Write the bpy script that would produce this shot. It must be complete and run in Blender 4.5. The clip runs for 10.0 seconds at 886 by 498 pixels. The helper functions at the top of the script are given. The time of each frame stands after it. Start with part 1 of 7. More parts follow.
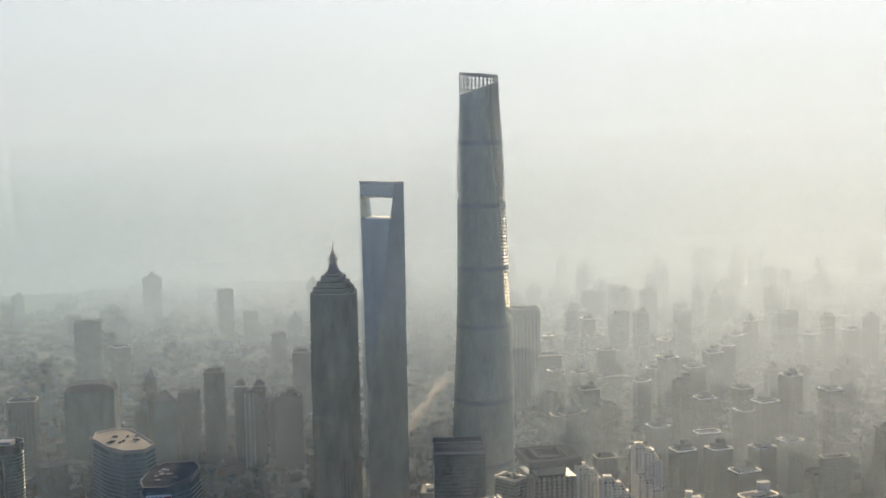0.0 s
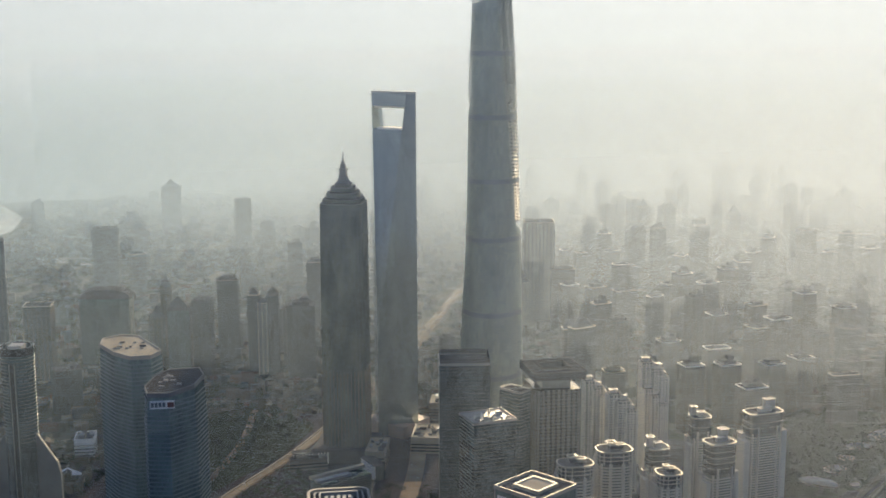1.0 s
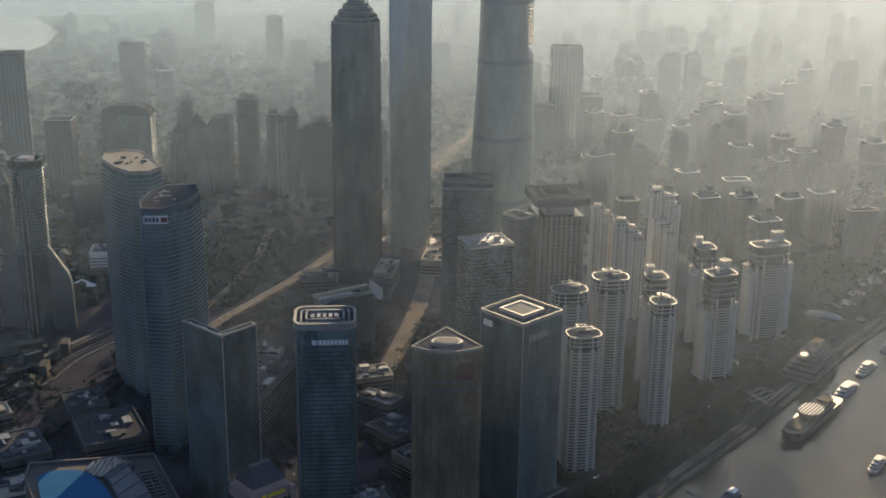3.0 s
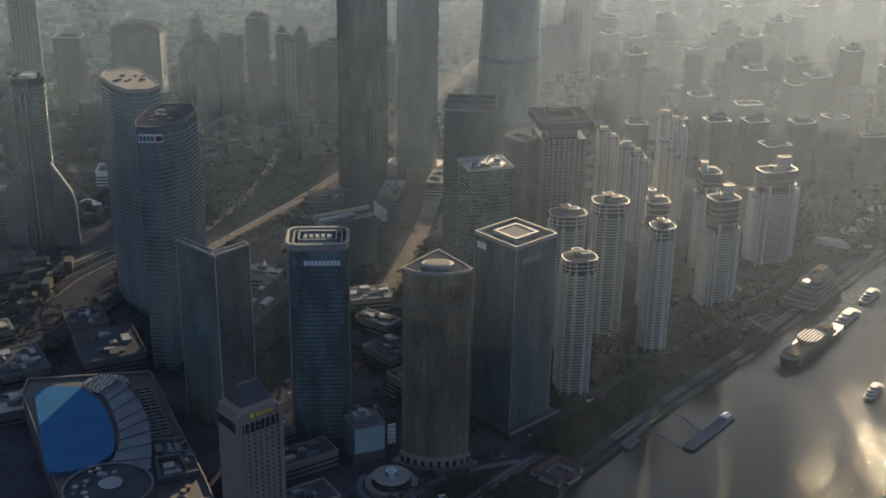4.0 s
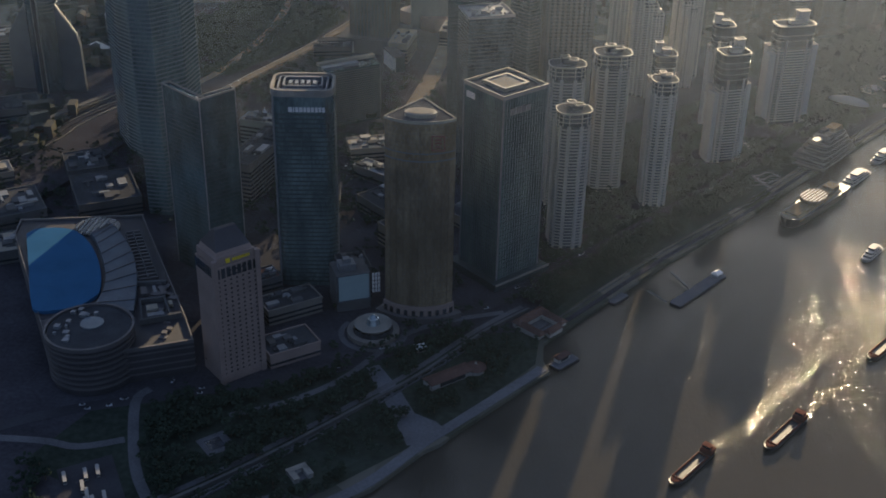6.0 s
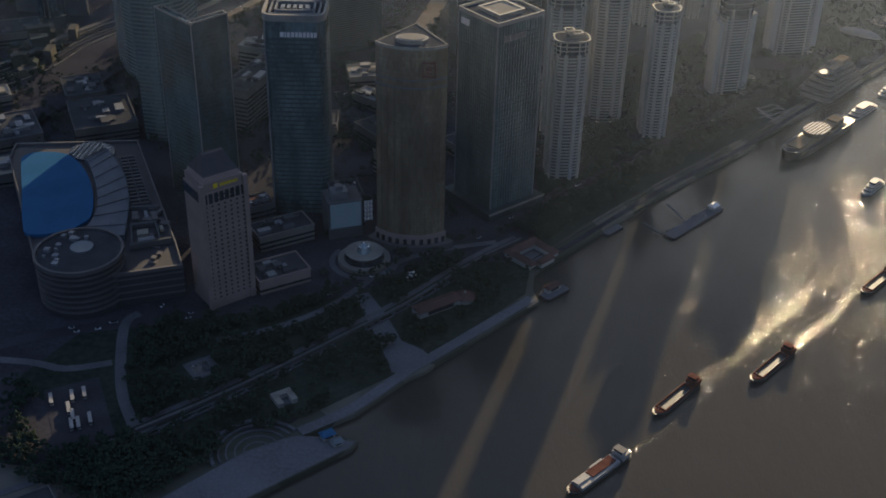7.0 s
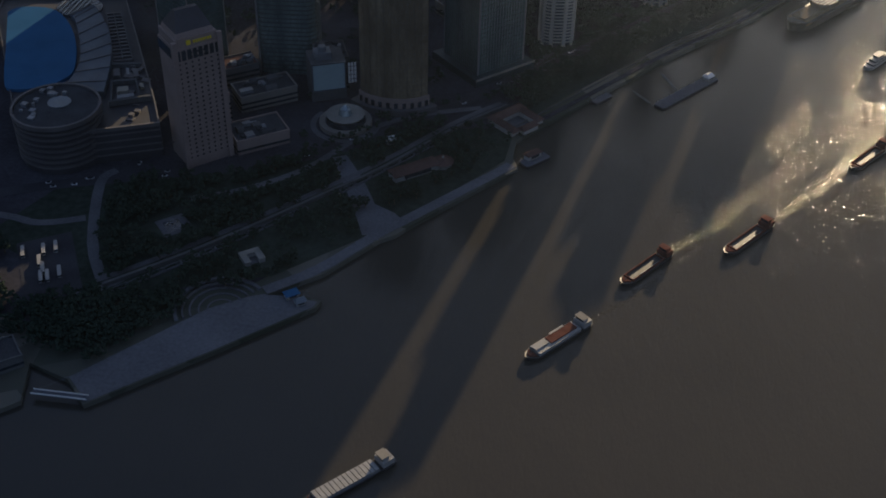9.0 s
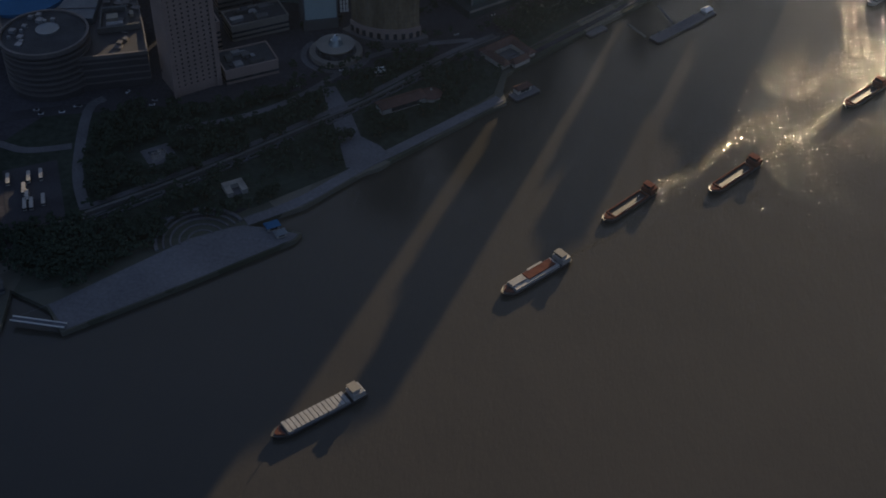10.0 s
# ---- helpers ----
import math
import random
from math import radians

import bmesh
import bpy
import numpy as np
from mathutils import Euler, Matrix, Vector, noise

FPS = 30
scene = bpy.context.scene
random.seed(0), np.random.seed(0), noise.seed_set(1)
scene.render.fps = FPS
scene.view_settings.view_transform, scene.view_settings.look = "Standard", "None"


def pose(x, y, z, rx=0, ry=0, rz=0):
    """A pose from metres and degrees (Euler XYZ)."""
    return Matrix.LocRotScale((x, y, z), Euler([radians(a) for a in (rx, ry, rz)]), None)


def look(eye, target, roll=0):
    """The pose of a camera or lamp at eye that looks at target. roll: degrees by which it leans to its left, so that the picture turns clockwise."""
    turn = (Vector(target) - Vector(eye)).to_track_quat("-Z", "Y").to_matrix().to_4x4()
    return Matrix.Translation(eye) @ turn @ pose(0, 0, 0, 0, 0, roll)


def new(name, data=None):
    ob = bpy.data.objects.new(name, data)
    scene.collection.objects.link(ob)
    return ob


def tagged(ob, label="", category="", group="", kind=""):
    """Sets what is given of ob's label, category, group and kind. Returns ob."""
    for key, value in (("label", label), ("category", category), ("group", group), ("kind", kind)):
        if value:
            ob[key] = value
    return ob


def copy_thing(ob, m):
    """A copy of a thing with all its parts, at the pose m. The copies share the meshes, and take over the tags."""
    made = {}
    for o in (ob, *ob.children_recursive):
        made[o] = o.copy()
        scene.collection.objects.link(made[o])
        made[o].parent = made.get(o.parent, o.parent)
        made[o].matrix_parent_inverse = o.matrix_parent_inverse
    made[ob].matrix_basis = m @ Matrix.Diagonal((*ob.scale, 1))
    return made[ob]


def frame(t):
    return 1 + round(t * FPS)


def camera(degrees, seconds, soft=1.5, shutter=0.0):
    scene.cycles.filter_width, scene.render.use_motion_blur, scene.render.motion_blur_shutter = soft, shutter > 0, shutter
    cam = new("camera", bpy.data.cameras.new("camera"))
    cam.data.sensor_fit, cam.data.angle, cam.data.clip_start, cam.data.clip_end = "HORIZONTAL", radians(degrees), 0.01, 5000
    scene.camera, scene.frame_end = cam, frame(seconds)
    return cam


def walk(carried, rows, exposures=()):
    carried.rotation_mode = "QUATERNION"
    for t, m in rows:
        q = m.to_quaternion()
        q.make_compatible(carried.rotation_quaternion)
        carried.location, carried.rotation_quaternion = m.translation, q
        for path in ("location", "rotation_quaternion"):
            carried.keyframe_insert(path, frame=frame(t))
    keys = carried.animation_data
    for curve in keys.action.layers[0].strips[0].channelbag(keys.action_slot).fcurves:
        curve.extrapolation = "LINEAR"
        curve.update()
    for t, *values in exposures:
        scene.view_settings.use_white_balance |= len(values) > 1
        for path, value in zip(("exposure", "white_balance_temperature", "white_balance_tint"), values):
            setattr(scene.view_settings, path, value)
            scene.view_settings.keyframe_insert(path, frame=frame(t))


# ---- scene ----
EXPOSURES = [(0, 1.15, 6500, 10), (1, 1.22, 6500, 10), (1.5, 1.22, 6500, 10), (2.5, 1.13, 6500, 10), (4, 1.0, 6450, 10), (5.5, 0.9, 6350, 11), (7.5, 0.53, 6300, 12), (10, 0.21, 6400, 13)]
cam = camera(40.33, 10.0, soft=1.8)
walk(cam, [
    (0, look((-103.89, -35.00, 566.16), (-96.71, 960.06, 467.14), -0.94)),
    (0.5, look((-95.40, -31.25, 565.70), (-97.84, 960.01, 433.81), -0.69)),
    (1, look((-85.14, -28.19, 564.78), (-98.75, 957.00, 393.90), -0.24)),
    (1.5, look((-73.60, -25.44, 563.65), (-96.80, 952.74, 357.23), 0.13)),
    (2, look((-61.16, -22.74, 562.49), (-93.98, 946.75, 319.57), 0.40)),
    (2.5, look((-48.15, -19.94, 561.35), (-90.64, 939.60, 282.98), 0.58)),
    (4, look((-7.96, -10.45, 557.94), (-78.30, 915.43, 186.73), 0.91)),
    (4.5, look((5.36, -7.06, 556.56), (-73.86, 905.73, 155.88), 1.00)),
    (5, look((18.52, -3.69, 554.92), (-68.93, 895.31, 125.80), 1.08)),
    (5.5, look((31.54, -0.45, 552.92), (-63.86, 884.83, 97.75), 1.12)),
    (7, look((70.15, 7.94, 544.84), (-46.92, 849.28, 17.15), 1.26)),
    (7.5, look((83.15, 10.31, 541.76), (-40.19, 836.40, -8.13), 1.36)),
    (8, look((96.41, 12.65, 538.88), (-33.75, 823.59, -31.59), 1.39)),
    (8.5, look((110.05, 15.20, 536.61), (-26.75, 809.49, -55.34), 1.36)),
    (9, look((124.19, 18.34, 535.50), (-18.97, 795.13, -77.77), 1.26)),
    (9.5, look((138.97, 22.54, 536.26), (-10.81, 779.73, -99.53), 1.17)),
    (10, look((154.50, 28.45, 539.78), (-1.56, 762.97, -120.63), 1.17)),
], exposures=EXPOSURES)
# ---- daylight: low hazy morning sun ahead of the camera, a little to the right ----
SUN_AZIMUTH, SUN_HEIGHT = 9.9, 11.9
world = bpy.data.worlds.new("morning_sky")
scene.world = world
world.use_nodes = True
wn = world.node_tree
sky = wn.nodes.new("ShaderNodeTexSky")
sky.sky_type, sky.sun_disc = "NISHITA", False
sky.sun_elevation, sky.sun_rotation = radians(SUN_HEIGHT), radians(SUN_AZIMUTH)
sky.air_density, sky.dust_density, sky.ozone_density, sky.altitude = 1.0, 4.0, 1.0, 50.0
whiten = wn.nodes.new("ShaderNodeMix")
whiten.data_type, whiten.blend_type = "RGBA", "MULTIPLY"
whiten.inputs[0].default_value, whiten.inputs[7].default_value = 1.0, (0.82, 0.95, 1.22, 1)
wn.links.new(sky.outputs[0], whiten.inputs[6])
wn.links.new(whiten.outputs[2], wn.nodes["Background"].inputs[0])
wn.nodes["Background"].inputs[1].default_value = 0.035
# the even grey-blue light of hazy air, over the clear sky
pall = wn.nodes.new("ShaderNodeBackground")
pall.inputs[0].default_value, pall.inputs[1].default_value = (0.56, 0.83, 1.52, 1), 0.09
both = wn.nodes.new("ShaderNodeAddShader")
wn.links.new(wn.nodes["Background"].outputs[0], both.inputs[0])
wn.links.new(pall.outputs[0], both.inputs[1])
wn.links.new(both.outputs[0], wn.nodes["World Output"].inputs[0])
sun_data = bpy.data.lights.new("sun", "SUN")
sun_data.energy, sun_data.angle, sun_data.color = 5.0, radians(0.6), (1.0, 0.775, 0.48)
sun = new("sun", sun_data)
_az, _el = radians(SUN_AZIMUTH), radians(SUN_HEIGHT)
SUN_WAY = Vector((math.sin(_az) * math.cos(_el), math.cos(_az) * math.cos(_el), math.sin(_el)))
sun.matrix_world = look(SUN_WAY * 3000, (0, 0, 0))


# ---- materials ----
def mat(name, color, rough=0.7, metal=0.0, var=0.25, scale=0.05, fine=0.8, bump=0.0, spec=0.5, stretch=(1, 1, 1), rand=0.0):
    """Principled surface with broad stains, fine grain and relief; scale and fine in waves per metre."""
    m = bpy.data.materials.new(name)
    m.use_nodes = True
    t = m.node_tree
    p = t.nodes["Principled BSDF"]
    co = t.nodes.new("ShaderNodeTexCoord")
    mp = t.nodes.new("ShaderNodeMapping")
    mp.inputs["Scale"].default_value = stretch
    t.links.new(co.outputs["Object"], mp.inputs[0])
    n1, n2 = t.nodes.new("ShaderNodeTexNoise"), t.nodes.new("ShaderNodeTexNoise")
    for n, s in ((n1, scale), (n2, fine)):
        n.inputs["Scale"].default_value = s
        n.inputs["Detail"].default_value = 4
        t.links.new(mp.outputs[0], n.inputs["Vector"])
    add = t.nodes.new("ShaderNodeMath")
    add.operation = "MULTIPLY_ADD"
    t.links.new(n1.outputs[0], add.inputs[0])
    add.inputs[1].default_value = 1.4
    t.links.new(n2.outputs[0], add.inputs[2])
    last = add.outputs[0]
    if rand:
        info = t.nodes.new("ShaderNodeObjectInfo")
        more = t.nodes.new("ShaderNodeMath")
        more.operation = "MULTIPLY_ADD"
        t.links.new(info.outputs["Random"], more.inputs[0])
        more.inputs[1].default_value = rand
        t.links.new(last, more.inputs[2])
        last = more.outputs[0]
    ramp = t.nodes.new("ShaderNodeMapRange")
    t.links.new(last, ramp.inputs[0])
    ramp.inputs[1].default_value, ramp.inputs[2].default_value = 0.75, 1.65 + rand
    mix = t.nodes.new("ShaderNodeMix")
    mix.data_type = "RGBA"
    t.links.new(ramp.outputs[0], mix.inputs[0])
    mix.inputs[6].default_value = (*[c * (1 - var) for c in color], 1)
    mix.inputs[7].default_value = (*[min(1, c * (1 + var)) for c in color], 1)
    t.links.new(mix.outputs[2], p.inputs["Base Color"])
    p.inputs["Roughness"].default_value, p.inputs["Metallic"].default_value = rough, metal
    p.inputs["Specular IOR Level"].default_value = spec if rough < 0.68 else 0.0
    if bump:
        b = t.nodes.new("ShaderNodeBump")
        b.inputs["Strength"].default_value, b.inputs["Distance"].default_value = 1.0, bump
        t.links.new(n2.outputs[0], b.inputs["Height"])
        t.links.new(b.outputs[0], p.inputs["Normal"])
    return m


def glass(name, color, rough=0.12, panel=1.5, storey=4.0, wobble=0.02, coat=0.0, spread=(0.7, 2.0), reflect_blotches=(0.66, 1.42)):
    """Curtain-wall glass: dark, glossy, each pane a little different in tone and tilt; soft blotches in the colour
    stand in for uneven reflections.
    """
    m = bpy.data.materials.new(name)
    m.use_nodes = True
    t = m.node_tree
    p = t.nodes["Principled BSDF"]
    co = t.nodes.new("ShaderNodeTexCoord")
    snap = t.nodes.new("ShaderNodeVectorMath")
    snap.operation = "SNAP"
    snap.inputs[1].default_value = (panel, panel, storey)
    t.links.new(co.outputs["Object"], snap.inputs[0])
    white = t.nodes.new("ShaderNodeTexWhiteNoise")
    t.links.new(snap.outputs[0], white.inputs[0])
    big = t.nodes.new("ShaderNodeTexNoise")
    big.inputs["Scale"].default_value = 0.02
    t.links.new(co.outputs["Object"], big.inputs["Vector"])
    mul = t.nodes.new("ShaderNodeMath")
    mul.operation = "MULTIPLY"
    t.links.new(white.outputs[0], mul.inputs[0])
    t.links.new(big.outputs[0], mul.inputs[1])
    mix = t.nodes.new("ShaderNodeMix")
    mix.data_type = "RGBA"
    t.links.new(mul.outputs[0], mix.inputs[0])
    mix.inputs[6].default_value = (*[c * spread[0] for c in color], 1)
    mix.inputs[7].default_value = (*[c * spread[1] for c in color], 1)
    # tall soft blotches: uneven reflections put into the base colour
    tall = t.nodes.new("ShaderNodeMapping")
    tall.inputs["Scale"].default_value = (0.06, 0.06, 0.018)
    t.links.new(co.outputs["Object"], tall.inputs[0])
    patch = t.nodes.new("ShaderNodeTexNoise")
    patch.inputs["Scale"].default_value, patch.inputs["Detail"].default_value = 1.0, 4
    t.links.new(tall.outputs[0], patch.inputs["Vector"])
    level = t.nodes.new("ShaderNodeMapRange")
    t.links.new(patch.outputs[0], level.inputs[0])
    for i, v in enumerate((0.32, 0.7, *reflect_blotches)):
        level.inputs[1 + i].default_value = v
    uneven = t.nodes.new("ShaderNodeVectorMath")
    uneven.operation = "SCALE"
    t.links.new(mix.outputs[2], uneven.inputs[0])
    t.links.new(level.outputs[0], uneven.inputs["Scale"])
    t.links.new(uneven.outputs[0], p.inputs["Base Color"])
    p.inputs["Roughness"].default_value = rough
    p.inputs["Specular IOR Level"].default_value = 0.6
    p.inputs["Metallic"].default_value = coat
    b = t.nodes.new("ShaderNodeBump")
    b.inputs["Strength"].default_value, b.inputs["Distance"].default_value = 0.6, wobble
    t.links.new(white.outputs[0], b.inputs["Height"])
    t.links.new(b.outputs[0], p.inputs["Normal"])
    return m


M_GLASS_BLUE = glass("blue_grey_glass", (0.04, 0.06, 0.07))
M_GLASS_SKY = glass("sky_blue_mirror_glass", (0.3, 0.355, 0.365), 0.14, coat=0.6, spread=(0.9, 1.25), reflect_blotches=(0.86, 1.16))
M_GLASS_STEP = glass("silvered_grey_glass", (0.165, 0.185, 0.17), 0.2, coat=0.4, spread=(0.85, 1.35))
M_GLASS_CITY = glass("dusty_window_glass", (0.042, 0.05, 0.053), 0.25, 2.5, 3.6, coat=0.1)
M_GLASS_DARK = glass("dark_green_glass", (0.056, 0.09, 0.09), 0.1, wobble=0.004, spread=(0.85, 1.4))
M_GLASS_GREEN = glass("grey_green_glass", (0.095, 0.14, 0.128), 0.14, wobble=0.004, spread=(0.85, 1.4))
M_BAND = mat("teal_grey_spandrel", (0.15, 0.178, 0.18), 0.45, 0.2, 0.2)
M_BRONZE = mat("dull_bronze_spandrel", (0.12, 0.092, 0.06), 0.5, 0.3, 0.2)
M_GLASS_TEAL = glass("teal_glass", (0.11, 0.15, 0.143), 0.16, wobble=0.006, spread=(0.8, 1.6))
M_GLASS_GOLD = glass("gold_coated_glass", (0.175, 0.134, 0.086), 0.2, wobble=0.008, spread=(0.85, 1.5))
M_GLASS_TWIST = glass("pale_grey_glass", (0.275, 0.3, 0.255), 0.32, 3.0, 9.0, 0.01, coat=0.4, spread=(0.9, 1.2), reflect_blotches=(0.88, 1.14))
M_GLASS_FLAT = glass("tinted_window_glass", (0.03, 0.035, 0.04), 0.15, 2.0, 3.0)
M_FLAT_WALL = glass("shaded_balcony_glass", (0.05, 0.05, 0.05), 0.3, 2.0, 3.2, spread=(0.5, 1.8))
M_STEEL = mat("brushed_steel_ribs", (0.24, 0.25, 0.25), 0.38, 0.7, 0.2)
M_STEEL_DARK = mat("dark_steel", (0.12, 0.13, 0.14), 0.45, 0.5, 0.2)
M_RIM = mat("weathered_pale_metal_coping", (0.25, 0.235, 0.2), 0.6, 0.1, 0.3)
M_BAND_DARK = mat("smoked_spandrel", (0.05, 0.068, 0.068), 0.4, 0.2, 0.25)
M_MALL_TRIM = mat("dark_stone_coping", (0.1, 0.092, 0.09), 0.6, 0, 0.25)
M_WHITE = mat("white_painted_trim", (0.72, 0.7, 0.66), 0.55, 0, 0.12)
M_CREAM = mat("cream_render", (0.38, 0.35, 0.305), 0.7, 0, 0.18, rand=0.3)
M_END = mat("pale_painted_end_wall", (0.42, 0.4, 0.36), 0.7, 0, 0.12, rand=0.2)
M_BEIGE = mat("beige_stone_cladding", (0.2, 0.178, 0.15), 0.6, 0, 0.2, bump=0.02)
M_PINK = mat("pink_granite", (0.25, 0.185, 0.158), 0.6, 0, 0.2, bump=0.02)
M_CONC = mat("weathered_concrete", (0.115, 0.115, 0.112), 0.8, 0, 0.28, bump=0.02, rand=0.3)
M_PALE = mat("pale_concrete_facade", (0.09, 0.094, 0.094), 0.75, 0, 0.2, rand=0.5)
M_ROOF = mat("grey_roofing_felt", (0.068, 0.07, 0.073), 0.85, 0, 0.4, bump=0.03, rand=0.3)
M_ROOF_LIGHT = mat("light_roof_screed", (0.32, 0.29, 0.23), 0.8, 0, 0.2)
M_ROOF_RED = mat("red_clay_roof", (0.115, 0.072, 0.06), 0.8, 0, 0.3)
M_PLANT = mat("galvanised_plant", (0.2, 0.21, 0.22), 0.5, 0.3, 0.3)
M_BLUE_ROOF = mat("faded_blue_roof_membrane", (0.04, 0.125, 0.235), 0.85, 0, 0.15, 0.03, spec=0.15)
M_SILVER_ROOF = mat("ribbed_silver_roof", (0.15, 0.175, 0.19), 0.4, 0.2, 0.2)
M_PAVE = mat("pale_paving", (0.12, 0.12, 0.124), 0.85, 0, 0.35, 0.03, 0.6, 0.02, spec=0.2)
M_QUAY = mat("worn_quay_concrete", (0.135, 0.137, 0.145), 0.85, 0, 0.3, 0.02, 0.4, 0.03, spec=0.2)
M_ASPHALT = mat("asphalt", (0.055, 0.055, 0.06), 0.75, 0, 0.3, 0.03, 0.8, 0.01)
# paler, warmer base for the sunlit roads: low sun put into the colour
M_ROAD = mat("sun_bright_road_concrete", (0.18, 0.152, 0.118), 0.72, 0, 0.4, 0.03, 0.3, spec=0.3)
M_LANES = mat("warm_grey_asphalt_lanes", (0.115, 0.1, 0.083), 0.75, 0, 0.4, 0.03, 0.3, spec=0.3)
M_LEAF = mat("broadleaf_foliage", (0.03, 0.043, 0.031), 0.85, 0, 0.5, 0.03, 0.5, spec=0.1, rand=0.6)
M_BARK = mat("bark", (0.12, 0.09, 0.06), 0.9, 0, 0.3, 0.5, 3.0)
M_GRASS = mat("park_lawn_and_soil", (0.04, 0.051, 0.04), 0.9, 0, 0.45, 0.015, 0.2, spec=0.1)
M_RUST = mat("red_oxide_paint", (0.15, 0.068, 0.048), 0.7, 0, 0.35, 0.2, 1.5)
M_HULL = mat("black_hull_paint", (0.035, 0.033, 0.032), 0.5, 0, 0.4, 0.2, 1.5)
M_CARGO = mat("sandy_cargo", (0.21, 0.172, 0.12), 0.9, 0, 0.25, 0.3, 2.0, 0.1)
M_BOAT_WHITE = mat("grubby_white_deck_paint", (0.31, 0.3, 0.275), 0.6, 0, 0.2, 0.3, 2.0)
M_YARD = mat("dark_street_paving", (0.054, 0.053, 0.06), 0.85, 0, 0.45, 0.02, 0.3, spec=0.15)
M_CITY = mat("weathered_slate_facade", (0.055, 0.062, 0.064), 0.75, 0, 0.2, rand=0.6)
M_CITY_WARM = mat("dusty_beige_facade", (0.11, 0.098, 0.083), 0.75, 0, 0.25, rand=0.6)
# far water: the reflected bright sky is put into the pale base colours
M_WATER_FAR = mat("pale_sky_tinted_far_water", (0.5, 0.51, 0.5), 0.3, 0, 0.1, 0.004, 0.02)
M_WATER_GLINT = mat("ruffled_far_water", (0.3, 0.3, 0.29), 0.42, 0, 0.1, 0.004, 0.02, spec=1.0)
M_CRESCENT = mat("weathered_blue_grey_ribbed_roof", (0.085, 0.105, 0.122), 0.6, 0, 0.3, 0.05, 0.5)
M_DARK_STONE = mat("dark_mall_cladding", (0.04, 0.038, 0.042), 0.6, 0, 0.3)
M_FOAM = mat("choppy_gold_glint_water", (0.07, 0.06, 0.04), 0.12, 0, 0.3, 0.2, 0.9, 0.0, spec=0.12)
# gold of the sun's glints put into the specular tint
M_FOAM.node_tree.nodes["Principled BSDF"].inputs["Specular Tint"].default_value = (1.0, 0.86, 0.6, 1)
M_RED_SIGN = mat("red_sign_enamel", (0.15, 0.05, 0.035), 0.5, 0, 0.1)
M_YELLOW_SIGN = mat("yellow_sign_letters", (0.75, 0.55, 0.03), 0.5, 0, 0.05)
M_SCREEN = mat("pale_teal_screen", (0.3, 0.38, 0.37), 0.45, 0, 0.08, 0.05, 0.5)
M_CAR = mat("car_and_coach_paint", (0.5, 0.5, 0.5), 0.35, 0, 0.6, rand=1.2)


def city_ground():
    """Streets, lots and yards of a dense city, seen from far above: irregular cells of differing tone, darker lanes between them."""
    m = mat("city_ground", (0.16, 0.155, 0.14), 0.9)
    t = m.node_tree
    p = t.nodes["Principled BSDF"]
    geo = t.nodes.new("ShaderNodeNewGeometry")
    v = t.nodes.new("ShaderNodeTexVoronoi")
    v.inputs["Scale"].default_value = 0.022
    t.links.new(geo.outputs["Position"], v.inputs["Vector"])
    n = t.nodes.new("ShaderNodeTexNoise")
    n.inputs["Scale"].default_value, n.inputs["Detail"].default_value = 0.004, 6
    t.links.new(geo.outputs["Position"], n.inputs["Vector"])
    r = t.nodes.new("ShaderNodeValToRGB")
    cr = r.color_ramp
    cr.elements[0].position, cr.elements[0].color = 0.0, (0.04, 0.048, 0.032, 1)
    cr.elements[1].position, cr.elements[1].color = 1.0, (0.2, 0.185, 0.155, 1)
    e = cr.elements.new(0.45)
    e.color = (0.085, 0.088, 0.07, 1)
    sep = t.nodes.new("ShaderNodeSeparateColor")
    t.links.new(v.outputs["Color"], sep.inputs[0])
    a = t.nodes.new("ShaderNodeMath")
    a.operation = "MULTIPLY_ADD"
    t.links.new(sep.outputs[0], a.inputs[0])
    a.inputs[1].default_value = 0.55
    t.links.new(n.outputs[0], a.inputs[2])
    b = t.nodes.new("ShaderNodeMath")
    b.operation = "SUBTRACT"
    t.links.new(a.outputs[0], b.inputs[0])
    b.inputs[1].default_value = 0.25
    t.links.new(b.outputs[0], r.inputs[0])
    t.links.new(r.outputs[0], p.inputs["Base Color"])
    return m


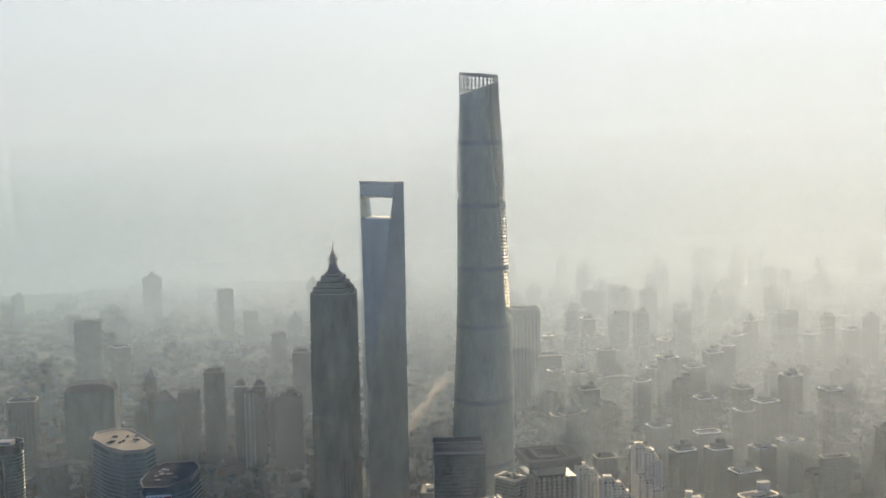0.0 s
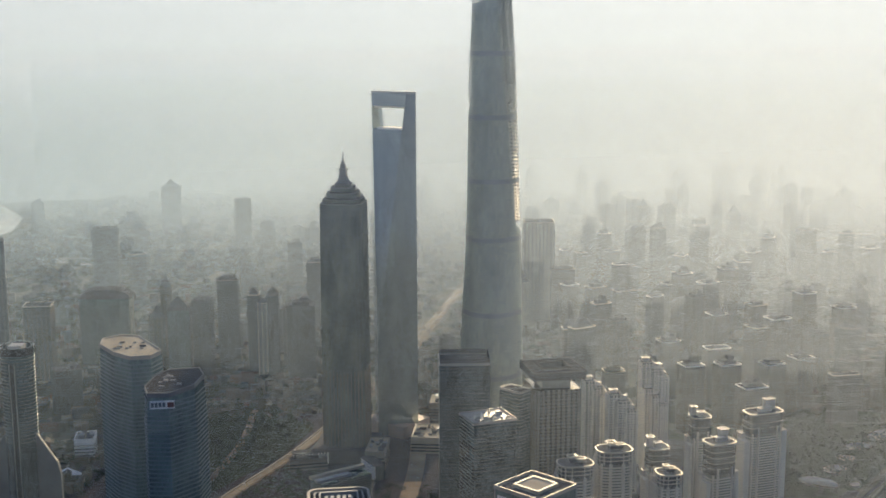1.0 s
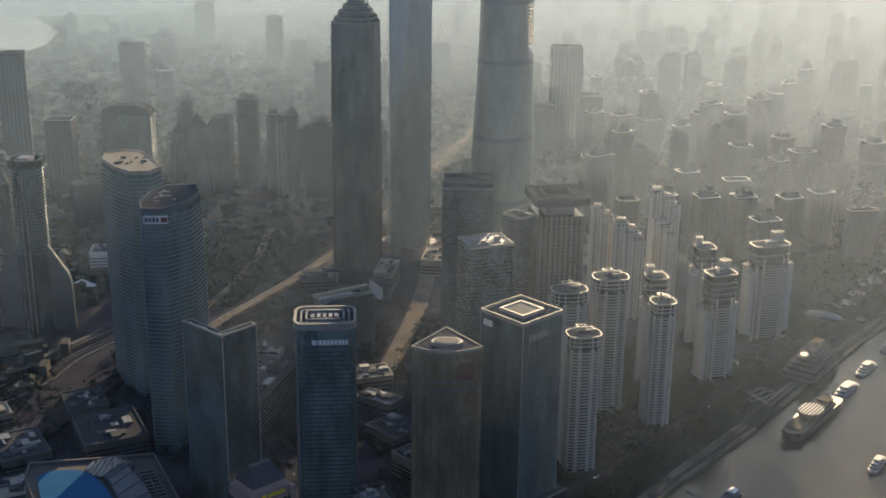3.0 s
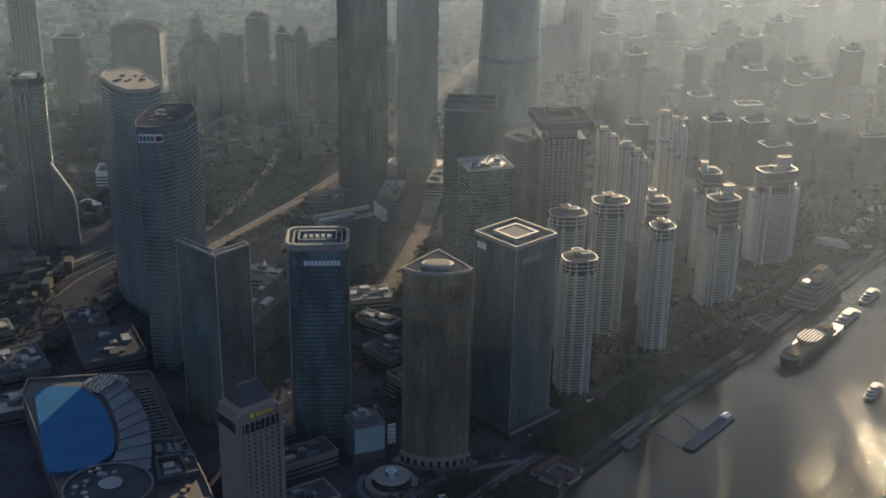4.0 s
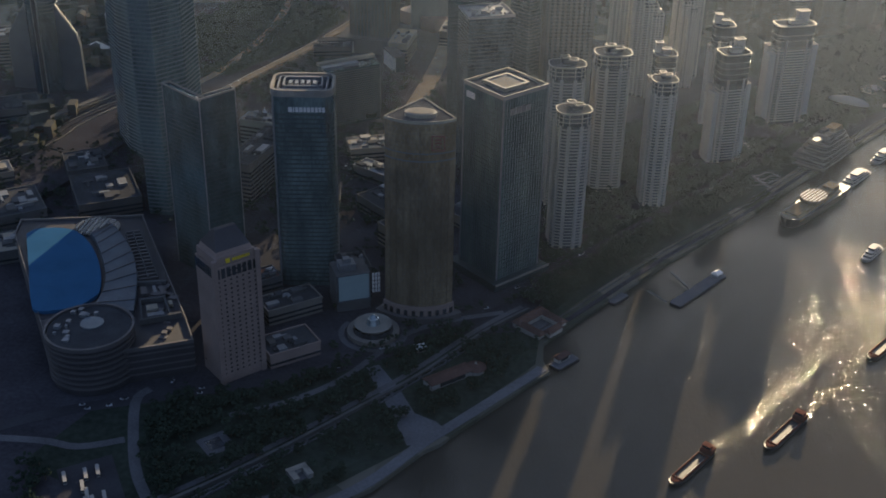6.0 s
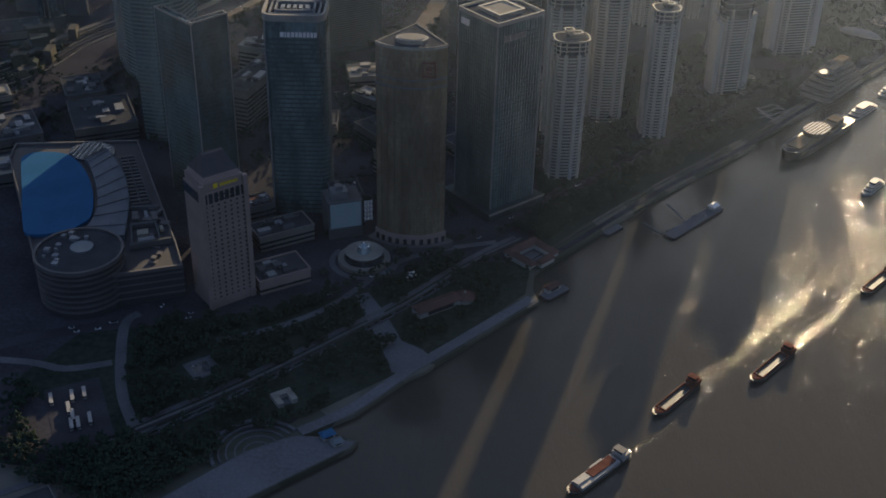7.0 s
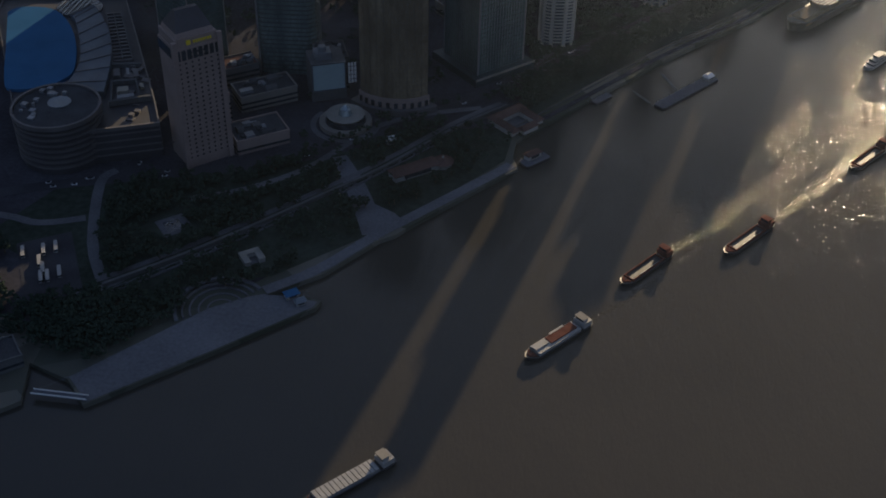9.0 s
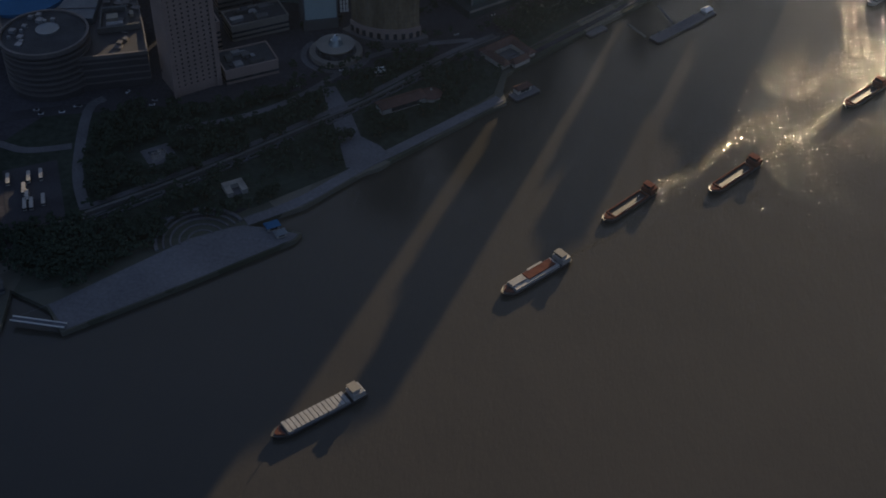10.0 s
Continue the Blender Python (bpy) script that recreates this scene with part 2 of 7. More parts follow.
def river_water():
    """Silty brown river: a matt muddy body under a glossy surface of wind ripples over longer waves."""
    m = bpy.data.materials.new("silty_river_water")
    m.use_nodes = True
    t = m.node_tree
    p = t.nodes["Principled BSDF"]
    geo = t.nodes.new("ShaderNodeNewGeometry")
    n0 = t.nodes.new("ShaderNodeTexNoise")
    n0.inputs["Scale"].default_value, n0.inputs["Detail"].default_value = 0.008, 5
    t.links.new(geo.outputs["Position"], n0.inputs["Vector"])
    mix = t.nodes.new("ShaderNodeMix")
    mix.data_type = "RGBA"
    t.links.new(n0.outputs[0], mix.inputs[0])
    mix.inputs[6].default_value, mix.inputs[7].default_value = (0.047, 0.043, 0.034, 1), (0.064, 0.058, 0.046, 1)
    t.links.new(mix.outputs[2], p.inputs["Base Color"])
    p.inputs["Roughness"].default_value, p.inputs["IOR"].default_value = 0.07, 1.33
    turn = t.nodes.new("ShaderNodeMapping")
    turn.inputs["Rotation"].default_value, turn.inputs["Scale"].default_value = (0, 0, radians(40)), (1, 0.45, 1)
    t.links.new(geo.outputs["Position"], turn.inputs[0])
    total = None
    for s, k in ((1.1, 0.06), (0.5, 0.1), (0.15, 0.16), (0.035, 0.5)):
        n = t.nodes.new("ShaderNodeTexNoise")
        n.inputs["Scale"].default_value, n.inputs["Detail"].default_value = s, 3
        t.links.new(turn.outputs[0], n.inputs["Vector"])
        a = t.nodes.new("ShaderNodeMath")
        a.operation = "MULTIPLY_ADD"
        t.links.new(n.outputs[0], a.inputs[0])
        a.inputs[1].default_value = k
        if total:
            t.links.new(total, a.inputs[2])
        else:
            a.inputs[2].default_value = 0
        total = a.outputs[0]
    b = t.nodes.new("ShaderNodeBump")
    b.inputs["Strength"].default_value, b.inputs["Distance"].default_value = 1.0, 1.0
    t.links.new(total, b.inputs["Height"])
    t.links.new(b.outputs[0], p.inputs["Normal"])
    return m


def distance_haze():
    """Far horizon: a glowing backdrop with the haze gradient put into its emission, clear above."""
    m = bpy.data.materials.new("glowing_haze_backdrop")
    m.use_nodes = True
    t = m.node_tree
    t.nodes.remove(t.nodes["Principled BSDF"])
    geo = t.nodes.new("ShaderNodeNewGeometry")
    xyz = t.nodes.new("ShaderNodeSeparateXYZ")
    t.links.new(geo.outputs["Position"], xyz.inputs[0])
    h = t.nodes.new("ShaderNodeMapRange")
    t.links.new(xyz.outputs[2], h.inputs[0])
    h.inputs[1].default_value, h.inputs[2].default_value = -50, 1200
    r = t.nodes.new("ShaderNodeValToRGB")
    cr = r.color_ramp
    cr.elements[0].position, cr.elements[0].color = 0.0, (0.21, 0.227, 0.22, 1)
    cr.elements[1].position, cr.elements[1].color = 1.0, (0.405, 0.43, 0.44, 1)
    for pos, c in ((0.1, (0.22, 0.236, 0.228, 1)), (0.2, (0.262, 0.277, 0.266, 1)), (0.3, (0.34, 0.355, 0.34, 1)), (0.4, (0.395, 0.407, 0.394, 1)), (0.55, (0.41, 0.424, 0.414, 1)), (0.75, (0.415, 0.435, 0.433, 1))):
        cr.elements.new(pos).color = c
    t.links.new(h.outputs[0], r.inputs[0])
    # sunward glow painted in: emission rises from left to right
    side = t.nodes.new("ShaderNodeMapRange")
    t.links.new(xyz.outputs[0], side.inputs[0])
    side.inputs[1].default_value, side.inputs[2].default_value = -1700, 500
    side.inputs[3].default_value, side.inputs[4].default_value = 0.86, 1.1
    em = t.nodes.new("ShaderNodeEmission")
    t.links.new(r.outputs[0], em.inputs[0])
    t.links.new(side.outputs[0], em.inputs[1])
    clear = t.nodes.new("ShaderNodeBsdfTransparent")
    mixs = t.nodes.new("ShaderNodeMixShader")
    fade = t.nodes.new("ShaderNodeMapRange")
    t.links.new(xyz.outputs[2], fade.inputs[0])
    fade.inputs[1].default_value, fade.inputs[2].default_value = 1300, 1395
    t.links.new(fade.outputs[0], mixs.inputs[0])
    t.links.new(em.outputs[0], mixs.inputs[1])
    t.links.new(clear.outputs[0], mixs.inputs[2])
    t.links.new(mixs.outputs[0], t.nodes["Material Output"].inputs[0])
    return m


def mist(name, share, y, ramp):
    """Added sheet standing in for haze at the distance y: lets most light straight through, scatters the rest of the
    sunlight on.
    The sunward glow is put into its share and tint. It thins out over the lowest metres (ramp) and again above the haze
    layer."""
    m = bpy.data.materials.new(name)
    m.use_nodes = True
    t = m.node_tree
    t.nodes.remove(t.nodes["Principled BSDF"])
    geo = t.nodes.new("ShaderNodeNewGeometry")
    xyz = t.nodes.new("ShaderNodeSeparateXYZ")
    t.links.new(geo.outputs["Position"], xyz.inputs[0])

    def ranged(socket, a0, a1, b0, b1):
        r = t.nodes.new("ShaderNodeMapRange")
        t.links.new(socket, r.inputs[0])
        for i, v in enumerate((a0, a1, b0, b1)):
            r.inputs[1 + i].default_value = v
        return r.outputs[0]

    def times(p, q):
        k = t.nodes.new("ShaderNodeMath")
        k.operation = "MULTIPLY"
        t.links.new(p, k.inputs[0])
        t.links.new(q, k.inputs[1])
        return k.outputs[0]

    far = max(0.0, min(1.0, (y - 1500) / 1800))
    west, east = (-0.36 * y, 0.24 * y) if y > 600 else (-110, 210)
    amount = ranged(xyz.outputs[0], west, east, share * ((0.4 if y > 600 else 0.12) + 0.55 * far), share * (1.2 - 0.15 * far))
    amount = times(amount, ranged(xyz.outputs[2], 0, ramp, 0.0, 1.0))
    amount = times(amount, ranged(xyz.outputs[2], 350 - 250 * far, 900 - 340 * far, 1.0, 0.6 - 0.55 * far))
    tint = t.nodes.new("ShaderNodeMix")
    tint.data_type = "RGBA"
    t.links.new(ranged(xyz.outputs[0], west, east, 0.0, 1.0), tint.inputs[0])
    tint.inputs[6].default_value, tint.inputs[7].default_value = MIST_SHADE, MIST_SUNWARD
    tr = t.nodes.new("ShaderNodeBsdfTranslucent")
    t.links.new(tint.outputs[2], tr.inputs[0])
    clear = t.nodes.new("ShaderNodeBsdfTransparent")
    mixs = t.nodes.new("ShaderNodeMixShader")
    t.links.new(amount, mixs.inputs[0])
    t.links.new(clear.outputs[0], mixs.inputs[1])
    t.links.new(tr.outputs[0], mixs.inputs[2])
    t.links.new(mixs.outputs[0], t.nodes["Material Output"].inputs[0])
    return m


# haze tint away from and towards the sun, its scattering put into colour
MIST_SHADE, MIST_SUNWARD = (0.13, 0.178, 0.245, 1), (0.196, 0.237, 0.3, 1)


def strands():
    """Translucent haze strips: sunlight from behind shines on through them; the brighter sunward side is put into the
    tint.
    """
    m = bpy.data.materials.new("sunward_tinted_haze")
    m.use_nodes = True
    t = m.node_tree
    t.nodes.remove(t.nodes["Principled BSDF"])
    tr = t.nodes.new("ShaderNodeBsdfTranslucent")
    geo = t.nodes.new("ShaderNodeNewGeometry")
    xyz = t.nodes.new("ShaderNodeSeparateXYZ")
    t.links.new(geo.outputs["Position"], xyz.inputs[0])
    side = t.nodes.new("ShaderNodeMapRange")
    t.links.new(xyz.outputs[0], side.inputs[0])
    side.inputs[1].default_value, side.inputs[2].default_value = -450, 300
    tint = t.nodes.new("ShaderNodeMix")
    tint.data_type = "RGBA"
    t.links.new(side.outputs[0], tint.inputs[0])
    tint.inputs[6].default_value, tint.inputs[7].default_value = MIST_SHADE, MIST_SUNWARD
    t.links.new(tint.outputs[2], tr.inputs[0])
    t.links.new(tr.outputs[0], t.nodes["Material Output"].inputs[0])
    return m


M_STRANDS = strands()
M_GROUND, M_WATER, M_HAZE = city_ground(), river_water(), distance_haze()


# ---- mesh helpers ----
def mesh_object(name, bm, material, parent=None):
    me = bpy.data.meshes.new(name)
    bm.normal_update()
    bm.to_mesh(me)
    bm.free()
    me.materials.append(material)
    ob = new(name, me)
    ob.parent = parent
    return ob


def part(name, bm, material, parent, label="", kind=""):
    return tagged(mesh_object(name, bm, material, parent), label=label, kind=kind)


def again(ob, m):
    """Another piece on the same mesh, under the same parent."""
    o = ob.copy()
    scene.collection.objects.link(o)
    o.matrix_basis = m
    return o


def thing(name, x, y, label, category, group="", turn=0.0, z=0.0):
    e = new(name)
    e.matrix_basis = pose(x, y, z, 0, 0, turn)
    e.empty_display_size = 5
    return tagged(e, label=label, category=category, group=group)


def box(bm, x0, x1, y0, y1, z0, z1):
    v = [bm.verts.new((x, y, z)) for z in (z0, z1) for y in (y0, y1) for x in (x0, x1)]
    for f in ((0, 2, 3, 1), (4, 5, 7, 6), (0, 1, 5, 4), (1, 3, 7, 5), (3, 2, 6, 7), (2, 0, 4, 6)):
        bm.faces.new([v[i] for i in f])


def prism(bm, poly, z0, z1, poly_top=None, bottom=True):
    a = [bm.verts.new((x, y, z0)) for x, y in poly]
    b = [bm.verts.new((x, y, z1)) for x, y in (poly_top or poly)]
    n = len(a)
    for i in range(n):
        bm.faces.new((a[i], a[(i + 1) % n], b[(i + 1) % n], b[i]))
    bm.faces.new(b)
    if bottom:
        bm.faces.new(a[::-1])


def loft(bm, rings, caps=True, smooth=False):
    """Rings of equal length, lists of (x, y, z)."""
    vs = [[bm.verts.new(p) for p in ring] for ring in rings]
    n = len(vs[0])
    for a, b in zip(vs, vs[1:]):
        for i in range(n):
            f = bm.faces.new((a[i], a[(i + 1) % n], b[(i + 1) % n], b[i]))
            f.smooth = smooth
    if caps:
        bm.faces.new(vs[0][::-1])
        bm.faces.new(vs[-1])


def ring_wall(bm, poly, inner, z0, z1):
    """A parapet or ring beam between two outlines."""
    n = len(poly)
    o0, o1 = [bm.verts.new((x, y, z0)) for x, y in poly], [bm.verts.new((x, y, z1)) for x, y in poly]
    i0, i1 = [bm.verts.new((x, y, z0)) for x, y in inner], [bm.verts.new((x, y, z1)) for x, y in inner]
    for k in range(n):
        j = (k + 1) % n
        bm.faces.new((o0[k], o0[j], o1[j], o1[k]))
        bm.faces.new((i0[j], i0[k], i1[k], i1[j]))
        bm.faces.new((o1[k], o1[j], i1[j], i1[k]))
        bm.faces.new((o0[j], o0[k], i0[k], i0[j]))


def scaled(poly, k):
    return [(x * k, y * k) for x, y in poly]


def inset(poly, d):
    """The outline of a convex shape about the origin, moved inwards by about d."""
    return [(x * (1 - d / math.hypot(x, y)), y * (1 - d / math.hypot(x, y))) for x, y in poly]


def rect(w, d):
    return [(-w / 2, -d / 2), (w / 2, -d / 2), (w / 2, d / 2), (-w / 2, d / 2)]


def round_rect(w, d, r, n=5):
    out = []
    for cx, cy, a0 in ((w / 2 - r, -d / 2 + r, -90), (w / 2 - r, d / 2 - r, 0), (-w / 2 + r, d / 2 - r, 90), (-w / 2 + r, -d / 2 + r, 180)):
        for i in range(n + 1):
            a = radians(a0 + 90 * i / n)
            out.append((cx + r * math.cos(a), cy + r * math.sin(a)))
    return out


def oval(w, d, n=20, p=2.0):
    out = []
    for i in range(n):
        a = 2 * math.pi * i / n
        c, s = math.cos(a), math.sin(a)
        out.append((w / 2 * math.copysign(abs(c) ** (2 / p), c), d / 2 * math.copysign(abs(s) ** (2 / p), s)))
    return out


def around(poly, step):
    """Points evenly along an outline: (x, y, direction of the edge)."""
    out = []
    for (x0, y0), (x1, y1) in zip(poly, poly[1:] + poly[:1]):
        length = math.hypot(x1 - x0, y1 - y0)
        k = max(1, round(length / step))
        for i in range(k):
            f = i / k
            out.append((x0 + (x1 - x0) * f, y0 + (y1 - y0) * f, math.atan2(y1 - y0, x1 - x0)))
    return out


def bar_at(bm, x, y, a, w, d, z0, z1):
    """An upright bar w along the edge and d deep."""
    c, s = math.cos(a), math.sin(a)
    pts = [(x + c * u - s * v, y + s * u + c * v) for u, v in ((-w / 2, -d / 2), (w / 2, -d / 2), (w / 2, d / 2), (-w / 2, d / 2))]
    prism(bm, pts, z0, z1)


def strip(bm, line, width, z0, z1):
    """A slab of even width along a line of (x, y) or (x, y, z) points, z0 and z1 added to each point's height."""
    n = len(line)
    rows = []
    for i, p in enumerate(line):
        a, b = line[max(0, i - 1)], line[min(n - 1, i + 1)]
        dx, dy = b[0] - a[0], b[1] - a[1]
        k = width / 2 / math.hypot(dx, dy)
        h = p[2] if len(p) > 2 else 0
        rows.append([bm.verts.new(q) for q in ((p[0] + dy * k, p[1] - dx * k, h + z0), (p[0] - dy * k, p[1] + dx * k, h + z0), (p[0] - dy * k, p[1] + dx * k, h + z1), (p[0] + dy * k, p[1] - dx * k, h + z1))])
    for a, b in zip(rows, rows[1:]):
        for i in range(4):
            bm.faces.new((a[i], a[(i + 1) % 4], b[(i + 1) % 4], b[i]))
    bm.faces.new(rows[0])
    bm.faces.new(rows[-1][::-1])


def smooth_line(points, k=6):
    """A rounded line through the points."""
    out = []
    n = len(points)
    for i in range(n - 1):
        p0, p1, p2, p3 = points[max(0, i - 1)], points[i], points[i + 1], points[min(n - 1, i + 2)]
        for j in range(k):
            f = j / k
            out.append(tuple(0.5 * (2 * b + (c - a) * f + (2 * a - 5 * b + 4 * c - d) * f * f + (3 * b - a - 3 * c + d) * f ** 3) for a, b, c, d in zip(p0, p1, p2, p3)))
    out.append(tuple(points[-1]))
    return out


# ---- ground, river, roads ----
SHORE = [(-6000, -2200), (-900, -40), (-243, 473), (-226, 490), (-236, 523), (-206, 514), (-187, 495), (-129, 554), (-73, 614), (-71, 622), (-86, 624), (-110, 620),
         (-78, 650), (-48, 697), (-38, 706), (-28, 722), (23, 793), (37, 812), (31, 826), (30, 852), (85, 934), (142, 1016), (223, 1119), (276, 1198), (348, 1300), (429, 1411),
         (560, 1580), (760, 1790), (1150, 2080), (2000, 2500), (6000, 3400)]
INLAND = [(6000, 6500), (-6000, 6500)]
bm = bmesh.new()
top = [bm.verts.new((x, y, 0)) for x, y in SHORE + INLAND]
low = [bm.verts.new((x, y, -7)) for x, y in SHORE]
bm.faces.new(top[::-1])
for i in range(len(SHORE) - 1):
    bm.faces.new((top[i], top[i + 1], low[i + 1], low[i]))
bmesh.ops.triangulate(bm, faces=bm.faces[:])
bmesh.ops.recalc_face_normals(bm, faces=bm.faces[:])
ground = tagged(mesh_object("ground", bm, M_GROUND), kind="structure", category="ground", label="built-up city ground behind a river quay wall")
if ground.data.polygons[0].normal.z < 0 and abs(ground.data.polygons[0].normal.z) > 0.5:
    ground.data.flip_normals()

bm = bmesh.new()
bm.faces.new([bm.verts.new(p) for p in ((-6000, -3000, -3.6), (6000, -3000, -3.6), (6000, 6500, -3.6), (-6000, 6500, -3.6))])
tagged(mesh_object("water", bm, M_WATER), kind="structure", category="river", label="silty brown river water with small wind ripples")


def sheet(name, poly, z, material, label, category):
    b = bmesh.new()
    f = b.faces.new([b.verts.new((x, y, z)) for x, y in poly])
    bmesh.ops.triangulate(b, faces=[f])
    for f in b.faces:
        f.normal_update()
        if f.normal.z < 0:
            f.normal_flip()
    return tagged(mesh_object(name, b, material), kind="structure", category=category, label=label)


def slab(name, line, width, z0, z1, material, label, category):
    b = bmesh.new()
    strip(b, line, width, z0, z1)
    bmesh.ops.recalc_face_normals(b, faces=b.faces[:])
    return tagged(mesh_object(name, b, material), kind="structure", category=category, label=label)


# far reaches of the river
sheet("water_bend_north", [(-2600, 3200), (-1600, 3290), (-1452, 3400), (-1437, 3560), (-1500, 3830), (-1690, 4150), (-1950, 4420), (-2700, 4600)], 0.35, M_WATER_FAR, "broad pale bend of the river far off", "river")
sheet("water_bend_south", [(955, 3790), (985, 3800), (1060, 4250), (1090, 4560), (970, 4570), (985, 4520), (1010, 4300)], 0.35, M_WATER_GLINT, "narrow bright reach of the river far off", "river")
sheet("district_paving", [(-760, 700), (-430, 560), (-245, 560), (-210, 590), (-120, 632), (20, 830), (24, 880), (75, 950), (135, 1035), (215, 1140), (265, 1215), (340, 1320), (420, 1425), (380, 1560), (200, 1640), (60, 1640), (-20, 1720), (-300, 1760), (-560, 1700), (-760, 1500)], 0.05, M_YARD, "dark worn paving of streets and yards", "paving")
# park ground along the river
sheet("park_ground", [(-215, 590), (-150, 625), (-112, 640), (-40, 720), (25, 820), (26, 870), (-60, 850), (-95, 810), (-150, 770), (-300, 720), (-330, 640)], 0.12, M_GRASS, "shaded riverside lawn and planting soil", "lawn")
sheet("riverside_green", [(30, 880), (70, 945), (130, 1030), (210, 1135), (262, 1212), (330, 1310), (250, 1330), (160, 1180), (70, 1060), (20, 960)], 0.12, M_GRASS, "dark planted strip along the river wall", "lawn")
sheet("eastern_green", [(300, 1480), (400, 1425), (425, 1440), (520, 1565), (640, 1700), (480, 1790), (320, 1700), (240, 1560)], 0.14, M_GRASS, "dark wooded ground beside the river", "park")
sheet("central_green", [(-470, 1390), (-400, 1420), (-330, 1560), (-300, 1680), (-360, 1760), (-470, 1720), (-540, 1560)], 0.12, M_GRASS, "dark green park with ponds and lawns", "park")
# quay and promenade
sheet("quay_apron", [(-224, 497), (-206, 516), (-186, 498), (-129, 556), (-75, 614), (-73, 620), (-88, 622), (-112, 620), (-120, 616), (-143, 598), (-184, 545), (-202, 521)], 0.16, M_QUAY, "pale worn concrete quay apron with tyre stains", "quay")
PROM = smooth_line([(-112, 624), (-82, 655), (-52, 702), (-32, 729), (18, 797), (31, 815)], 4)
slab("promenade", PROM, 9, 0.0, 0.5, M_QUAY, "pale concrete riverside promenade", "promenade")
PROM2 = smooth_line([(26, 860), (81, 939), (138, 1021), (219, 1124), (272, 1203), (344, 1305), (425, 1416), (556, 1586)], 4)
slab("promenade_south", PROM2, 4.5, 0.0, 0.6, M_YARD, "dark paved promenade on top of the river wall", "promenade")
slab("river_wall", [(p[0] - 5.5, p[1] + 4) for p in PROM2], 0.5, 0.6, 1.5, M_CONC, "low pale parapet along the promenade", "wall")
sheet("plaza", [(-62, 700), (-46, 702), (-34, 722), (-45, 732), (-62, 740), (-80, 772), (-100, 800), (-110, 795), (-92, 760), (-80, 738)], 0.2, M_QUAY, "pale paved plaza opening to the river", "plaza")
slab("park_terrace", smooth_line([(-222, 604), (-185, 642), (-150, 682), (-102, 742), (-66, 788), (-20, 860), (14, 902)], 4), 2.4, 0.0, 3.2, M_CONC, "long grey flood wall with a walkway on top", "wall")
slab("park_path", smooth_line([(-226, 612), (-190, 650), (-155, 690), (-108, 748), (-72, 795), (-26, 866), (8, 908)], 4), 5, 0.0, 0.25, M_PAVE, "paved path behind the flood wall", "path")
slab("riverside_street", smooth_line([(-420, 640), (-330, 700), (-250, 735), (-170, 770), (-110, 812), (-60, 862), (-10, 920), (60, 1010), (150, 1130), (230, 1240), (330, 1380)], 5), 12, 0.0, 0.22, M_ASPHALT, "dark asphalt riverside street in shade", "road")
slab("cross_street", smooth_line([(-225, 610), (-250, 650), (-275, 720), (-270, 740)], 4), 8, 0.0, 0.28, M_PAVE, "pale service lane beside a coach park", "road")
slab("side_lane", smooth_line([(-420, 660), (-331, 666), (-298, 663), (-267, 676)], 4), 7, 0.0, 0.3, M_PAVE, "grey lane in front of a mall", "road")
slab("quay_lane", smooth_line([(-330, 500), (-269, 547), (-240, 587), (-223, 602), (-212, 615)], 4), 6, 0.0, 0.3, M_PAVE, "grey lane leading to the quay", "road")
slab("park_drive", smooth_line([(-200, 716), (-162, 739), (-127, 774), (-101, 821), (-84, 850), (-50, 876), (-7, 896)], 4), 6, 0.0, 0.32, M_PAVE, "curving grey park drive", "road")
slab("pavilion_loop", [(-113 + 27 * math.cos(radians(a)), 846 + 27 * math.sin(radians(a))) for a in range(150, 391, 10)], 5, 0.0, 0.36, M_PAVE, "curved drive round a pavilion", "road")
slab("inner_street", smooth_line([(-262, 735), (-245, 830), (-230, 900), (-232, 1000), (-215, 1110), (-180, 1230)], 4), 12, 0.0, 0.2, M_ASPHALT, "dark street between towers", "road")
slab("sunlit_street", smooth_line([(-185, 1180), (-166, 1255), (-152, 1380), (-143, 1551), (-150, 1800)], 4), 22, 0.0, 0.24, M_ROAD, "street between towers, sunlit brightness in its colour", "road")
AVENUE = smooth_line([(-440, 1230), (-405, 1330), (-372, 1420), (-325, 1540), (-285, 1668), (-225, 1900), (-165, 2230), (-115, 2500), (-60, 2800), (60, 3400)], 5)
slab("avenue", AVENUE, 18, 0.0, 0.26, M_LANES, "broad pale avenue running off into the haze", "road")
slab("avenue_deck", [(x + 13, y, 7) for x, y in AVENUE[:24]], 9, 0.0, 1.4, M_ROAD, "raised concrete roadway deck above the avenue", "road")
for side in (-7.5, -2.5, 3.0):
    slab("lane_divider", [(x + side, y, 0.3) for x, y in AVENUE], 0.7, 0, 0.5, M_RIM, "pale concrete divider between carriageways", "divider")
slab("avenue_branch", smooth_line([(-480, 1290), (-432, 1390), (-420, 1428), (-406, 1505), (-396, 1628), (-403, 1768)], 5), 11, 0.0, 0.24, M_ROAD, "curving slip road beside the park", "road")
slab("west_road", smooth_line([(-760, 930), (-590, 1150), (-556, 1245), (-500, 1360), (-440, 1480)], 5), 24, 0.0, 0.24, M_ASPHALT, "wide asphalt road in shade", "road")
slab("west_ramp", smooth_line([(-700, 1010, 6), (-590, 1150, 7), (-555, 1240, 7), (-530, 1300, 5)], 5), 7, 0.0, 1.3, M_CONC, "raised concrete ramp catching the sun", "road")
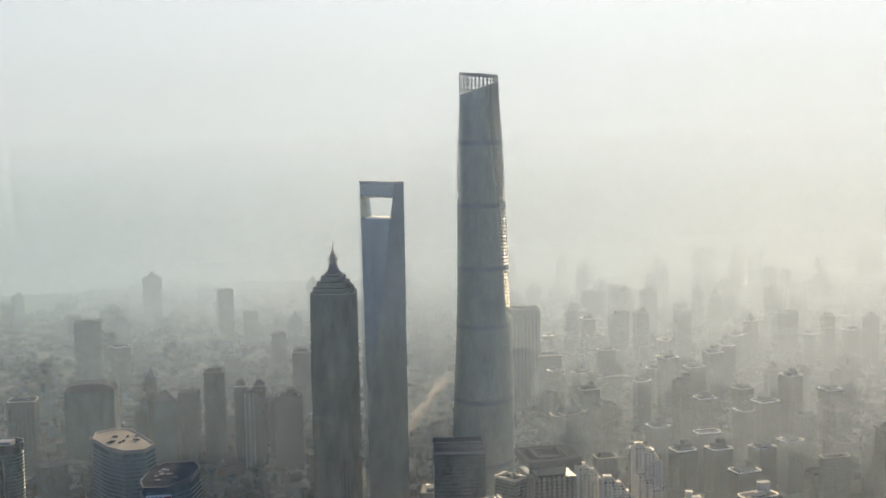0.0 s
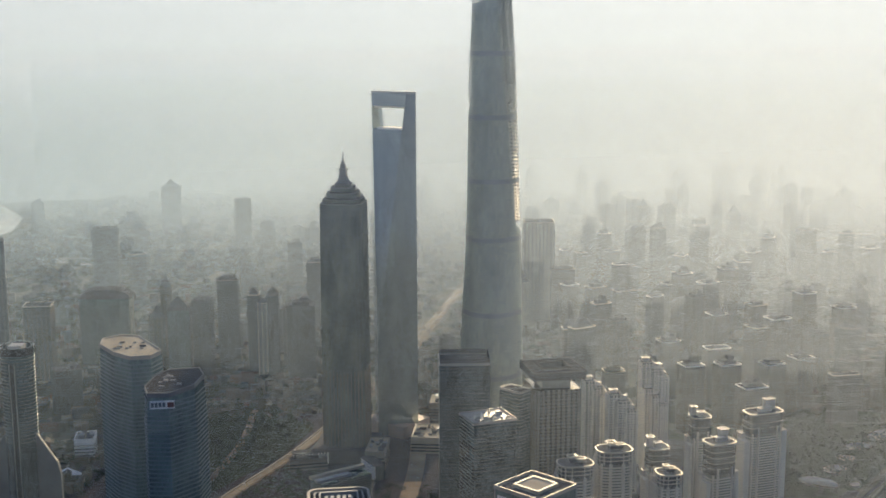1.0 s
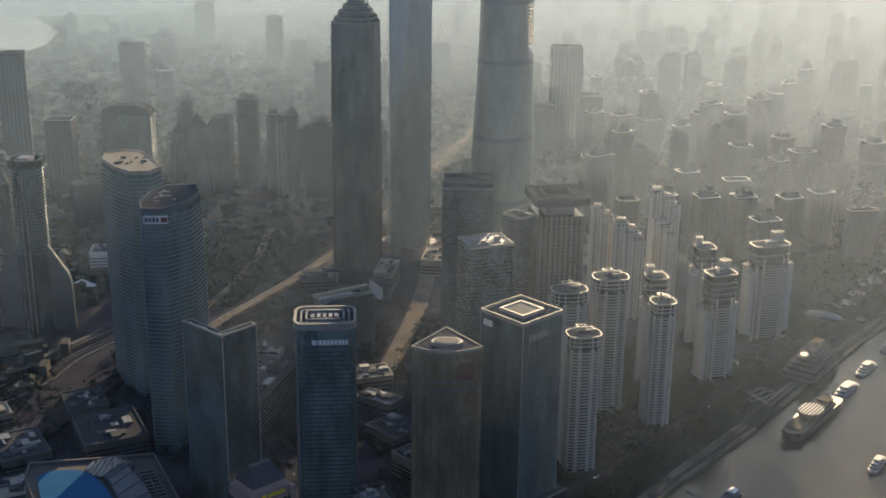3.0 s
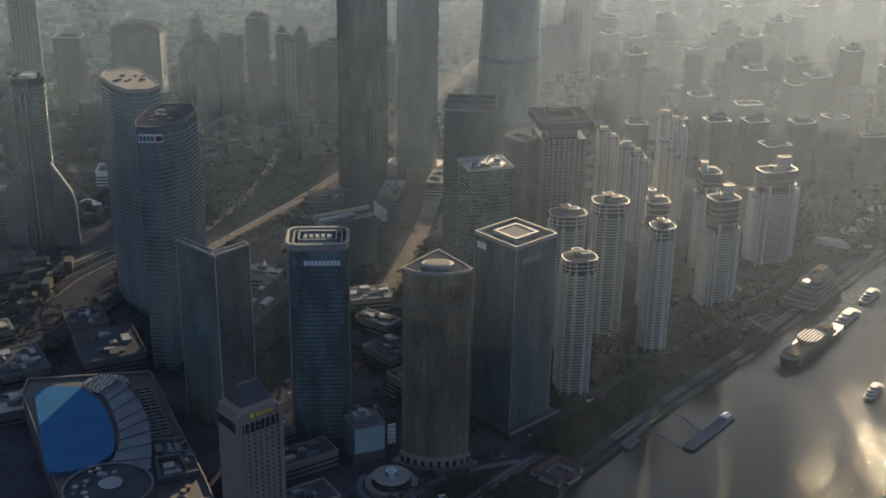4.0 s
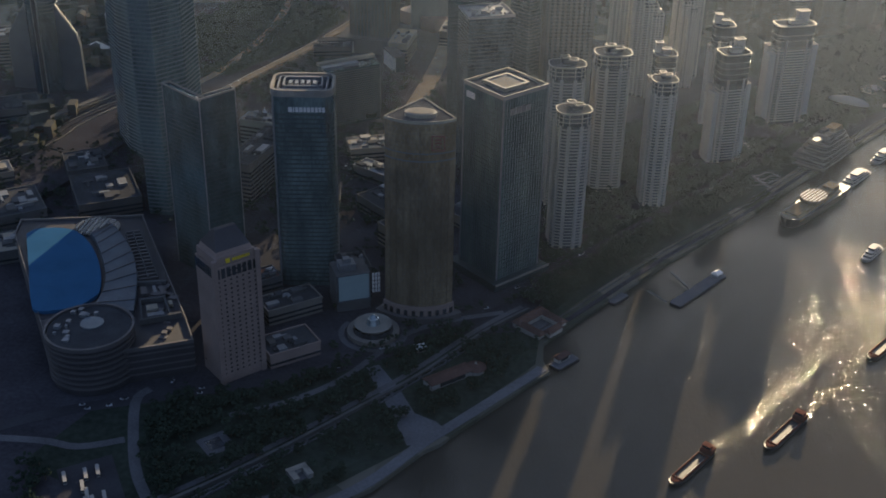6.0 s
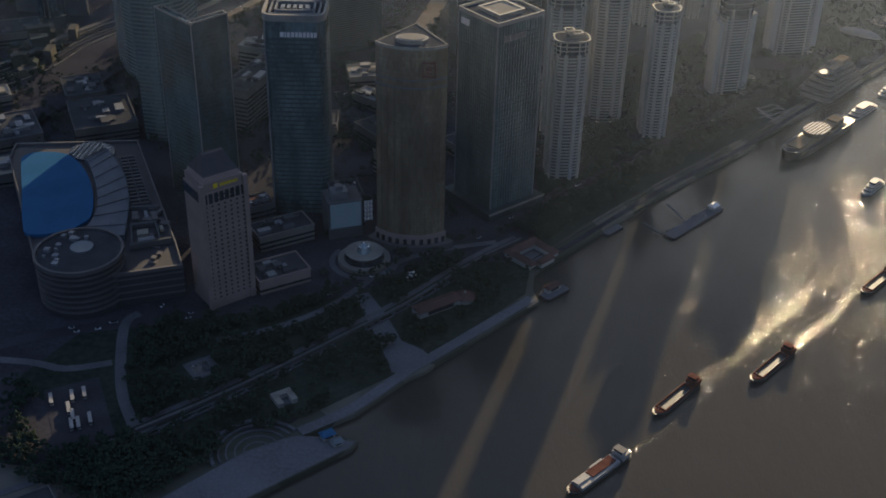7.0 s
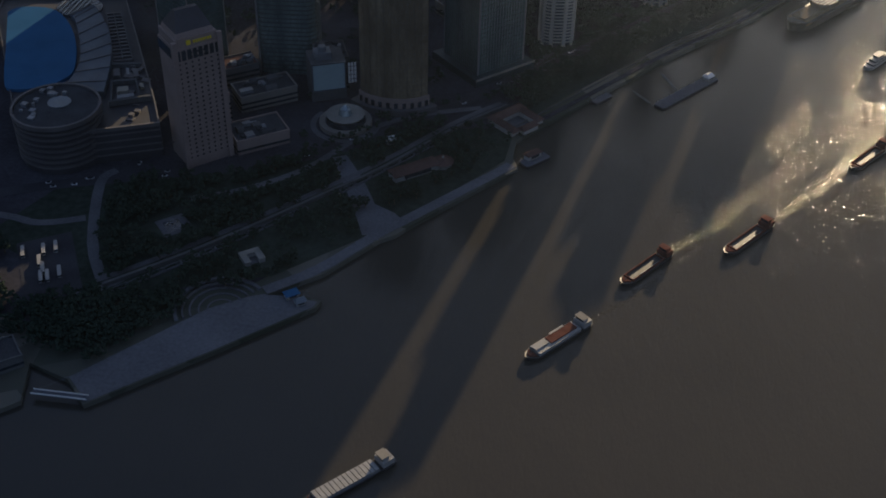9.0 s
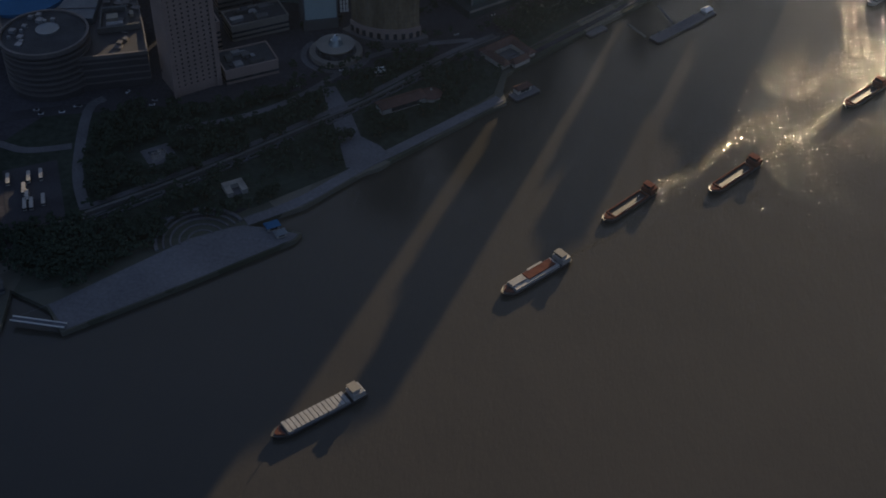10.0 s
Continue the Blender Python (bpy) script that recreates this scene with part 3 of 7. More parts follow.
for k in range(6):
    slab("lane_barrier", smooth_line([(-770 + k * 9, 930 - k * 3), (-600 + k * 9, 1150 - k * 3), (-566 + k * 9, 1245), (-510 + k * 8, 1360)], 5), 0.7, 0.2, 1.3, M_RIM if k % 2 else M_CONC, "low pale barrier between traffic lanes", "barrier")
slab("rail_terrace", smooth_line([(-640, 830), (-517, 1000), (-482, 1085), (-462, 1180), (-445, 1240)], 5), 16, 0.0, 5.0, M_YARD, "long low dark terrace beside the road", "terrace")
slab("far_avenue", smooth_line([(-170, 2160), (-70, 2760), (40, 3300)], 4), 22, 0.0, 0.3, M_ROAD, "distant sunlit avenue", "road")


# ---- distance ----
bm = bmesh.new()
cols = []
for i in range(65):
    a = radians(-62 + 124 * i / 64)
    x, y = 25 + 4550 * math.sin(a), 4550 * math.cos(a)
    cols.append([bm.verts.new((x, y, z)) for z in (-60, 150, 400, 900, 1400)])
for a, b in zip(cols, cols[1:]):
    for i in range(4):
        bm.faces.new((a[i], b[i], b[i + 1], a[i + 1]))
backdrop = tagged(mesh_object("backdrop", bm, M_HAZE), kind="structure", category="haze", label="glowing backdrop standing in for pale grey haze on the horizon")
# the backdrop must not block the low sun
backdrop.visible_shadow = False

# added layers of hair-fine strips stand in for haze, thicker towards the sun
rng = random.Random(2)
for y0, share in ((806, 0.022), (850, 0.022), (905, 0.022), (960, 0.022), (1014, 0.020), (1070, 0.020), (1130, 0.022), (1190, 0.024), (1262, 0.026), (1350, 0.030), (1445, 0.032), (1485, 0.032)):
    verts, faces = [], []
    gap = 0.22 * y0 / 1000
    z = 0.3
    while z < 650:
        # thinner below 200 m, standing in for shade among the towers
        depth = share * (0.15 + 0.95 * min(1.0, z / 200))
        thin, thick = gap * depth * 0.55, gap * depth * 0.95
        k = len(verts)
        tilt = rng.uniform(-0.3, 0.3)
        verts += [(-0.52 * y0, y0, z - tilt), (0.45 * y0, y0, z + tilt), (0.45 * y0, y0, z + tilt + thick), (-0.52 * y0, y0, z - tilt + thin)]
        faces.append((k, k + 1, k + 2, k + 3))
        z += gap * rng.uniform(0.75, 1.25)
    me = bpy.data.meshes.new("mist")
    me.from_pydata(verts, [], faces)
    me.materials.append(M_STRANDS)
    layer = tagged(new("mist", me), kind="structure", category="mist", label="hair-fine strips standing in for pale morning haze")
    # casts no shadow, so sunlight passes the strips undimmed
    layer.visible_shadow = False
# translucent sheets added over the river and towards the horizon stand in for haze
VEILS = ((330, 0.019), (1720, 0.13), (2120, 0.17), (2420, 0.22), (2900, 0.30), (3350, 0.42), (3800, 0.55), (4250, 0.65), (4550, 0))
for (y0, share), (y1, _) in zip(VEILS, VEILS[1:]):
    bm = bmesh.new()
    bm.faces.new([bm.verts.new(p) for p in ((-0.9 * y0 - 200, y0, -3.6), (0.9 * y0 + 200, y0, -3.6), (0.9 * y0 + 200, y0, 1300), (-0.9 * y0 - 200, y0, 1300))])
    veil = tagged(mesh_object("mist", bm, mist("haze_sheet", share, y0, 560 * (1 - y0 / min(y1, y0 + 600)))), kind="structure", category="mist", label="thin translucent sheet standing in for morning haze")
    # no shadow either: sunlight passes the sheet undimmed
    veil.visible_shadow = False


# ---- towers ----
def roof_plant(bm, w, d, z, rng, n=5):
    for _ in range(n):
        a, b = rng.uniform(2, 6), rng.uniform(2, 6)
        x, y = rng.uniform(-w / 2 + 3, w / 2 - 3) * 0.7, rng.uniform(-d / 2 + 3, d / 2 - 3) * 0.7
        box(bm, x - a / 2, x + a / 2, y - b / 2, y + b / 2, z, z + rng.uniform(1.5, 4.5))


def banded_tower(name, x, y, w, d, h, turn, label, group, wall, band, storey=4.0, proud=0.35, band_h=1.1, piers=0.0, shape=None, crown="flat", seed=0, pieces=True, podium=0):
    """A tower of glass or wall with a projecting band at each storey, piers, parapet and roof plant."""
    rng = random.Random(seed)
    t = thing(name, x, y, label, "building", group, turn)
    poly = shape or rect(w, d)
    b = bmesh.new()
    prism(b, poly, 0, h)
    part("wall", b, wall, t)
    outer = [(px * (1 + 2 * proud / w), py * (1 + 2 * proud / d)) for px, py in poly]
    k = int(h / storey)
    if pieces:
        b = bmesh.new()
        prism(b, outer, 0, band_h)
        first = part("floor_band", b, band, t)
        first.location.z = storey
        for i in range(2, k):
            again(first, pose(0, 0, storey * i))
    else:
        b = bmesh.new()
        for i in range(1, k):
            prism(b, outer, storey * i, storey * i + band_h)
        part("banding", b, band, t, kind="stuff")
    if piers:
        b = bmesh.new()
        for px, py, a in around(poly, piers):
            bar_at(b, px, py, a, 0.7 if piers < 5 else 1.2, proud * 2.4, 0, h)
        part("pier_relief", b, band, t, kind="stuff")
    b = bmesh.new()
    ring_wall(b, outer, inset(outer, 1.0 if group == "inner towers" else 0.55), h - 1.0, h + (1.0 if group != "inner towers" else 1.8))
    # paler parapets for x > 100: sunlit roof edges put into the colour
    part("parapet", b, rng.choice((M_WHITE, M_RIM, M_WHITE, M_CONC) if x > 100 else (M_RIM, M_ROOF, M_CONC, M_ROOF)) if group != "inner towers" else M_PLANT, t)
    b = bmesh.new()
    if crown == "box":
        prism(b, scaled(poly, 0.6), h, h + 6)
    elif crown == "frame":
        ring_wall(b, scaled(poly, 0.98), scaled(poly, 0.93), h + 1.8, h + 7)
        prism(b, scaled(poly, 0.7), h, h + 2.5)
    elif crown == "plant":
        for i in range(26):
            u, v = rng.uniform(-0.42, 0.42) * w, rng.uniform(-0.42, 0.42) * d
            box(b, u - 1, u + 1, v - 1, v + 1, h, h + rng.uniform(1, 4))
    elif crown == "step":
        prism(b, scaled(poly, 0.62), h, h + 6)
        prism(b, [(px * 0.3 + w * 0.1, py * 0.4) for px, py in poly], h + 6, h + 12)
    elif crown == "dome":
        for i in range(5):
            prism(b, scaled(poly, 0.95 * math.cos(i * 0.28)), h + 4.0 * i, h + 4.0 * (i + 1))
        box(b, -0.6, 0.6, -0.6, 0.6, h + 20, h + 34)
    elif crown == "arch":
        for i in range(7):
            f0, f1 = math.sin(radians(i * 13)), math.sin(radians((i + 1) * 13))
            c = math.cos(radians(i * 13))
            box(b, -w * 0.5 * c, w * 0.5 * c, -d * 0.46, d * 0.46, h + 16 * f0, h + 16 * f1)
        box(b, -0.5, 0.5, -0.5, 0.5, h + 14, h + 34)
    elif crown == "pyramid":
        prism(b, scaled(poly, 0.96), h, h + 5, scaled(poly, 0.9))
        prism(b, scaled(poly, 0.9), h + 5, h + 20, scaled(poly, 0.03))
    elif crown == "cap":
        for i in range(4):
            prism(b, scaled(poly, 0.8 * math.cos(i * 0.36)), h + 2.4 * i, h + 2.4 * (i + 1))
        box(b, -0.4, 0.4, -0.4, 0.4, h + 9, h + 22)
    elif crown == "point":
        prism(b, scaled(poly, 0.85), h, h + 8, scaled(poly, 0.5))
        prism(b, scaled(poly, 0.45), h + 8, h + 22, scaled(poly, 0.05))
    prism(b, scaled(poly, 0.985), h - 0.2, h + 0.3)
    roof_plant(b, w, d, h, rng)
    part("roof", b, M_PLANT if crown == "plant" else M_ROOF, t)
    if podium:
        b = bmesh.new()
        prism(b, rect(w * podium, d * podium), 0, 14)
        part("podium", b, band, t)
    return t


# -- the tall tapering twisted tower --
def twisted_tower(x, y):
    t = thing("skyscraper", x, y, "very tall twisting pale glass skyscraper with an open slanted crown", "skyscraper", "supertall towers")
    table = [(0, 43.5), (60, 42.5), (150, 40.5), (220, 38.5), (313, 35), (384, 33), (467, 30.5), (543, 28), (600, 25.2), (640, 23.6)]

    def radius(z):
        for (z0, r0), (z1, r1) in zip(table, table[1:]):
            if z <= z1:
                return r0 + (r1 - r0) * (z - z0) / (z1 - z0)
        return table[-1][1]

    N = 60

    def twist(z):
        return radians(-14 + (420 - z) * 0.17)

    def ring(z, grow=1.0, notch=True):
        out = []
        for i in range(N):
            a = 2 * math.pi * i / N
            r = radius(z) * (1 + 0.055 * math.cos(3 * a)) * grow
            if notch and z > 330 and (i <= 4 or i >= N - 4):
                r *= 0.83 if i in (0, 1, 2, 3, N - 1, N - 2, N - 3) else 0.91
            if notch and z > 480 and 33 <= i <= 39:
                r *= 0.86 if 34 <= i <= 38 else 0.93
            out.append((r * math.cos(a + twist(z)), r * math.sin(a + twist(z)), z))
        return out

    b = bmesh.new()
    loft(b, [ring(z) for z in range(0, 597, 9)] + [[(p[0], p[1], max(605, 616.5 + 8.5 * p[0] / 25)) for p in ring(604)]], smooth=True)
    part("facade", b, M_GLASS_TWIST, t)
    # zone belts
    for z in (67, 134, 216, 312, 386, 466, 545):
        b = bmesh.new()
        loft(b, [ring(z, 1.008, False), ring(z + 6, 1.008, False)])
        part("belt", b, M_STEEL, t, "grey mechanical belt")
    # storey rails
    b = bmesh.new()
    for i in range(1, 66):
        z = i * 9.0
        loft(b, [ring(z, 1.003), ring(z + 0.4, 1.003)])
    part("storey_railing", b, M_GLASS_TWIST, t, kind="stuff")

    # open galleries in the notches: thin floors between slim posts, the sky showing through
    def gallery(first, last, centre, half):
        floor = post = None
        for k in range(first, last):
            z = k * 4.5
            r, w = radius(z), twist(z) + radians(centre)
            lobe = 1 + 0.055 * math.cos(3 * radians(centre))
            m = Matrix.Translation((0, 0, z)) @ Matrix.Rotation(w, 4, "Z") @ Matrix.Diagonal((r * lobe / 30, r * lobe / 30, 1, 1))
            if floor is None:
                b = bmesh.new()
                arc = [(30 * math.cos(radians(q)), 30 * math.sin(radians(q))) for q in range(-half, half + 1, 6)]
                back = [(23.5 * math.cos(radians(q)), 23.5 * math.sin(radians(q))) for q in range(half, -half - 1, -6)]
                prism(b, arc + back, 0, 1.1)
                floor = part("gallery_floor", b, M_STEEL, t, "pale open gallery floor")
                floor.matrix_basis = m
                b = bmesh.new()
                for q in range(-half, half + 1, 12):
                    bar_at(b, 29.4 * math.cos(radians(q)), 29.4 * math.sin(radians(q)), radians(q + 90), 0.5, 0.5, 1.1, 4.5)
                post = part("gallery_posts", b, M_STEEL, t, kind="stuff")
                post.matrix_basis = m
            else:
                again(floor, m)
                again(post, m)

    gallery(75, 133, 0, 24)
    gallery(108, 133, 216, 18)
    # open crown: posts and rails round a hollow top, the glass behind them cut on a slant
    pts = ring(606, 1.0, False)
    b = bmesh.new()
    bar_at(b, 0, 0, 0, 0.9, 0.8, 600, 633)
    post = part("crown_post", b, M_STEEL, t)
    for k, i in enumerate(range(0, N, 2)):
        px, py, _ = pts[i]
        m = Matrix.Translation((px * 0.97, py * 0.97, 0)) @ Matrix.Rotation(math.atan2(py, px) + math.pi / 2, 4, "Z")
        if k:
            again(post, m)
        else:
            post.matrix_basis = m
    for z in (608, 614, 620, 626):
        b = bmesh.new()
        o3, i3 = ring(z, 0.985, False), ring(z, 0.95, False)
        ring_wall(b, [p[:2] for p in o3], [p[:2] for p in i3], z, z + 0.8)
        part("crown_rail", b, M_STEEL, t)
    b = bmesh.new()
    o3, i3 = ring(630, 1.0, False), ring(630, 0.9, False)
    vs = []
    for p, q in zip(o3, i3):
        z = 634.5 - p[0] * 0.09
        vs.append([b.verts.new((p[0], p[1], z - 3)), b.verts.new((p[0], p[1], z)), b.verts.new((q[0], q[1], z)), b.verts.new((q[0], q[1], z - 3))])
    for i in range(N):
        p, q = vs[i], vs[(i + 1) % N]
        for j in range(4):
            b.faces.new((p[j], q[j], q[(j + 1) % 4], p[(j + 1) % 4]))
    part("crown_rim", b, M_STEEL, t)
    return t


twisted_tower(-43.5, 1505)


# -- the tower with a trapezoid opening --
def bottle_opener(x, y):
    t = thing("skyscraper", x, y, "tall blue-glass skyscraper with a trapezoid opening at the top", "skyscraper", "supertall towers", -36)
    R = 40.5

    def deep(z):
        return min(9.5 + (492 - z) * 0.088, R - 0.05)

    def ring(z):
        d = deep(z)
        return [(R, 0, z), (R - d, d, z), (-(R - d), d, z), (-R, 0, z), (-(R - d), -d, z), (R - d, -d, z)]

    zs = [0, 60, 120, 140, 180, 225, 250, 275, 300, 325, 350, 375, 400, 420, 441]
    b = bmesh.new()
    loft(b, [ring(z) for z in zs])
    part("facade", b, M_GLASS_SKY, t)
    b = bmesh.new()
    for z in range(8, 440, 12):
        loft(b, [[(p[0] * 1.003, p[1] * 1.003, p[2]) for p in ring(z)], [(p[0] * 1.003, p[1] * 1.003, p[2]) for p in ring(z + 0.4)]])
    part("storey_railing", b, M_GLASS_SKY, t, kind="stuff")
    # legs beside the opening, splayed inwards, and the bridge above it
    for s in (-1, 1):
        b = bmesh.new()
        rings = []
        for z, half in ((441, 20.0), (456, 23.0), (473.5, 26.6)):
            d = deep(z)
            rr = [(s * R, 0, z), (s * (R - d), d, z), (s * half, 3.4, z), (s * half, -3.4, z), (s * (R - d), -d, z)]
            rings.append(rr if s > 0 else rr[::-1])
        loft(b, rings)
        part("leg", b, M_GLASS_SKY, t)
    b = bmesh.new()
    loft(b, [ring(473.5), ring(492)])
    part("bridge", b, M_GLASS_SKY, t)
    b = bmesh.new()
    loft(b, [[(p[0] * 1.01, p[1] * 1.03, p[2]) for p in ring(491)], [(p[0] * 1.01, p[1] * 1.03, p[2]) for p in ring(494)]])
    part("parapet", b, M_STEEL, t)
    for i in range(14):
        b = bmesh.new()
        u = -27 + 54 * i / 13
        if abs(u) > 3:
            box(b, u - 1.0, u + 1.0, -8, 8, 470.9, 473.6)
            part("bridge_truss", b, M_WHITE, t)
        else:
            b.free()
    b = bmesh.new()
    box(b, -21, 21, -11, 11, 441, 443.4)
    part("sill_deck", b, M_WHITE, t)
    b = bmesh.new()
    prism(b, rect(75, 62), 0, 18)
    part("podium", b, M_PINK, t)
    return t


bottle_opener(-178, 1676)


# -- the stepped tower with a spire --
def pagoda_tower(x, y):
    t = thing("skyscraper", x, y, "stepped steel and glass skyscraper rising to a tiered spire", "skyscraper", "supertall towers", -6)

    def notched(w):
        h, n = w / 2, w * 0.13
        m = n * 0.5
        out = []
        for sx, sy in ((1, -1), (1, 1), (-1, 1), (-1, -1)):
            c = [(h - n, -h), (h - n, -h + m), (h - m, -h + m), (h - m, -h + n), (h, -h + n)]
            rot = {(1, -1): 0, (1, 1): 90, (-1, 1): 180, (-1, -1): 270}[(sx, sy)]
            ca, sa = round(math.cos(radians(rot))), round(math.sin(radians(rot)))
            out += [(px * ca - py * sa, px * sa + py * ca) for px, py in c]
        return out

    tiers = [(0, 128, 58), (128, 190, 57.4), (190, 240, 57), (240, 280, 56.6), (280, 312, 56.2), (312, 336, 55.6), (336, 353, 55),
             (353, 359, 48.5), (359, 366.5, 39), (366.5, 373.5, 29), (373.5, 377, 20)]
    for z0, z1, w in tiers:
        b = bmesh.new()
        prism(b, notched(w), z0, z1)
        part("tier", b, M_GLASS_STEP, t)
    for z0, z1, w in tiers:
        b = bmesh.new()
        prism(b, notched(w + 0.8), z1 - 1.6, z1, notched(w + 1.2))
        part("cornice", b, M_STEEL if z1 > 340 else M_GLASS_STEP, t)
        b = bmesh.new()
        for px, py, a in around(notched(w), 4.6):
            bar_at(b, px, py, a, 1.0, 0.7, z0, z1 - 0.4)
        # bronze below 128 m: warm reflection of the ground put into the colour
        part("mullion_grid", b, M_GLASS_STEP if z0 >= 128 else M_BRONZE, t, kind="stuff")
        if z1 > 340:
            # finials on the shoulders
            for k, (sx, sy) in enumerate(((1, 1), (1, -1), (-1, 1), (-1, -1))):
                b = bmesh.new()
                px, py = sx * w * 0.43, sy * w * 0.43
                prism(b, [(px + u, py + v) for u, v in rect(2.2, 2.2)], z1 - 0.5, z1 + 2.6, [(px + u, py + v) for u, v in rect(1.2, 1.2)])
                part("finial", b, M_STEEL, t)
    b = bmesh.new()
    for z in range(6, 350, 12):
        w = next(w for z0, z1, w in tiers if z < z1)
        prism(b, notched(w + 0.3), z, z + 1.0)
    part("storey_railing", b, M_GLASS_STEP, t, kind="stuff")
    b = bmesh.new()
    for z0, z1, w0, w1 in ((377, 382, 18, 13), (382, 388, 13, 10), (388, 395, 10, 8), (395, 397.5, 13, 13), (397.5, 402, 7, 6), (402, 403.5, 8, 8), (403.5, 407, 4, 3), (407, 421, 1.8, 0.5)):
        prism(b, notched(w0), z0, z1, notched(w1))
    part("spire", b, M_STEEL_DARK, t)
    b = bmesh.new()
    prism(b, rect(84, 78), 0, 20)
    part("podium", b, M_CONC, t)
    return t


pagoda_tower(-239.5, 1566)


# ---- riverside and middle-distance towers ----
def local(points, x, y, turn=0.0):
    """World outline points in a thing's own frame."""
    c, s = math.cos(radians(-turn)), math.sin(radians(-turn))
    return [((px - x) * c - (py - y) * s, (px - x) * s + (py - y) * c) for px, py in points]


def faceted_tower(name, x, y, poly, h_low, h_high, way, label, sign=False):
    """Faceted glass tower of banded storeys, swelling at mid height, with a slanted roof edge and cut-off top."""
    t = thing(name, x, y, label, "office tower", "twin faceted towers")
    wx, wy = math.cos(radians(way)), math.sin(radians(way))
    span = max(px * wx + py * wy for px, py in poly)

    def top(px, py):
        return h_low + (h_high - h_low) * (0.5 + 0.5 * (px * wx + py * wy) / span)

    def swell(f):
        return 1.0 + 0.02 * math.sin(math.pi * f) - 0.05 * max(0, f - 0.85) / 0.15

    b = bmesh.new()
    levels = [i / 12 for i in range(13)]
    loft(b, [[(px * swell(f), py * swell(f), f * top(px, py)) for px, py in poly] for f in levels])
    part("facade", b, M_GLASS_TEAL, t)
    for i in range(1, 58):
        f = i / 59
        b = bmesh.new()
        k = swell(f) * 1.012
        loft(b, [[(px * k, py * k, f * h_low) for px, py in poly], [(px * k, py * k, f * h_low + 1.3) for px, py in poly]])
        part("floor_band", b, M_BAND, t)
    b = bmesh.new()
    k = swell(1) * 1.015
    n = len(poly)
    outer = [(px * k, py * k, top(px, py)) for px, py in poly]
    inner = [(px * k * 0.965, py * k * 0.965, top(px, py)) for px, py in poly]
    o0, o1 = [b.verts.new((p[0], p[1], p[2] - 3)) for p in outer], [b.verts.new((p[0], p[1], p[2] + 1.3)) for p in outer]
    i0, i1 = [b.verts.new((p[0], p[1], p[2] - 3)) for p in inner], [b.verts.new((p[0], p[1], p[2] + 1.3)) for p in inner]
    for i in range(n):
        j = (i + 1) % n
        for f in ((o0[i], o0[j], o1[j], o1[i]), (o1[i], o1[j], i1[j], i1[i]), (i0[j], i0[i], i1[i], i1[j]), (o0[j], o0[i], i0[i], i0[j])):
            b.faces.new(f)
    part("parapet", b, M_RIM if not sign else M_STEEL_DARK, t)
    b = bmesh.new()
    b.faces.new([b.verts.new((p[0], p[1], p[2] + 0.5)) for p in inner])
    part("roof", b, M_ROOF_LIGHT if not sign else M_ROOF, t)
    rg = random.Random(way)
    for i in range(9):
        b = bmesh.new()
        u, v, a, c = rg.uniform(-16, 16), rg.uniform(-16, 16), rg.uniform(1, 4), rg.uniform(0.6, 2)
        zc = top(u, v)
        box(b, u - a, u + a, v - c, v + c, zc - 1, zc + rg.uniform(0.9, 2.0))
        part("roof_plant", b, M_ROOF if not sign else M_STEEL_DARK, t)
    return t


IFC_B = [(-464, 1198), (-468, 1222), (-452, 1240), (-432, 1238), (-392, 1178), (-398, 1156), (-418, 1150), (-440, 1166)]
faceted_tower("office_tower", -430, 1195, local(IFC_B[::-1], -430, 1195)[::-1], 249, 251, 150, "tall faceted teal-glass office tower with pale sunlit roof")
IFC_A = [(-371, 1028), (-379, 1050), (-377, 1082), (-367, 1103), (-337, 1106), (-328, 1084), (-331, 1052), (-350, 1027)]
ifc_a = faceted_tower("office_tower", -356, 1066, local(IFC_A[::-1], -356, 1066)[::-1], 247, 251, 60, "tall faceted teal-glass office tower with a white sign band", True)


def sign_bars(parent, x, y, turn, z, widths, height, material, name, gap=0.8, depth=0.6):
    """Plain raised bars in place of lettering, on a wall that faces the way turn gives."""
    total = sum(widths) + gap * (len(widths) - 1)
    u = -total / 2
    for w in widths:
        b = bmesh.new()
        box(b, u, u + w, -depth, 0.0, 0, height)
        o = part(name, b, material, parent)
        o.matrix_basis = pose(x, y, z, 0, 0, turn)
        u += w + gap


sign_bars(ifc_a, 1.5, -45.6, 8, 236.5, (22,), 7.5, M_WHITE, "sign_panel")
sign_bars(ifc_a, -2.0, -46.5, 8, 238.1, (2.6, 2.6, 2.6, 2.6), 4.4, M_STEEL_DARK, "sign_bar")
sign_bars(ifc_a, 9.2, -45.0, 8, 237.9, (6.0,), 4.6, M_RED_SIGN, "sign_bar")


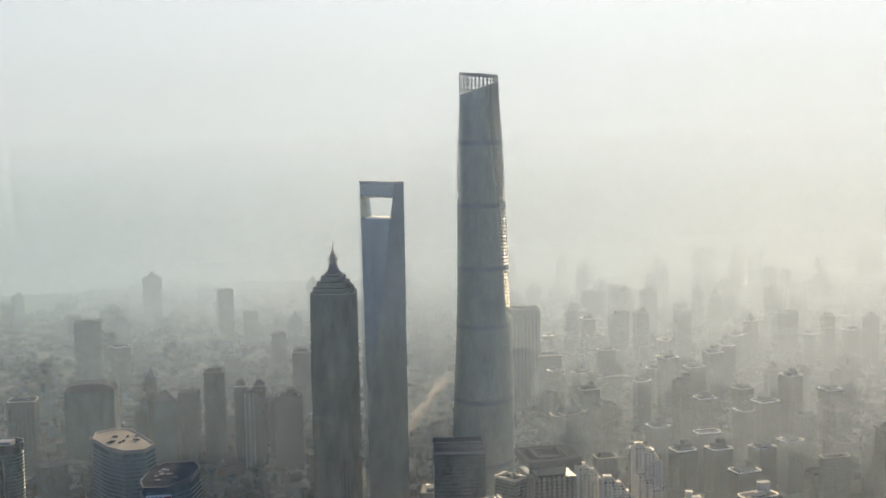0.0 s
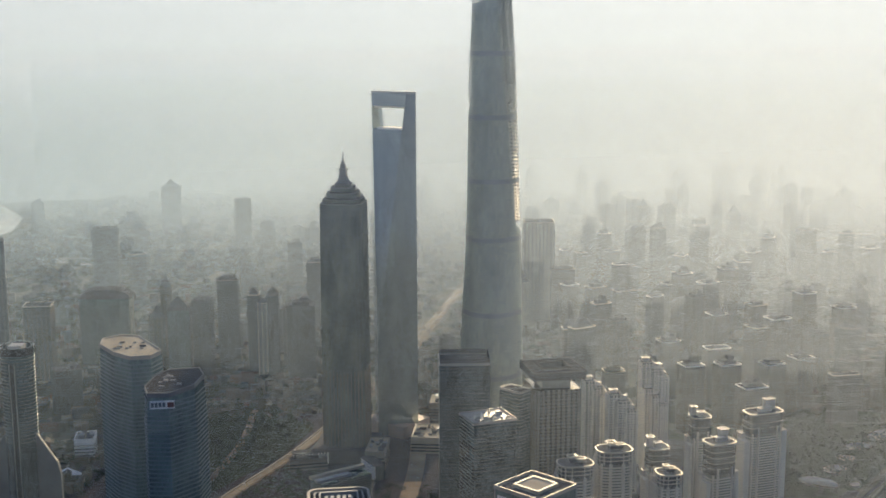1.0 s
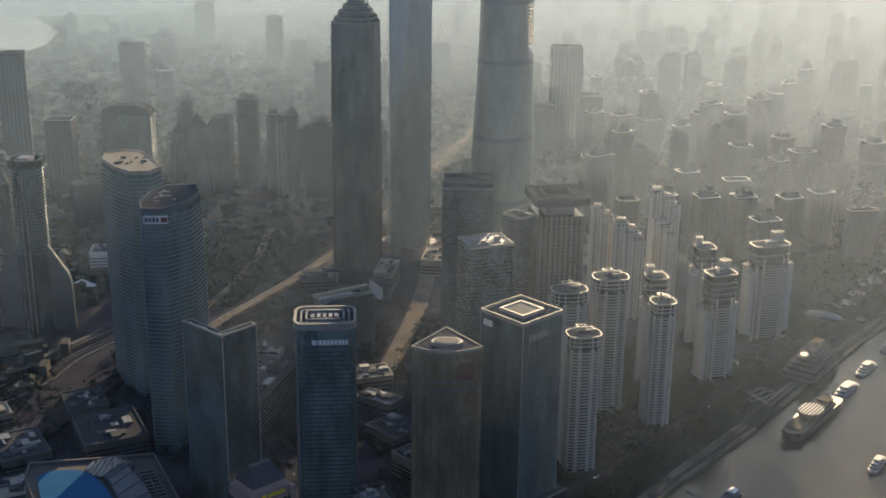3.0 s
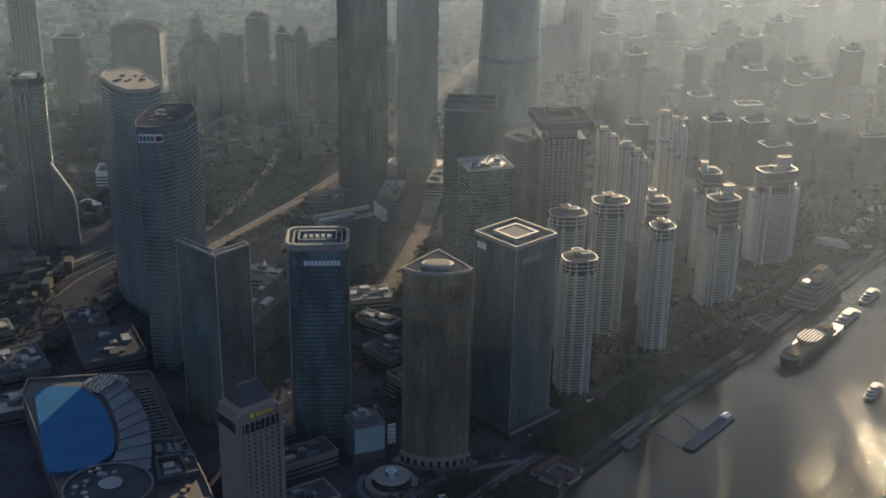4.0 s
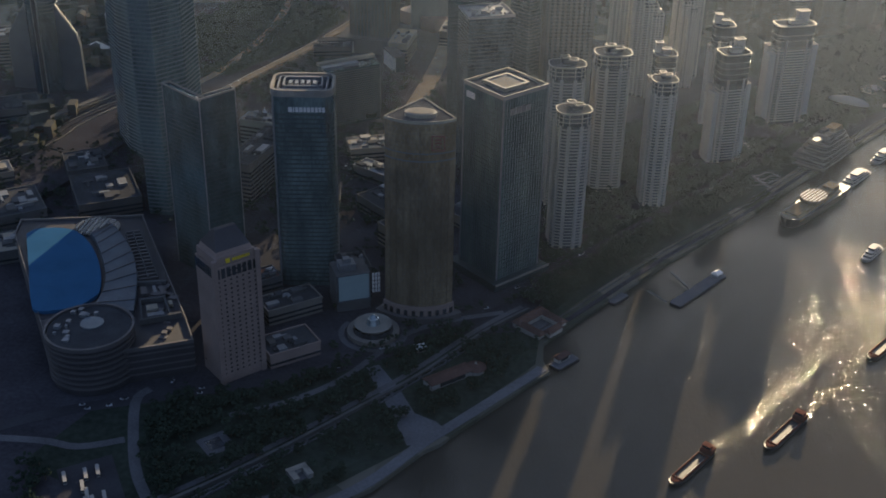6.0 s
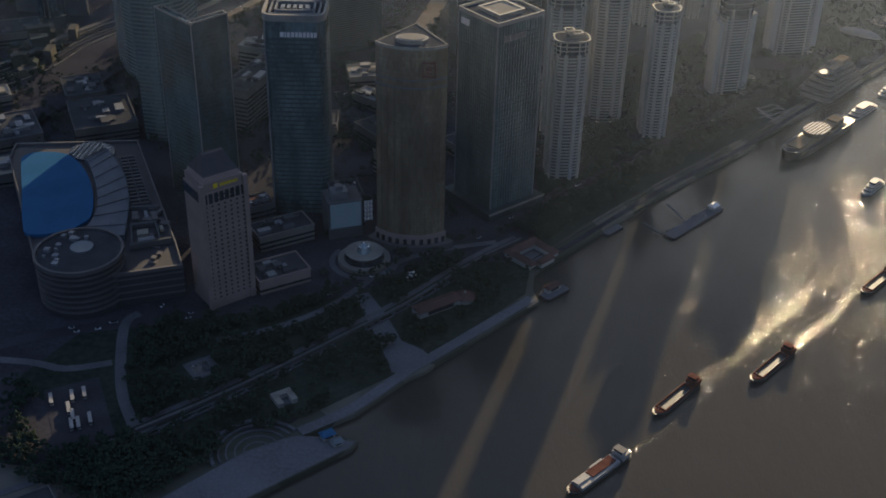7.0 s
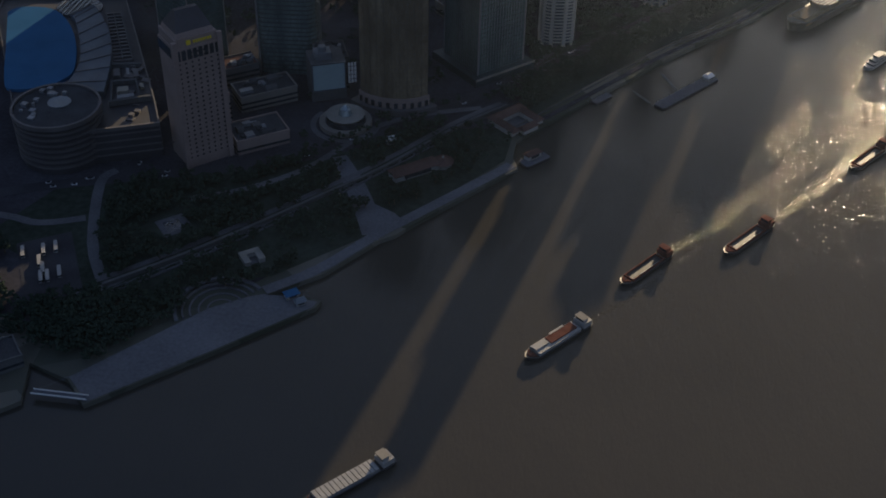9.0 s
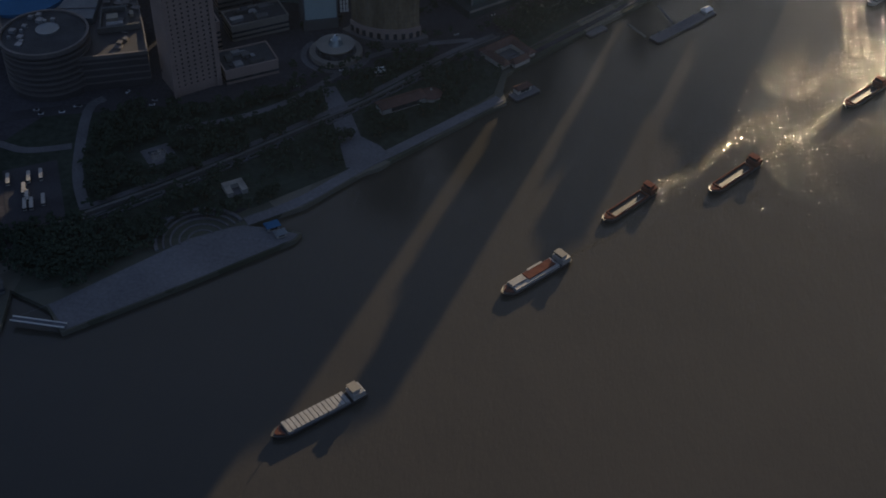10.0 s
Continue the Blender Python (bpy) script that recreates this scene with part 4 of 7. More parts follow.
def split_tower(x, y):
    """Dark glass tower of two wings that meet in a re-entrant angle, roof edges rising to the outer corners."""
    t = thing("office_tower", x, y, "dark glass office tower of two angled wings with sloping roof edges", "office tower")
    left = local([(-312, 940), (-271, 913), (-266.5, 920), (-307.5, 947)], x, y)
    right = local([(-271, 913), (-247, 937), (-253, 944), (-276, 921)], x, y)
    for poly, tops in ((left, (174, 171, 170, 173)), (right, (172, 174, 173, 171))):
        b = bmesh.new()
        lo, hi = [b.verts.new((px, py, 0)) for px, py in poly], [b.verts.new((px, py, z)) for (px, py), z in zip(poly, tops)]
        for i in range(4):
            j = (i + 1) % 4
            b.faces.new((lo[i], lo[j], hi[j], hi[i]))
        b.faces.new(hi)
        part("wing", b, M_GLASS_DARK, t)
        b = bmesh.new()
        for i in range(4):
            j = (i + 1) % 4
            p, q = poly[i], poly[j]
            a = Vector((p[0], p[1], tops[i]))
            e = Vector((q[0], q[1], tops[j]))
            d = (e - a)
            n = Vector((-d.y, d.x, 0)).normalized() * 0.45
            vs = [b.verts.new(v) for v in (a - n, e - n, e + n, a + n)] + [b.verts.new(v + Vector((0, 0, 1.5))) for v in (a - n, e - n, e + n, a + n)]
            for f in ((0, 1, 5, 4), (1, 2, 6, 5), (2, 3, 7, 6), (3, 0, 4, 7), (4, 5, 6, 7)):
                b.faces.new([vs[m] for m in f])
        part("roof_edge", b, M_RIM, t)
        b = bmesh.new()
        for i in range(4):
            px, py = poly[i]
            j = (i + 1) % 4
            a = math.atan2(poly[j][1] - py, poly[j][0] - px)
            bar_at(b, px, py, a, 0.8, 0.8, 0, tops[i])
        part("corner_mullion", b, M_PLANT, t)
        for i in range(1, 42):
            b = bmesh.new()
            z = i * 4.0
            prism(b, [(px * 1.003, py * 1.003) for px, py in poly], z, z + 0.35)
            if z < 163:
                part("floor_band", b, M_BAND_DARK, t)
            else:
                b.free()
    return t


split_tower(-280, 940)


def rounded_tower(x, y):
    """Rounded rectangular glass tower, bright ring at the roof."""
    t = thing("office_tower", x, y, "rounded dark-glass office tower with a bright roof ring and pale lettering", "office tower", "", 8)
    poly = round_rect(52, 42, 9)
    b = bmesh.new()
    prism(b, poly, 0, 182)
    part("facade", b, M_GLASS_TEAL, t)
    b = bmesh.new()
    prism(b, round_rect(52.6, 42.6, 9.2), 0, 1.0)
    first = part("floor_band", b, M_BAND_DARK, t)
    first.location.z = 4
    for i in range(2, 41):
        again(first, pose(0, 0, 4.1 * i))
    b = bmesh.new()
    ring_wall(b, round_rect(53, 43, 9.6), round_rect(48.5, 38.5, 8), 180, 186)
    part("roof_ring", b, M_RIM, t)
    b = bmesh.new()
    prism(b, round_rect(48, 38, 7.6), 181.6, 182.2)
    part("roof", b, M_ROOF, t)
    for w, d, z in ((42, 31, 185.2), (33, 22, 186.4), (24, 13, 185.0)):
        b = bmesh.new()
        ring_wall(b, round_rect(w, d, 4), round_rect(w - 2.4, d - 2.4, 3), 182, z)
        part("plant_screen", b, M_PLANT, t)
    for i in range(5):
        b = bmesh.new()
        box(b, -12 + 5 * i, -9 + 5 * i, -4, 4, 182, 185.6)
        part("cooling_unit", b, M_STEEL, t)
    b = bmesh.new()
    bar_at(b, -24, -20, 0, 1.2, 1.0, 0, 180)
    part("edge_mullion", b, M_PLANT, t)
    return t


mirae = rounded_tower(-187, 936)
sign_bars(mirae, 4.0, -21.2, 0, 167, (3.2, 1.2, 2.6, 2.8, 2.2, 2.8, 2.4, 2.4, 2.2, 2.2), 4.2, M_WHITE, "sign_bar", 0.7)


def fan_tower(x, y):
    """Gold glass tower with a fan-shaped plan: two straight backs meeting at a point, a bowed front towards the river."""
    t = thing("office_tower", x, y, "gold-glass office tower with a fan-shaped plan and curved front", "office tower", "", 4)
    arc = [(28.5 * math.sin(radians(a)) / math.sin(radians(50)), 14 - 28.5 * math.cos(radians(a)) / math.sin(radians(50)) * 0.82) for a in range(-50, 51, 10)]
    poly = arc + [(0, 36)]
    b = bmesh.new()
    prism(b, poly, 14, 183)
    part("facade", b, M_GLASS_GOLD, t)
    b = bmesh.new()
    prism(b, scaled(poly, 1.004), 0, 0.35)
    first = part("floor_band", b, M_BRONZE, t)
    first.location.z = 18
    for i in range(1, 39):
        if i != 33:
            again(first, pose(0, 0, 18 + 4.2 * i))
    b = bmesh.new()
    prism(b, scaled(poly, 0.985), 151, 156)
    prism(b, scaled(poly, 1.012), 149.4, 150.6)
    prism(b, scaled(poly, 1.012), 156.2, 157.2)
    part("belt", b, M_STEEL_DARK, t, "dark recessed belt below the top storeys")
    b = bmesh.new()
    ring_wall(b, scaled(poly, 1.012), scaled(poly, 0.98), 182, 184.4)
    part("parapet", b, M_RIM, t)
    b = bmesh.new()
    prism(b, oval(26, 17, 20), 183, 186.5)
    part("roof_drum", b, M_RIM, t)
    b = bmesh.new()
    prism(b, oval(21, 13, 20), 186.5, 187.0)
    part("drum_roof", b, M_ROOF_LIGHT, t)
    b = bmesh.new()
    prism(b, scaled(poly, 0.95), 183.0, 183.6)
    part("roof", b, M_ROOF, t)
    for i in range(-5, 6):
        b = bmesh.new()
        a = i * 10
        px, py = 28.5 * math.sin(radians(a)) / math.sin(radians(50)), 14 - 28.5 * math.cos(radians(a)) / math.sin(radians(50)) * 0.82
        bar_at(b, px * 1.0, py * 1.0, radians(a), 0.3, 0.5, 0, 150)
        part("pier", b, M_BRONZE, t)
    b = bmesh.new()
    prism(b, scaled(poly, 1.06), 0, 15)
    part("podium", b, M_PINK, t)
    b = bmesh.new()
    prism(b, scaled(poly, 1.3), 0, 6)
    part("podium_terrace", b, M_MALL_TRIM, t)
    b = bmesh.new()
    for i in range(-5, 5):
        a = i * 10 + 5
        px, py = 28.5 * math.sin(radians(a)) / math.sin(radians(50)), 14 - 28.5 * math.cos(radians(a)) / math.sin(radians(50)) * 0.82
        bar_at(b, px * 1.06, py * 1.06, radians(a), 3.0, 1.2, 2, 11)
    part("podium_glazing", b, M_GLASS_FLAT, t, kind="stuff")
    b = bmesh.new()
    for u0, u1, v0, v1 in ((0, 11, 0, 1.2), (0, 11, 11.8, 13), (0, 1.2, 0, 13), (9.8, 11, 0, 13), (3, 8, 3, 4.2), (3, 8, 6, 7.2), (3, 8, 9, 10.2)):
        box(b, 10 + u0, 10 + u1, -21.5, -20.3, 162 + v0, 162 + v1)
    part("sign", b, M_RED_SIGN, t)
    return t


fan_tower(-80, 886)


def square_tower(x, y):
    """Square dark-glass tower set cornerwise to the river, pale stepped roof frame."""
    t = thing("office_tower", x, y, "square dark-glass office tower with white roof frames", "office tower", "", 47)
    s = 50.5
    b = bmesh.new()
    prism(b, rect(s, s), 0, 180)
    part("facade", b, M_GLASS_GREEN, t)
    b = bmesh.new()
    prism(b, rect(s + 0.5, s + 0.5), 0, 0.5)
    first = part("floor_band", b, M_BAND_DARK, t)
    first.location.z = 4.2
    for i in range(2, 41):
        again(first, pose(0, 0, 4.2 * i))
    for k, (w, z0, z1) in enumerate(((s + 0.8, 179, 182.6), (s * 0.56, 180, 183.6))):
        b = bmesh.new()
        ring_wall(b, rect(w, w), rect(w - (2.0 if k == 0 else 4.4), w - (2.0 if k == 0 else 4.4)), z0, z1)
        part("roof_frame", b, M_RIM, t)
    b = bmesh.new()
    prism(b, rect(s * 0.46, s * 0.46), 180, 182.8)
    part("roof_deck", b, M_ROOF_LIGHT, t)
    b = bmesh.new()
    prism(b, rect(s - 3, s - 3), 179.8, 180.6)
    part("roof", b, M_ROOF, t)
    for a in range(4):
        b = bmesh.new()
        c, sn = math.cos(radians(90 * a + 45)), math.sin(radians(90 * a + 45))
        bar_at(b, c * s * 0.707, sn * s * 0.707, radians(90 * a), 1.0, 1.0, 0, 180)
        part("corner_mullion", b, M_PLANT, t)
    b = bmesh.new()
    for u in range(-24, 25, 3):
        for sy in (-1, 1):
            box(b, u - 0.15, u + 0.15, sy * s / 2 - 0.35, sy * s / 2 + 0.35, 8, 179)
            box(b, sy * s / 2 - 0.35, sy * s / 2 + 0.35, u - 0.15, u + 0.15, 8, 179)
    part("mullion_grid", b, M_STEEL_DARK, t, kind="stuff")
    b = bmesh.new()
    prism(b, rect(s + 15, s + 15), 0, 7)
    part("podium", b, M_BAND_DARK, t)
    b = bmesh.new()
    box(b, -s / 2 - 7.5, s / 2 + 7.5, -s / 2 - 8.3, -s / 2 - 7.5, 6, 8)
    part("canopy_edge", b, M_RIM, t)
    return t


citi = square_tower(-19, 974)
sign_bars(citi, -6, -25.7, 0, 164, (5.2, 5.2, 5.2, 5.2), 6.0, M_STEEL, "sign_bar", 0.9)
sign_bars(citi, -25.7, 16, -90, 169, (3.4, 1.4, 2.2, 1.4), 5.5, M_WHITE, "sign_bar", 0.7)

# dark tower in front of the twisted one, and the shorter one before it
banded_tower("office_tower", -80, 1318, 58, 46, 202, 2, "dark blue-glass office tower with a glazed roof frame", "inner towers", M_GLASS_BLUE, M_BAND_DARK, 4.2, 0.25, 0.5, 0, crown="frame", seed=3)
banded_tower("office_tower", -56, 1186, 48, 40, 176, 22, "dark office tower with sunlit rooftop plant", "inner towers", M_GLASS_BLUE, M_BAND_DARK, 4.0, 0.25, 0.5, 0, crown="plant", seed=4)
banded_tower("office_block", -22, 1300, 20, 30, 172, 48, "narrow dark tower beside a stone one", "inner towers", M_GLASS_BLUE, M_BAND_DARK, 4.0, 0.3, 0.7, 0, seed=6)


def framed_tower(x, y):
    """Stone-clad tower of vertical piers under an oversailing square roof frame."""
    t = thing("office_tower", x, y, "stone-clad tower with vertical piers under an oversailing square roof frame", "office tower", "inner towers", 12)
    w = 56
    b = bmesh.new()
    prism(b, rect(w - 4, w - 4), 0, 172)
    part("wall", b, M_GLASS_FLAT, t)
    for s in range(4):
        for u in range(-24, 25, 6):
            b = bmesh.new()
            bar_at(b, u, -w / 2 + 2, 0, 2.6, 2.4, 0, 172)
            o = part("pier", b, M_CONC, t)
            o.matrix_basis = pose(0, 0, 0, 0, 0, 90 * s)
    b = bmesh.new()
    prism(b, rect(w - 2.6, w - 2.6), 0, 1.3)
    first = part("floor_band", b, M_CONC, t)
    first.location.z = 6
    for i in range(2, 42):
        again(first, pose(0, 0, 4.1 * i))
    b = bmesh.new()
    prism(b, rect(w * 0.6, w * 0.6), 172, 184)
    part("roof_house", b, M_STEEL_DARK, t)
    b = bmesh.new()
    ring_wall(b, rect(w + 6, w + 6), rect(w * 0.56, w * 0.56), 185, 193)
    part("roof_frame", b, M_ROOF, t)
    b = bmesh.new()
    ring_wall(b, rect(w * 0.62, w * 0.62), rect(w * 0.56, w * 0.56), 194, 196)
    ring_wall(b, rect(w + 6.4, w + 6.4), rect(w + 5, w + 5), 193.2, 194.6)
    part("roof_rail", b, M_CONC, t)
    return t


framed_tower(22, 1322)


# -- riverside apartment towers --
def apartment_tower(x, y, w, d, h, turn, seed):
    """Rounded tower: bowed balcony slabs, upright strips, open top storeys under a thin overhanging roof."""
    t = thing("apartment_tower", x, y, "cream apartment tower with bowed balconies and a thin overhanging roof", "apartment tower", "riverside apartment towers", turn)
    rg = random.Random(seed)
    shape = oval(w, d, 28, 3.0)
    core = scaled(shape, 0.94)
    b = bmesh.new()
    prism(b, core, 0, h - 1)
    part("core", b, M_FLAT_WALL, t)
    b = bmesh.new()
    prism(b, shape, 0, 1.35)
    first = part("balcony", b, M_CREAM, t)
    first.location.z = 3.2
    for i in range(2, int((h - 14) / 3.2) + 1):
        again(first, pose(0, 0, 3.2 * i))
    # top storeys: larger windows between slim posts
    b = bmesh.new()
    prism(b, scaled(shape, 0.955), h - 13, h - 1)
    part("top_glazing", b, M_GLASS_FLAT, t)
    for k in range(0, 28, 2):
        px, py = shape[k]
        b = bmesh.new()
        bar_at(b, px * 0.965, py * 0.965, math.atan2(py, px) + math.pi / 2, 0.7, 0.9, h - 13, h)
        part("post", b, M_CREAM, t)
    for z in (h - 9, h - 5):
        b = bmesh.new()
        ring_wall(b, scaled(shape, 0.985), scaled(shape, 0.93), z, z + 0.8)
        part("top_rail", b, M_CREAM, t)
    # upright strips down the whole height
    for k, ww in ((0, 2.6), (6, 1.5), (8, 1.5), (14, 2.6), (17, 2.0), (20, 3.4), (22, 3.4), (25, 2.0)):
        px, py = shape[k]
        b = bmesh.new()
        bar_at(b, px * 0.985, py * 0.985, math.atan2(py, px) + math.pi / 2, ww, 1.7, 0, h - 12)
        part("pier", b, M_CREAM, t)
    # lower stair wings at the back, with stepped parapets
    for s in (-1, 1):
        b = bmesh.new()
        x0 = s * w * 0.36
        for q in range(3):
            box(b, x0 - 4 + q * 0.9, x0 + 4 - q * 0.9, 2 + q, d / 2 + 5 - q * 1.2, 0 if q == 0 else h - 14 - 7 * (s > 0) + (q - 1) * 3, h - 14 - 7 * (s > 0) + q * 3)
        part("stair_wing", b, M_CREAM, t)
    b = bmesh.new()
    prism(b, scaled(shape, 1.03), h - 0.6, h + 0.5)
    roof = part("roof", b, M_ROOF, t)
    b = bmesh.new()
    ring_wall(b, scaled(shape, 1.035), scaled(shape, 0.97), h - 0.8, h + 0.8)
    part("roof_rim", b, M_RIM, roof, "pale metal roof rim")
    b = bmesh.new()
    prism(b, [(px + w * 0.06, py + d * 0.1) for px, py in round_rect(w * 0.4, d * 0.36, 2, 3)], h, h + 3.6)
    part("penthouse", b, M_CONC, roof)
    for q in range(2):
        b = bmesh.new()
        ring_wall(b, round_rect(w * 0.28, d * 0.3, 1.5, 3), round_rect(w * 0.28 - 2.2, d * 0.3 - 2.2, 0.8, 3), 0, 1.4)
        o = part("roof_loop", b, M_RIM, roof, "pale metal roof loop")
        o.matrix_basis = pose(w * (0.16 - 0.22 * q), d * (0.02 + 0.14 * q), h + 3.6 + 1.6 * q, 0, 0, rg.uniform(-12, 12))
    return t


def slab_tower(x, y, w, d, h, turn, seed):
    """Apartment tower: a bowed balcony front between pale blank end walls, dark glazed top storeys, rounded roof rims and lift houses."""
    rg = random.Random(seed)
    t = thing("apartment_tower", x, y, "pale apartment tower with blank end walls and a dark glazed top", "apartment tower", "riverside apartment towers", turn)
    low = h * rg.uniform(0.7, 0.8)
    body = oval(w * 0.8, d, 24, 4.5)
    b = bmesh.new()
    prism(b, scaled(body, 0.95), 0, h - 1)
    part("core", b, M_FLAT_WALL, t)
    b = bmesh.new()
    prism(b, body, 0, 1.35)
    first = part("balcony", b, M_CREAM, t)
    first.location.z = 3.2
    for i in range(2, int(low / 3.2)):
        again(first, pose(0, 0, 3.2 * i))
    b = bmesh.new()
    prism(b, scaled(body, 0.97), low, h - 1.4)
    part("top_glazing", b, M_GLASS_FLAT, t, "dark glazed top storeys")
    for i in range(1, int((h - low) / 6.4)):
        b = bmesh.new()
        ring_wall(b, scaled(body, 0.985), scaled(body, 0.95), low + 6.4 * i, low + 6.4 * i + 0.5)
        part("top_rail", b, M_STEEL, t)
    # upright strips over the balconies
    for k, ww in ((3, 1.6), (9, 1.6), (15, 1.8), (17, 2.6), (19, 2.6), (21, 1.8)):
        px, py = body[k]
        b = bmesh.new()
        bar_at(b, px * 0.99, py * 0.99, math.atan2(py, px) + math.pi / 2, ww, 1.5, 0, low + (8 if k in (17, 19) else 0))
        part("pier", b, M_CREAM, t)
    # blank end walls, one lower than the other
    for s in (-1, 1):
        top = low - (0 if s > 0 else 9)
        b = bmesh.new()
        prism(b, [(s * w * 0.43 + u, v - 1) for u, v in round_rect(w * 0.14, d * 0.62, 1.2, 2)], 0, top)
        part("end_wall", b, M_END, t, "pale blank end wall")
        b = bmesh.new()
        prism(b, [(s * w * 0.36 + u, v + d * 0.3) for u, v in rect(w * 0.2, d * 0.4)], 0, top + 6)
        part("stair_wing", b, M_CREAM, t)
        b = bmesh.new()
        ring_wall(b, [(s * w * 0.36 + u, v + d * 0.3) for u, v in rect(w * 0.22, d * 0.42)], [(s * w * 0.36 + u, v + d * 0.3) for u, v in rect(w * 0.22 - 1.2, d * 0.42 - 1.2)], top + 5, top + 7.2)
        part("wing_rim", b, M_RIM, t)
    b = bmesh.new()
    prism(b, scaled(body, 0.98), h - 1.4, h - 0.6)
    part("roof", b, M_ROOF, t)
    b = bmesh.new()
    ring_wall(b, scaled(body, 1.015), scaled(body, 0.95), h - 1.2, h + 0.2)
    part("roof_rim", b, M_RIM, t, "pale metal roof rim")
    # lift houses: a tall one at the back, a lower one beside it, each under a thin rim
    for u, v, ww, dd, up in ((w * rg.choice((-0.2, 0.2)), d * 0.24, w * 0.24, d * 0.34, rg.uniform(8, 12)), (w * 0.02, -d * 0.05, w * 0.3, d * 0.3, rg.uniform(3, 5))):
        b = bmesh.new()
        prism(b, [(u + p, v + q) for p, q in round_rect(ww, dd, 1.5, 2)], h - 0.6, h + up)
        house = part("lift_house", b, M_CREAM, t)
        b = bmesh.new()
        ring_wall(b, [(u + p, v + q) for p, q in round_rect(ww + 1.2, dd + 1.2, 1.8, 2)], [(u + p, v + q) for p, q in round_rect(ww - 0.8, dd - 0.8, 1.0, 2)], h + up - 0.4, h + up + 0.9)
        part("house_rim", b, M_RIM, house, "pale metal rim")
    return t


def stepped_tower(x, y, w, d, h, turn, seed):
    """Apartment tower of three rounded blocks set corner to corner, each lower than the last, with balcony bands and thin roof rims."""
    t = thing("apartment_tower", x, y, "pale apartment tower of three stepped rounded blocks", "apartment tower", "riverside apartment towers", turn)
    for u, v, drop, k in ((-w * 0.24, d * 0.22, 0, 0.5), (w * 0.06, -d * 0.06, 7, 0.54), (w * 0.3, -d * 0.3, 17, 0.44)):
        hh = h - drop
        block = [(u + p, v + q) for p, q in round_rect(w * k, d * 0.66, 2.6, 3)]
        inner = [(u + p, v + q) for p, q in round_rect(w * k - 1.2, d * 0.66 - 1.2, 2.2, 3)]
        b = bmesh.new()
        prism(b, inner, 0, hh - 0.6)
        wall = part("block", b, M_FLAT_WALL, t)
        b = bmesh.new()
        prism(b, block, 0, 1.7)
        first = part("balcony", b, M_END, wall)
        first.location.z = 3.2
        for i in range(2, int(hh / 3.2)):
            again(first, pose(0, 0, 3.2 * i))
        for q in (-0.46, -0.1, 0.14, 0.46):
            b = bmesh.new()
            box(b, u + q * w * k - 0.9, u + q * w * k + 0.9, v - d * 0.335, v + d * 0.335, 0, hh)
            part("pier", b, M_END, wall)
        b = bmesh.new()
        prism(b, inner, hh - 0.6, hh)
        part("roof", b, M_ROOF, wall)
        b = bmesh.new()
        ring_wall(b, [(u + p, v + q) for p, q in round_rect(w * k + 0.5, d * 0.66 + 0.5, 3, 3)], [(u + p, v + q) for p, q in round_rect(w * k - 0.9, d * 0.66 - 0.9, 2, 3)], hh - 0.4, hh + 0.8)
        part("roof_rim", b, M_CREAM, wall, "pale roof rim")
        b = bmesh.new()
        prism(b, [(u + p, v + q + d * 0.12) for p, q in round_rect(w * k * 0.6, d * 0.26, 1.2, 2)], hh, hh + 4.5)
        part("lift_house", b, M_END, wall)
        b = bmesh.new()
        ring_wall(b, [(u + p, v + q + d * 0.12) for p, q in round_rect(w * k * 0.6 + 1, d * 0.26 + 1, 1.4, 2)], [(u + p, v + q + d * 0.12) for p, q in round_rect(w * k * 0.6 - 0.8, d * 0.26 - 0.8, 1, 2)], hh + 4.3, hh + 5.2)
        part("house_rim", b, M_RIM, wall, "pale metal rim")
    return t


for i, (ax, ay, aw, ad, ah, at_) in enumerate(((40, 1032, 32, 25, 138, 12), (30, 1124, 36, 27, 148, 10), (74, 1166, 37, 28, 148, 8), (125.5, 1136, 25, 24, 134, 12))):
    apartment_tower(ax, ay, aw, ad, ah, at_, i)
for i, (ax, ay, aw, ad, ah, at_) in enumerate(((130, 1235, 30, 24, 127, 10), (204, 1262, 42, 26, 124, 22), (201, 1358, 30, 24, 123, 10), (283, 1386, 60, 25, 120, 20),
                                               (118, 1440, 34, 24, 124, 8), (90, 1480, 30, 24, 130, 10), (172, 1528, 34, 24, 142, 8), (166, 1484, 26, 22, 118, 8))):
    (slab_tower if ay < 1400 else stepped_tower)(ax, ay, aw, ad, ah, at_, 20 + i)


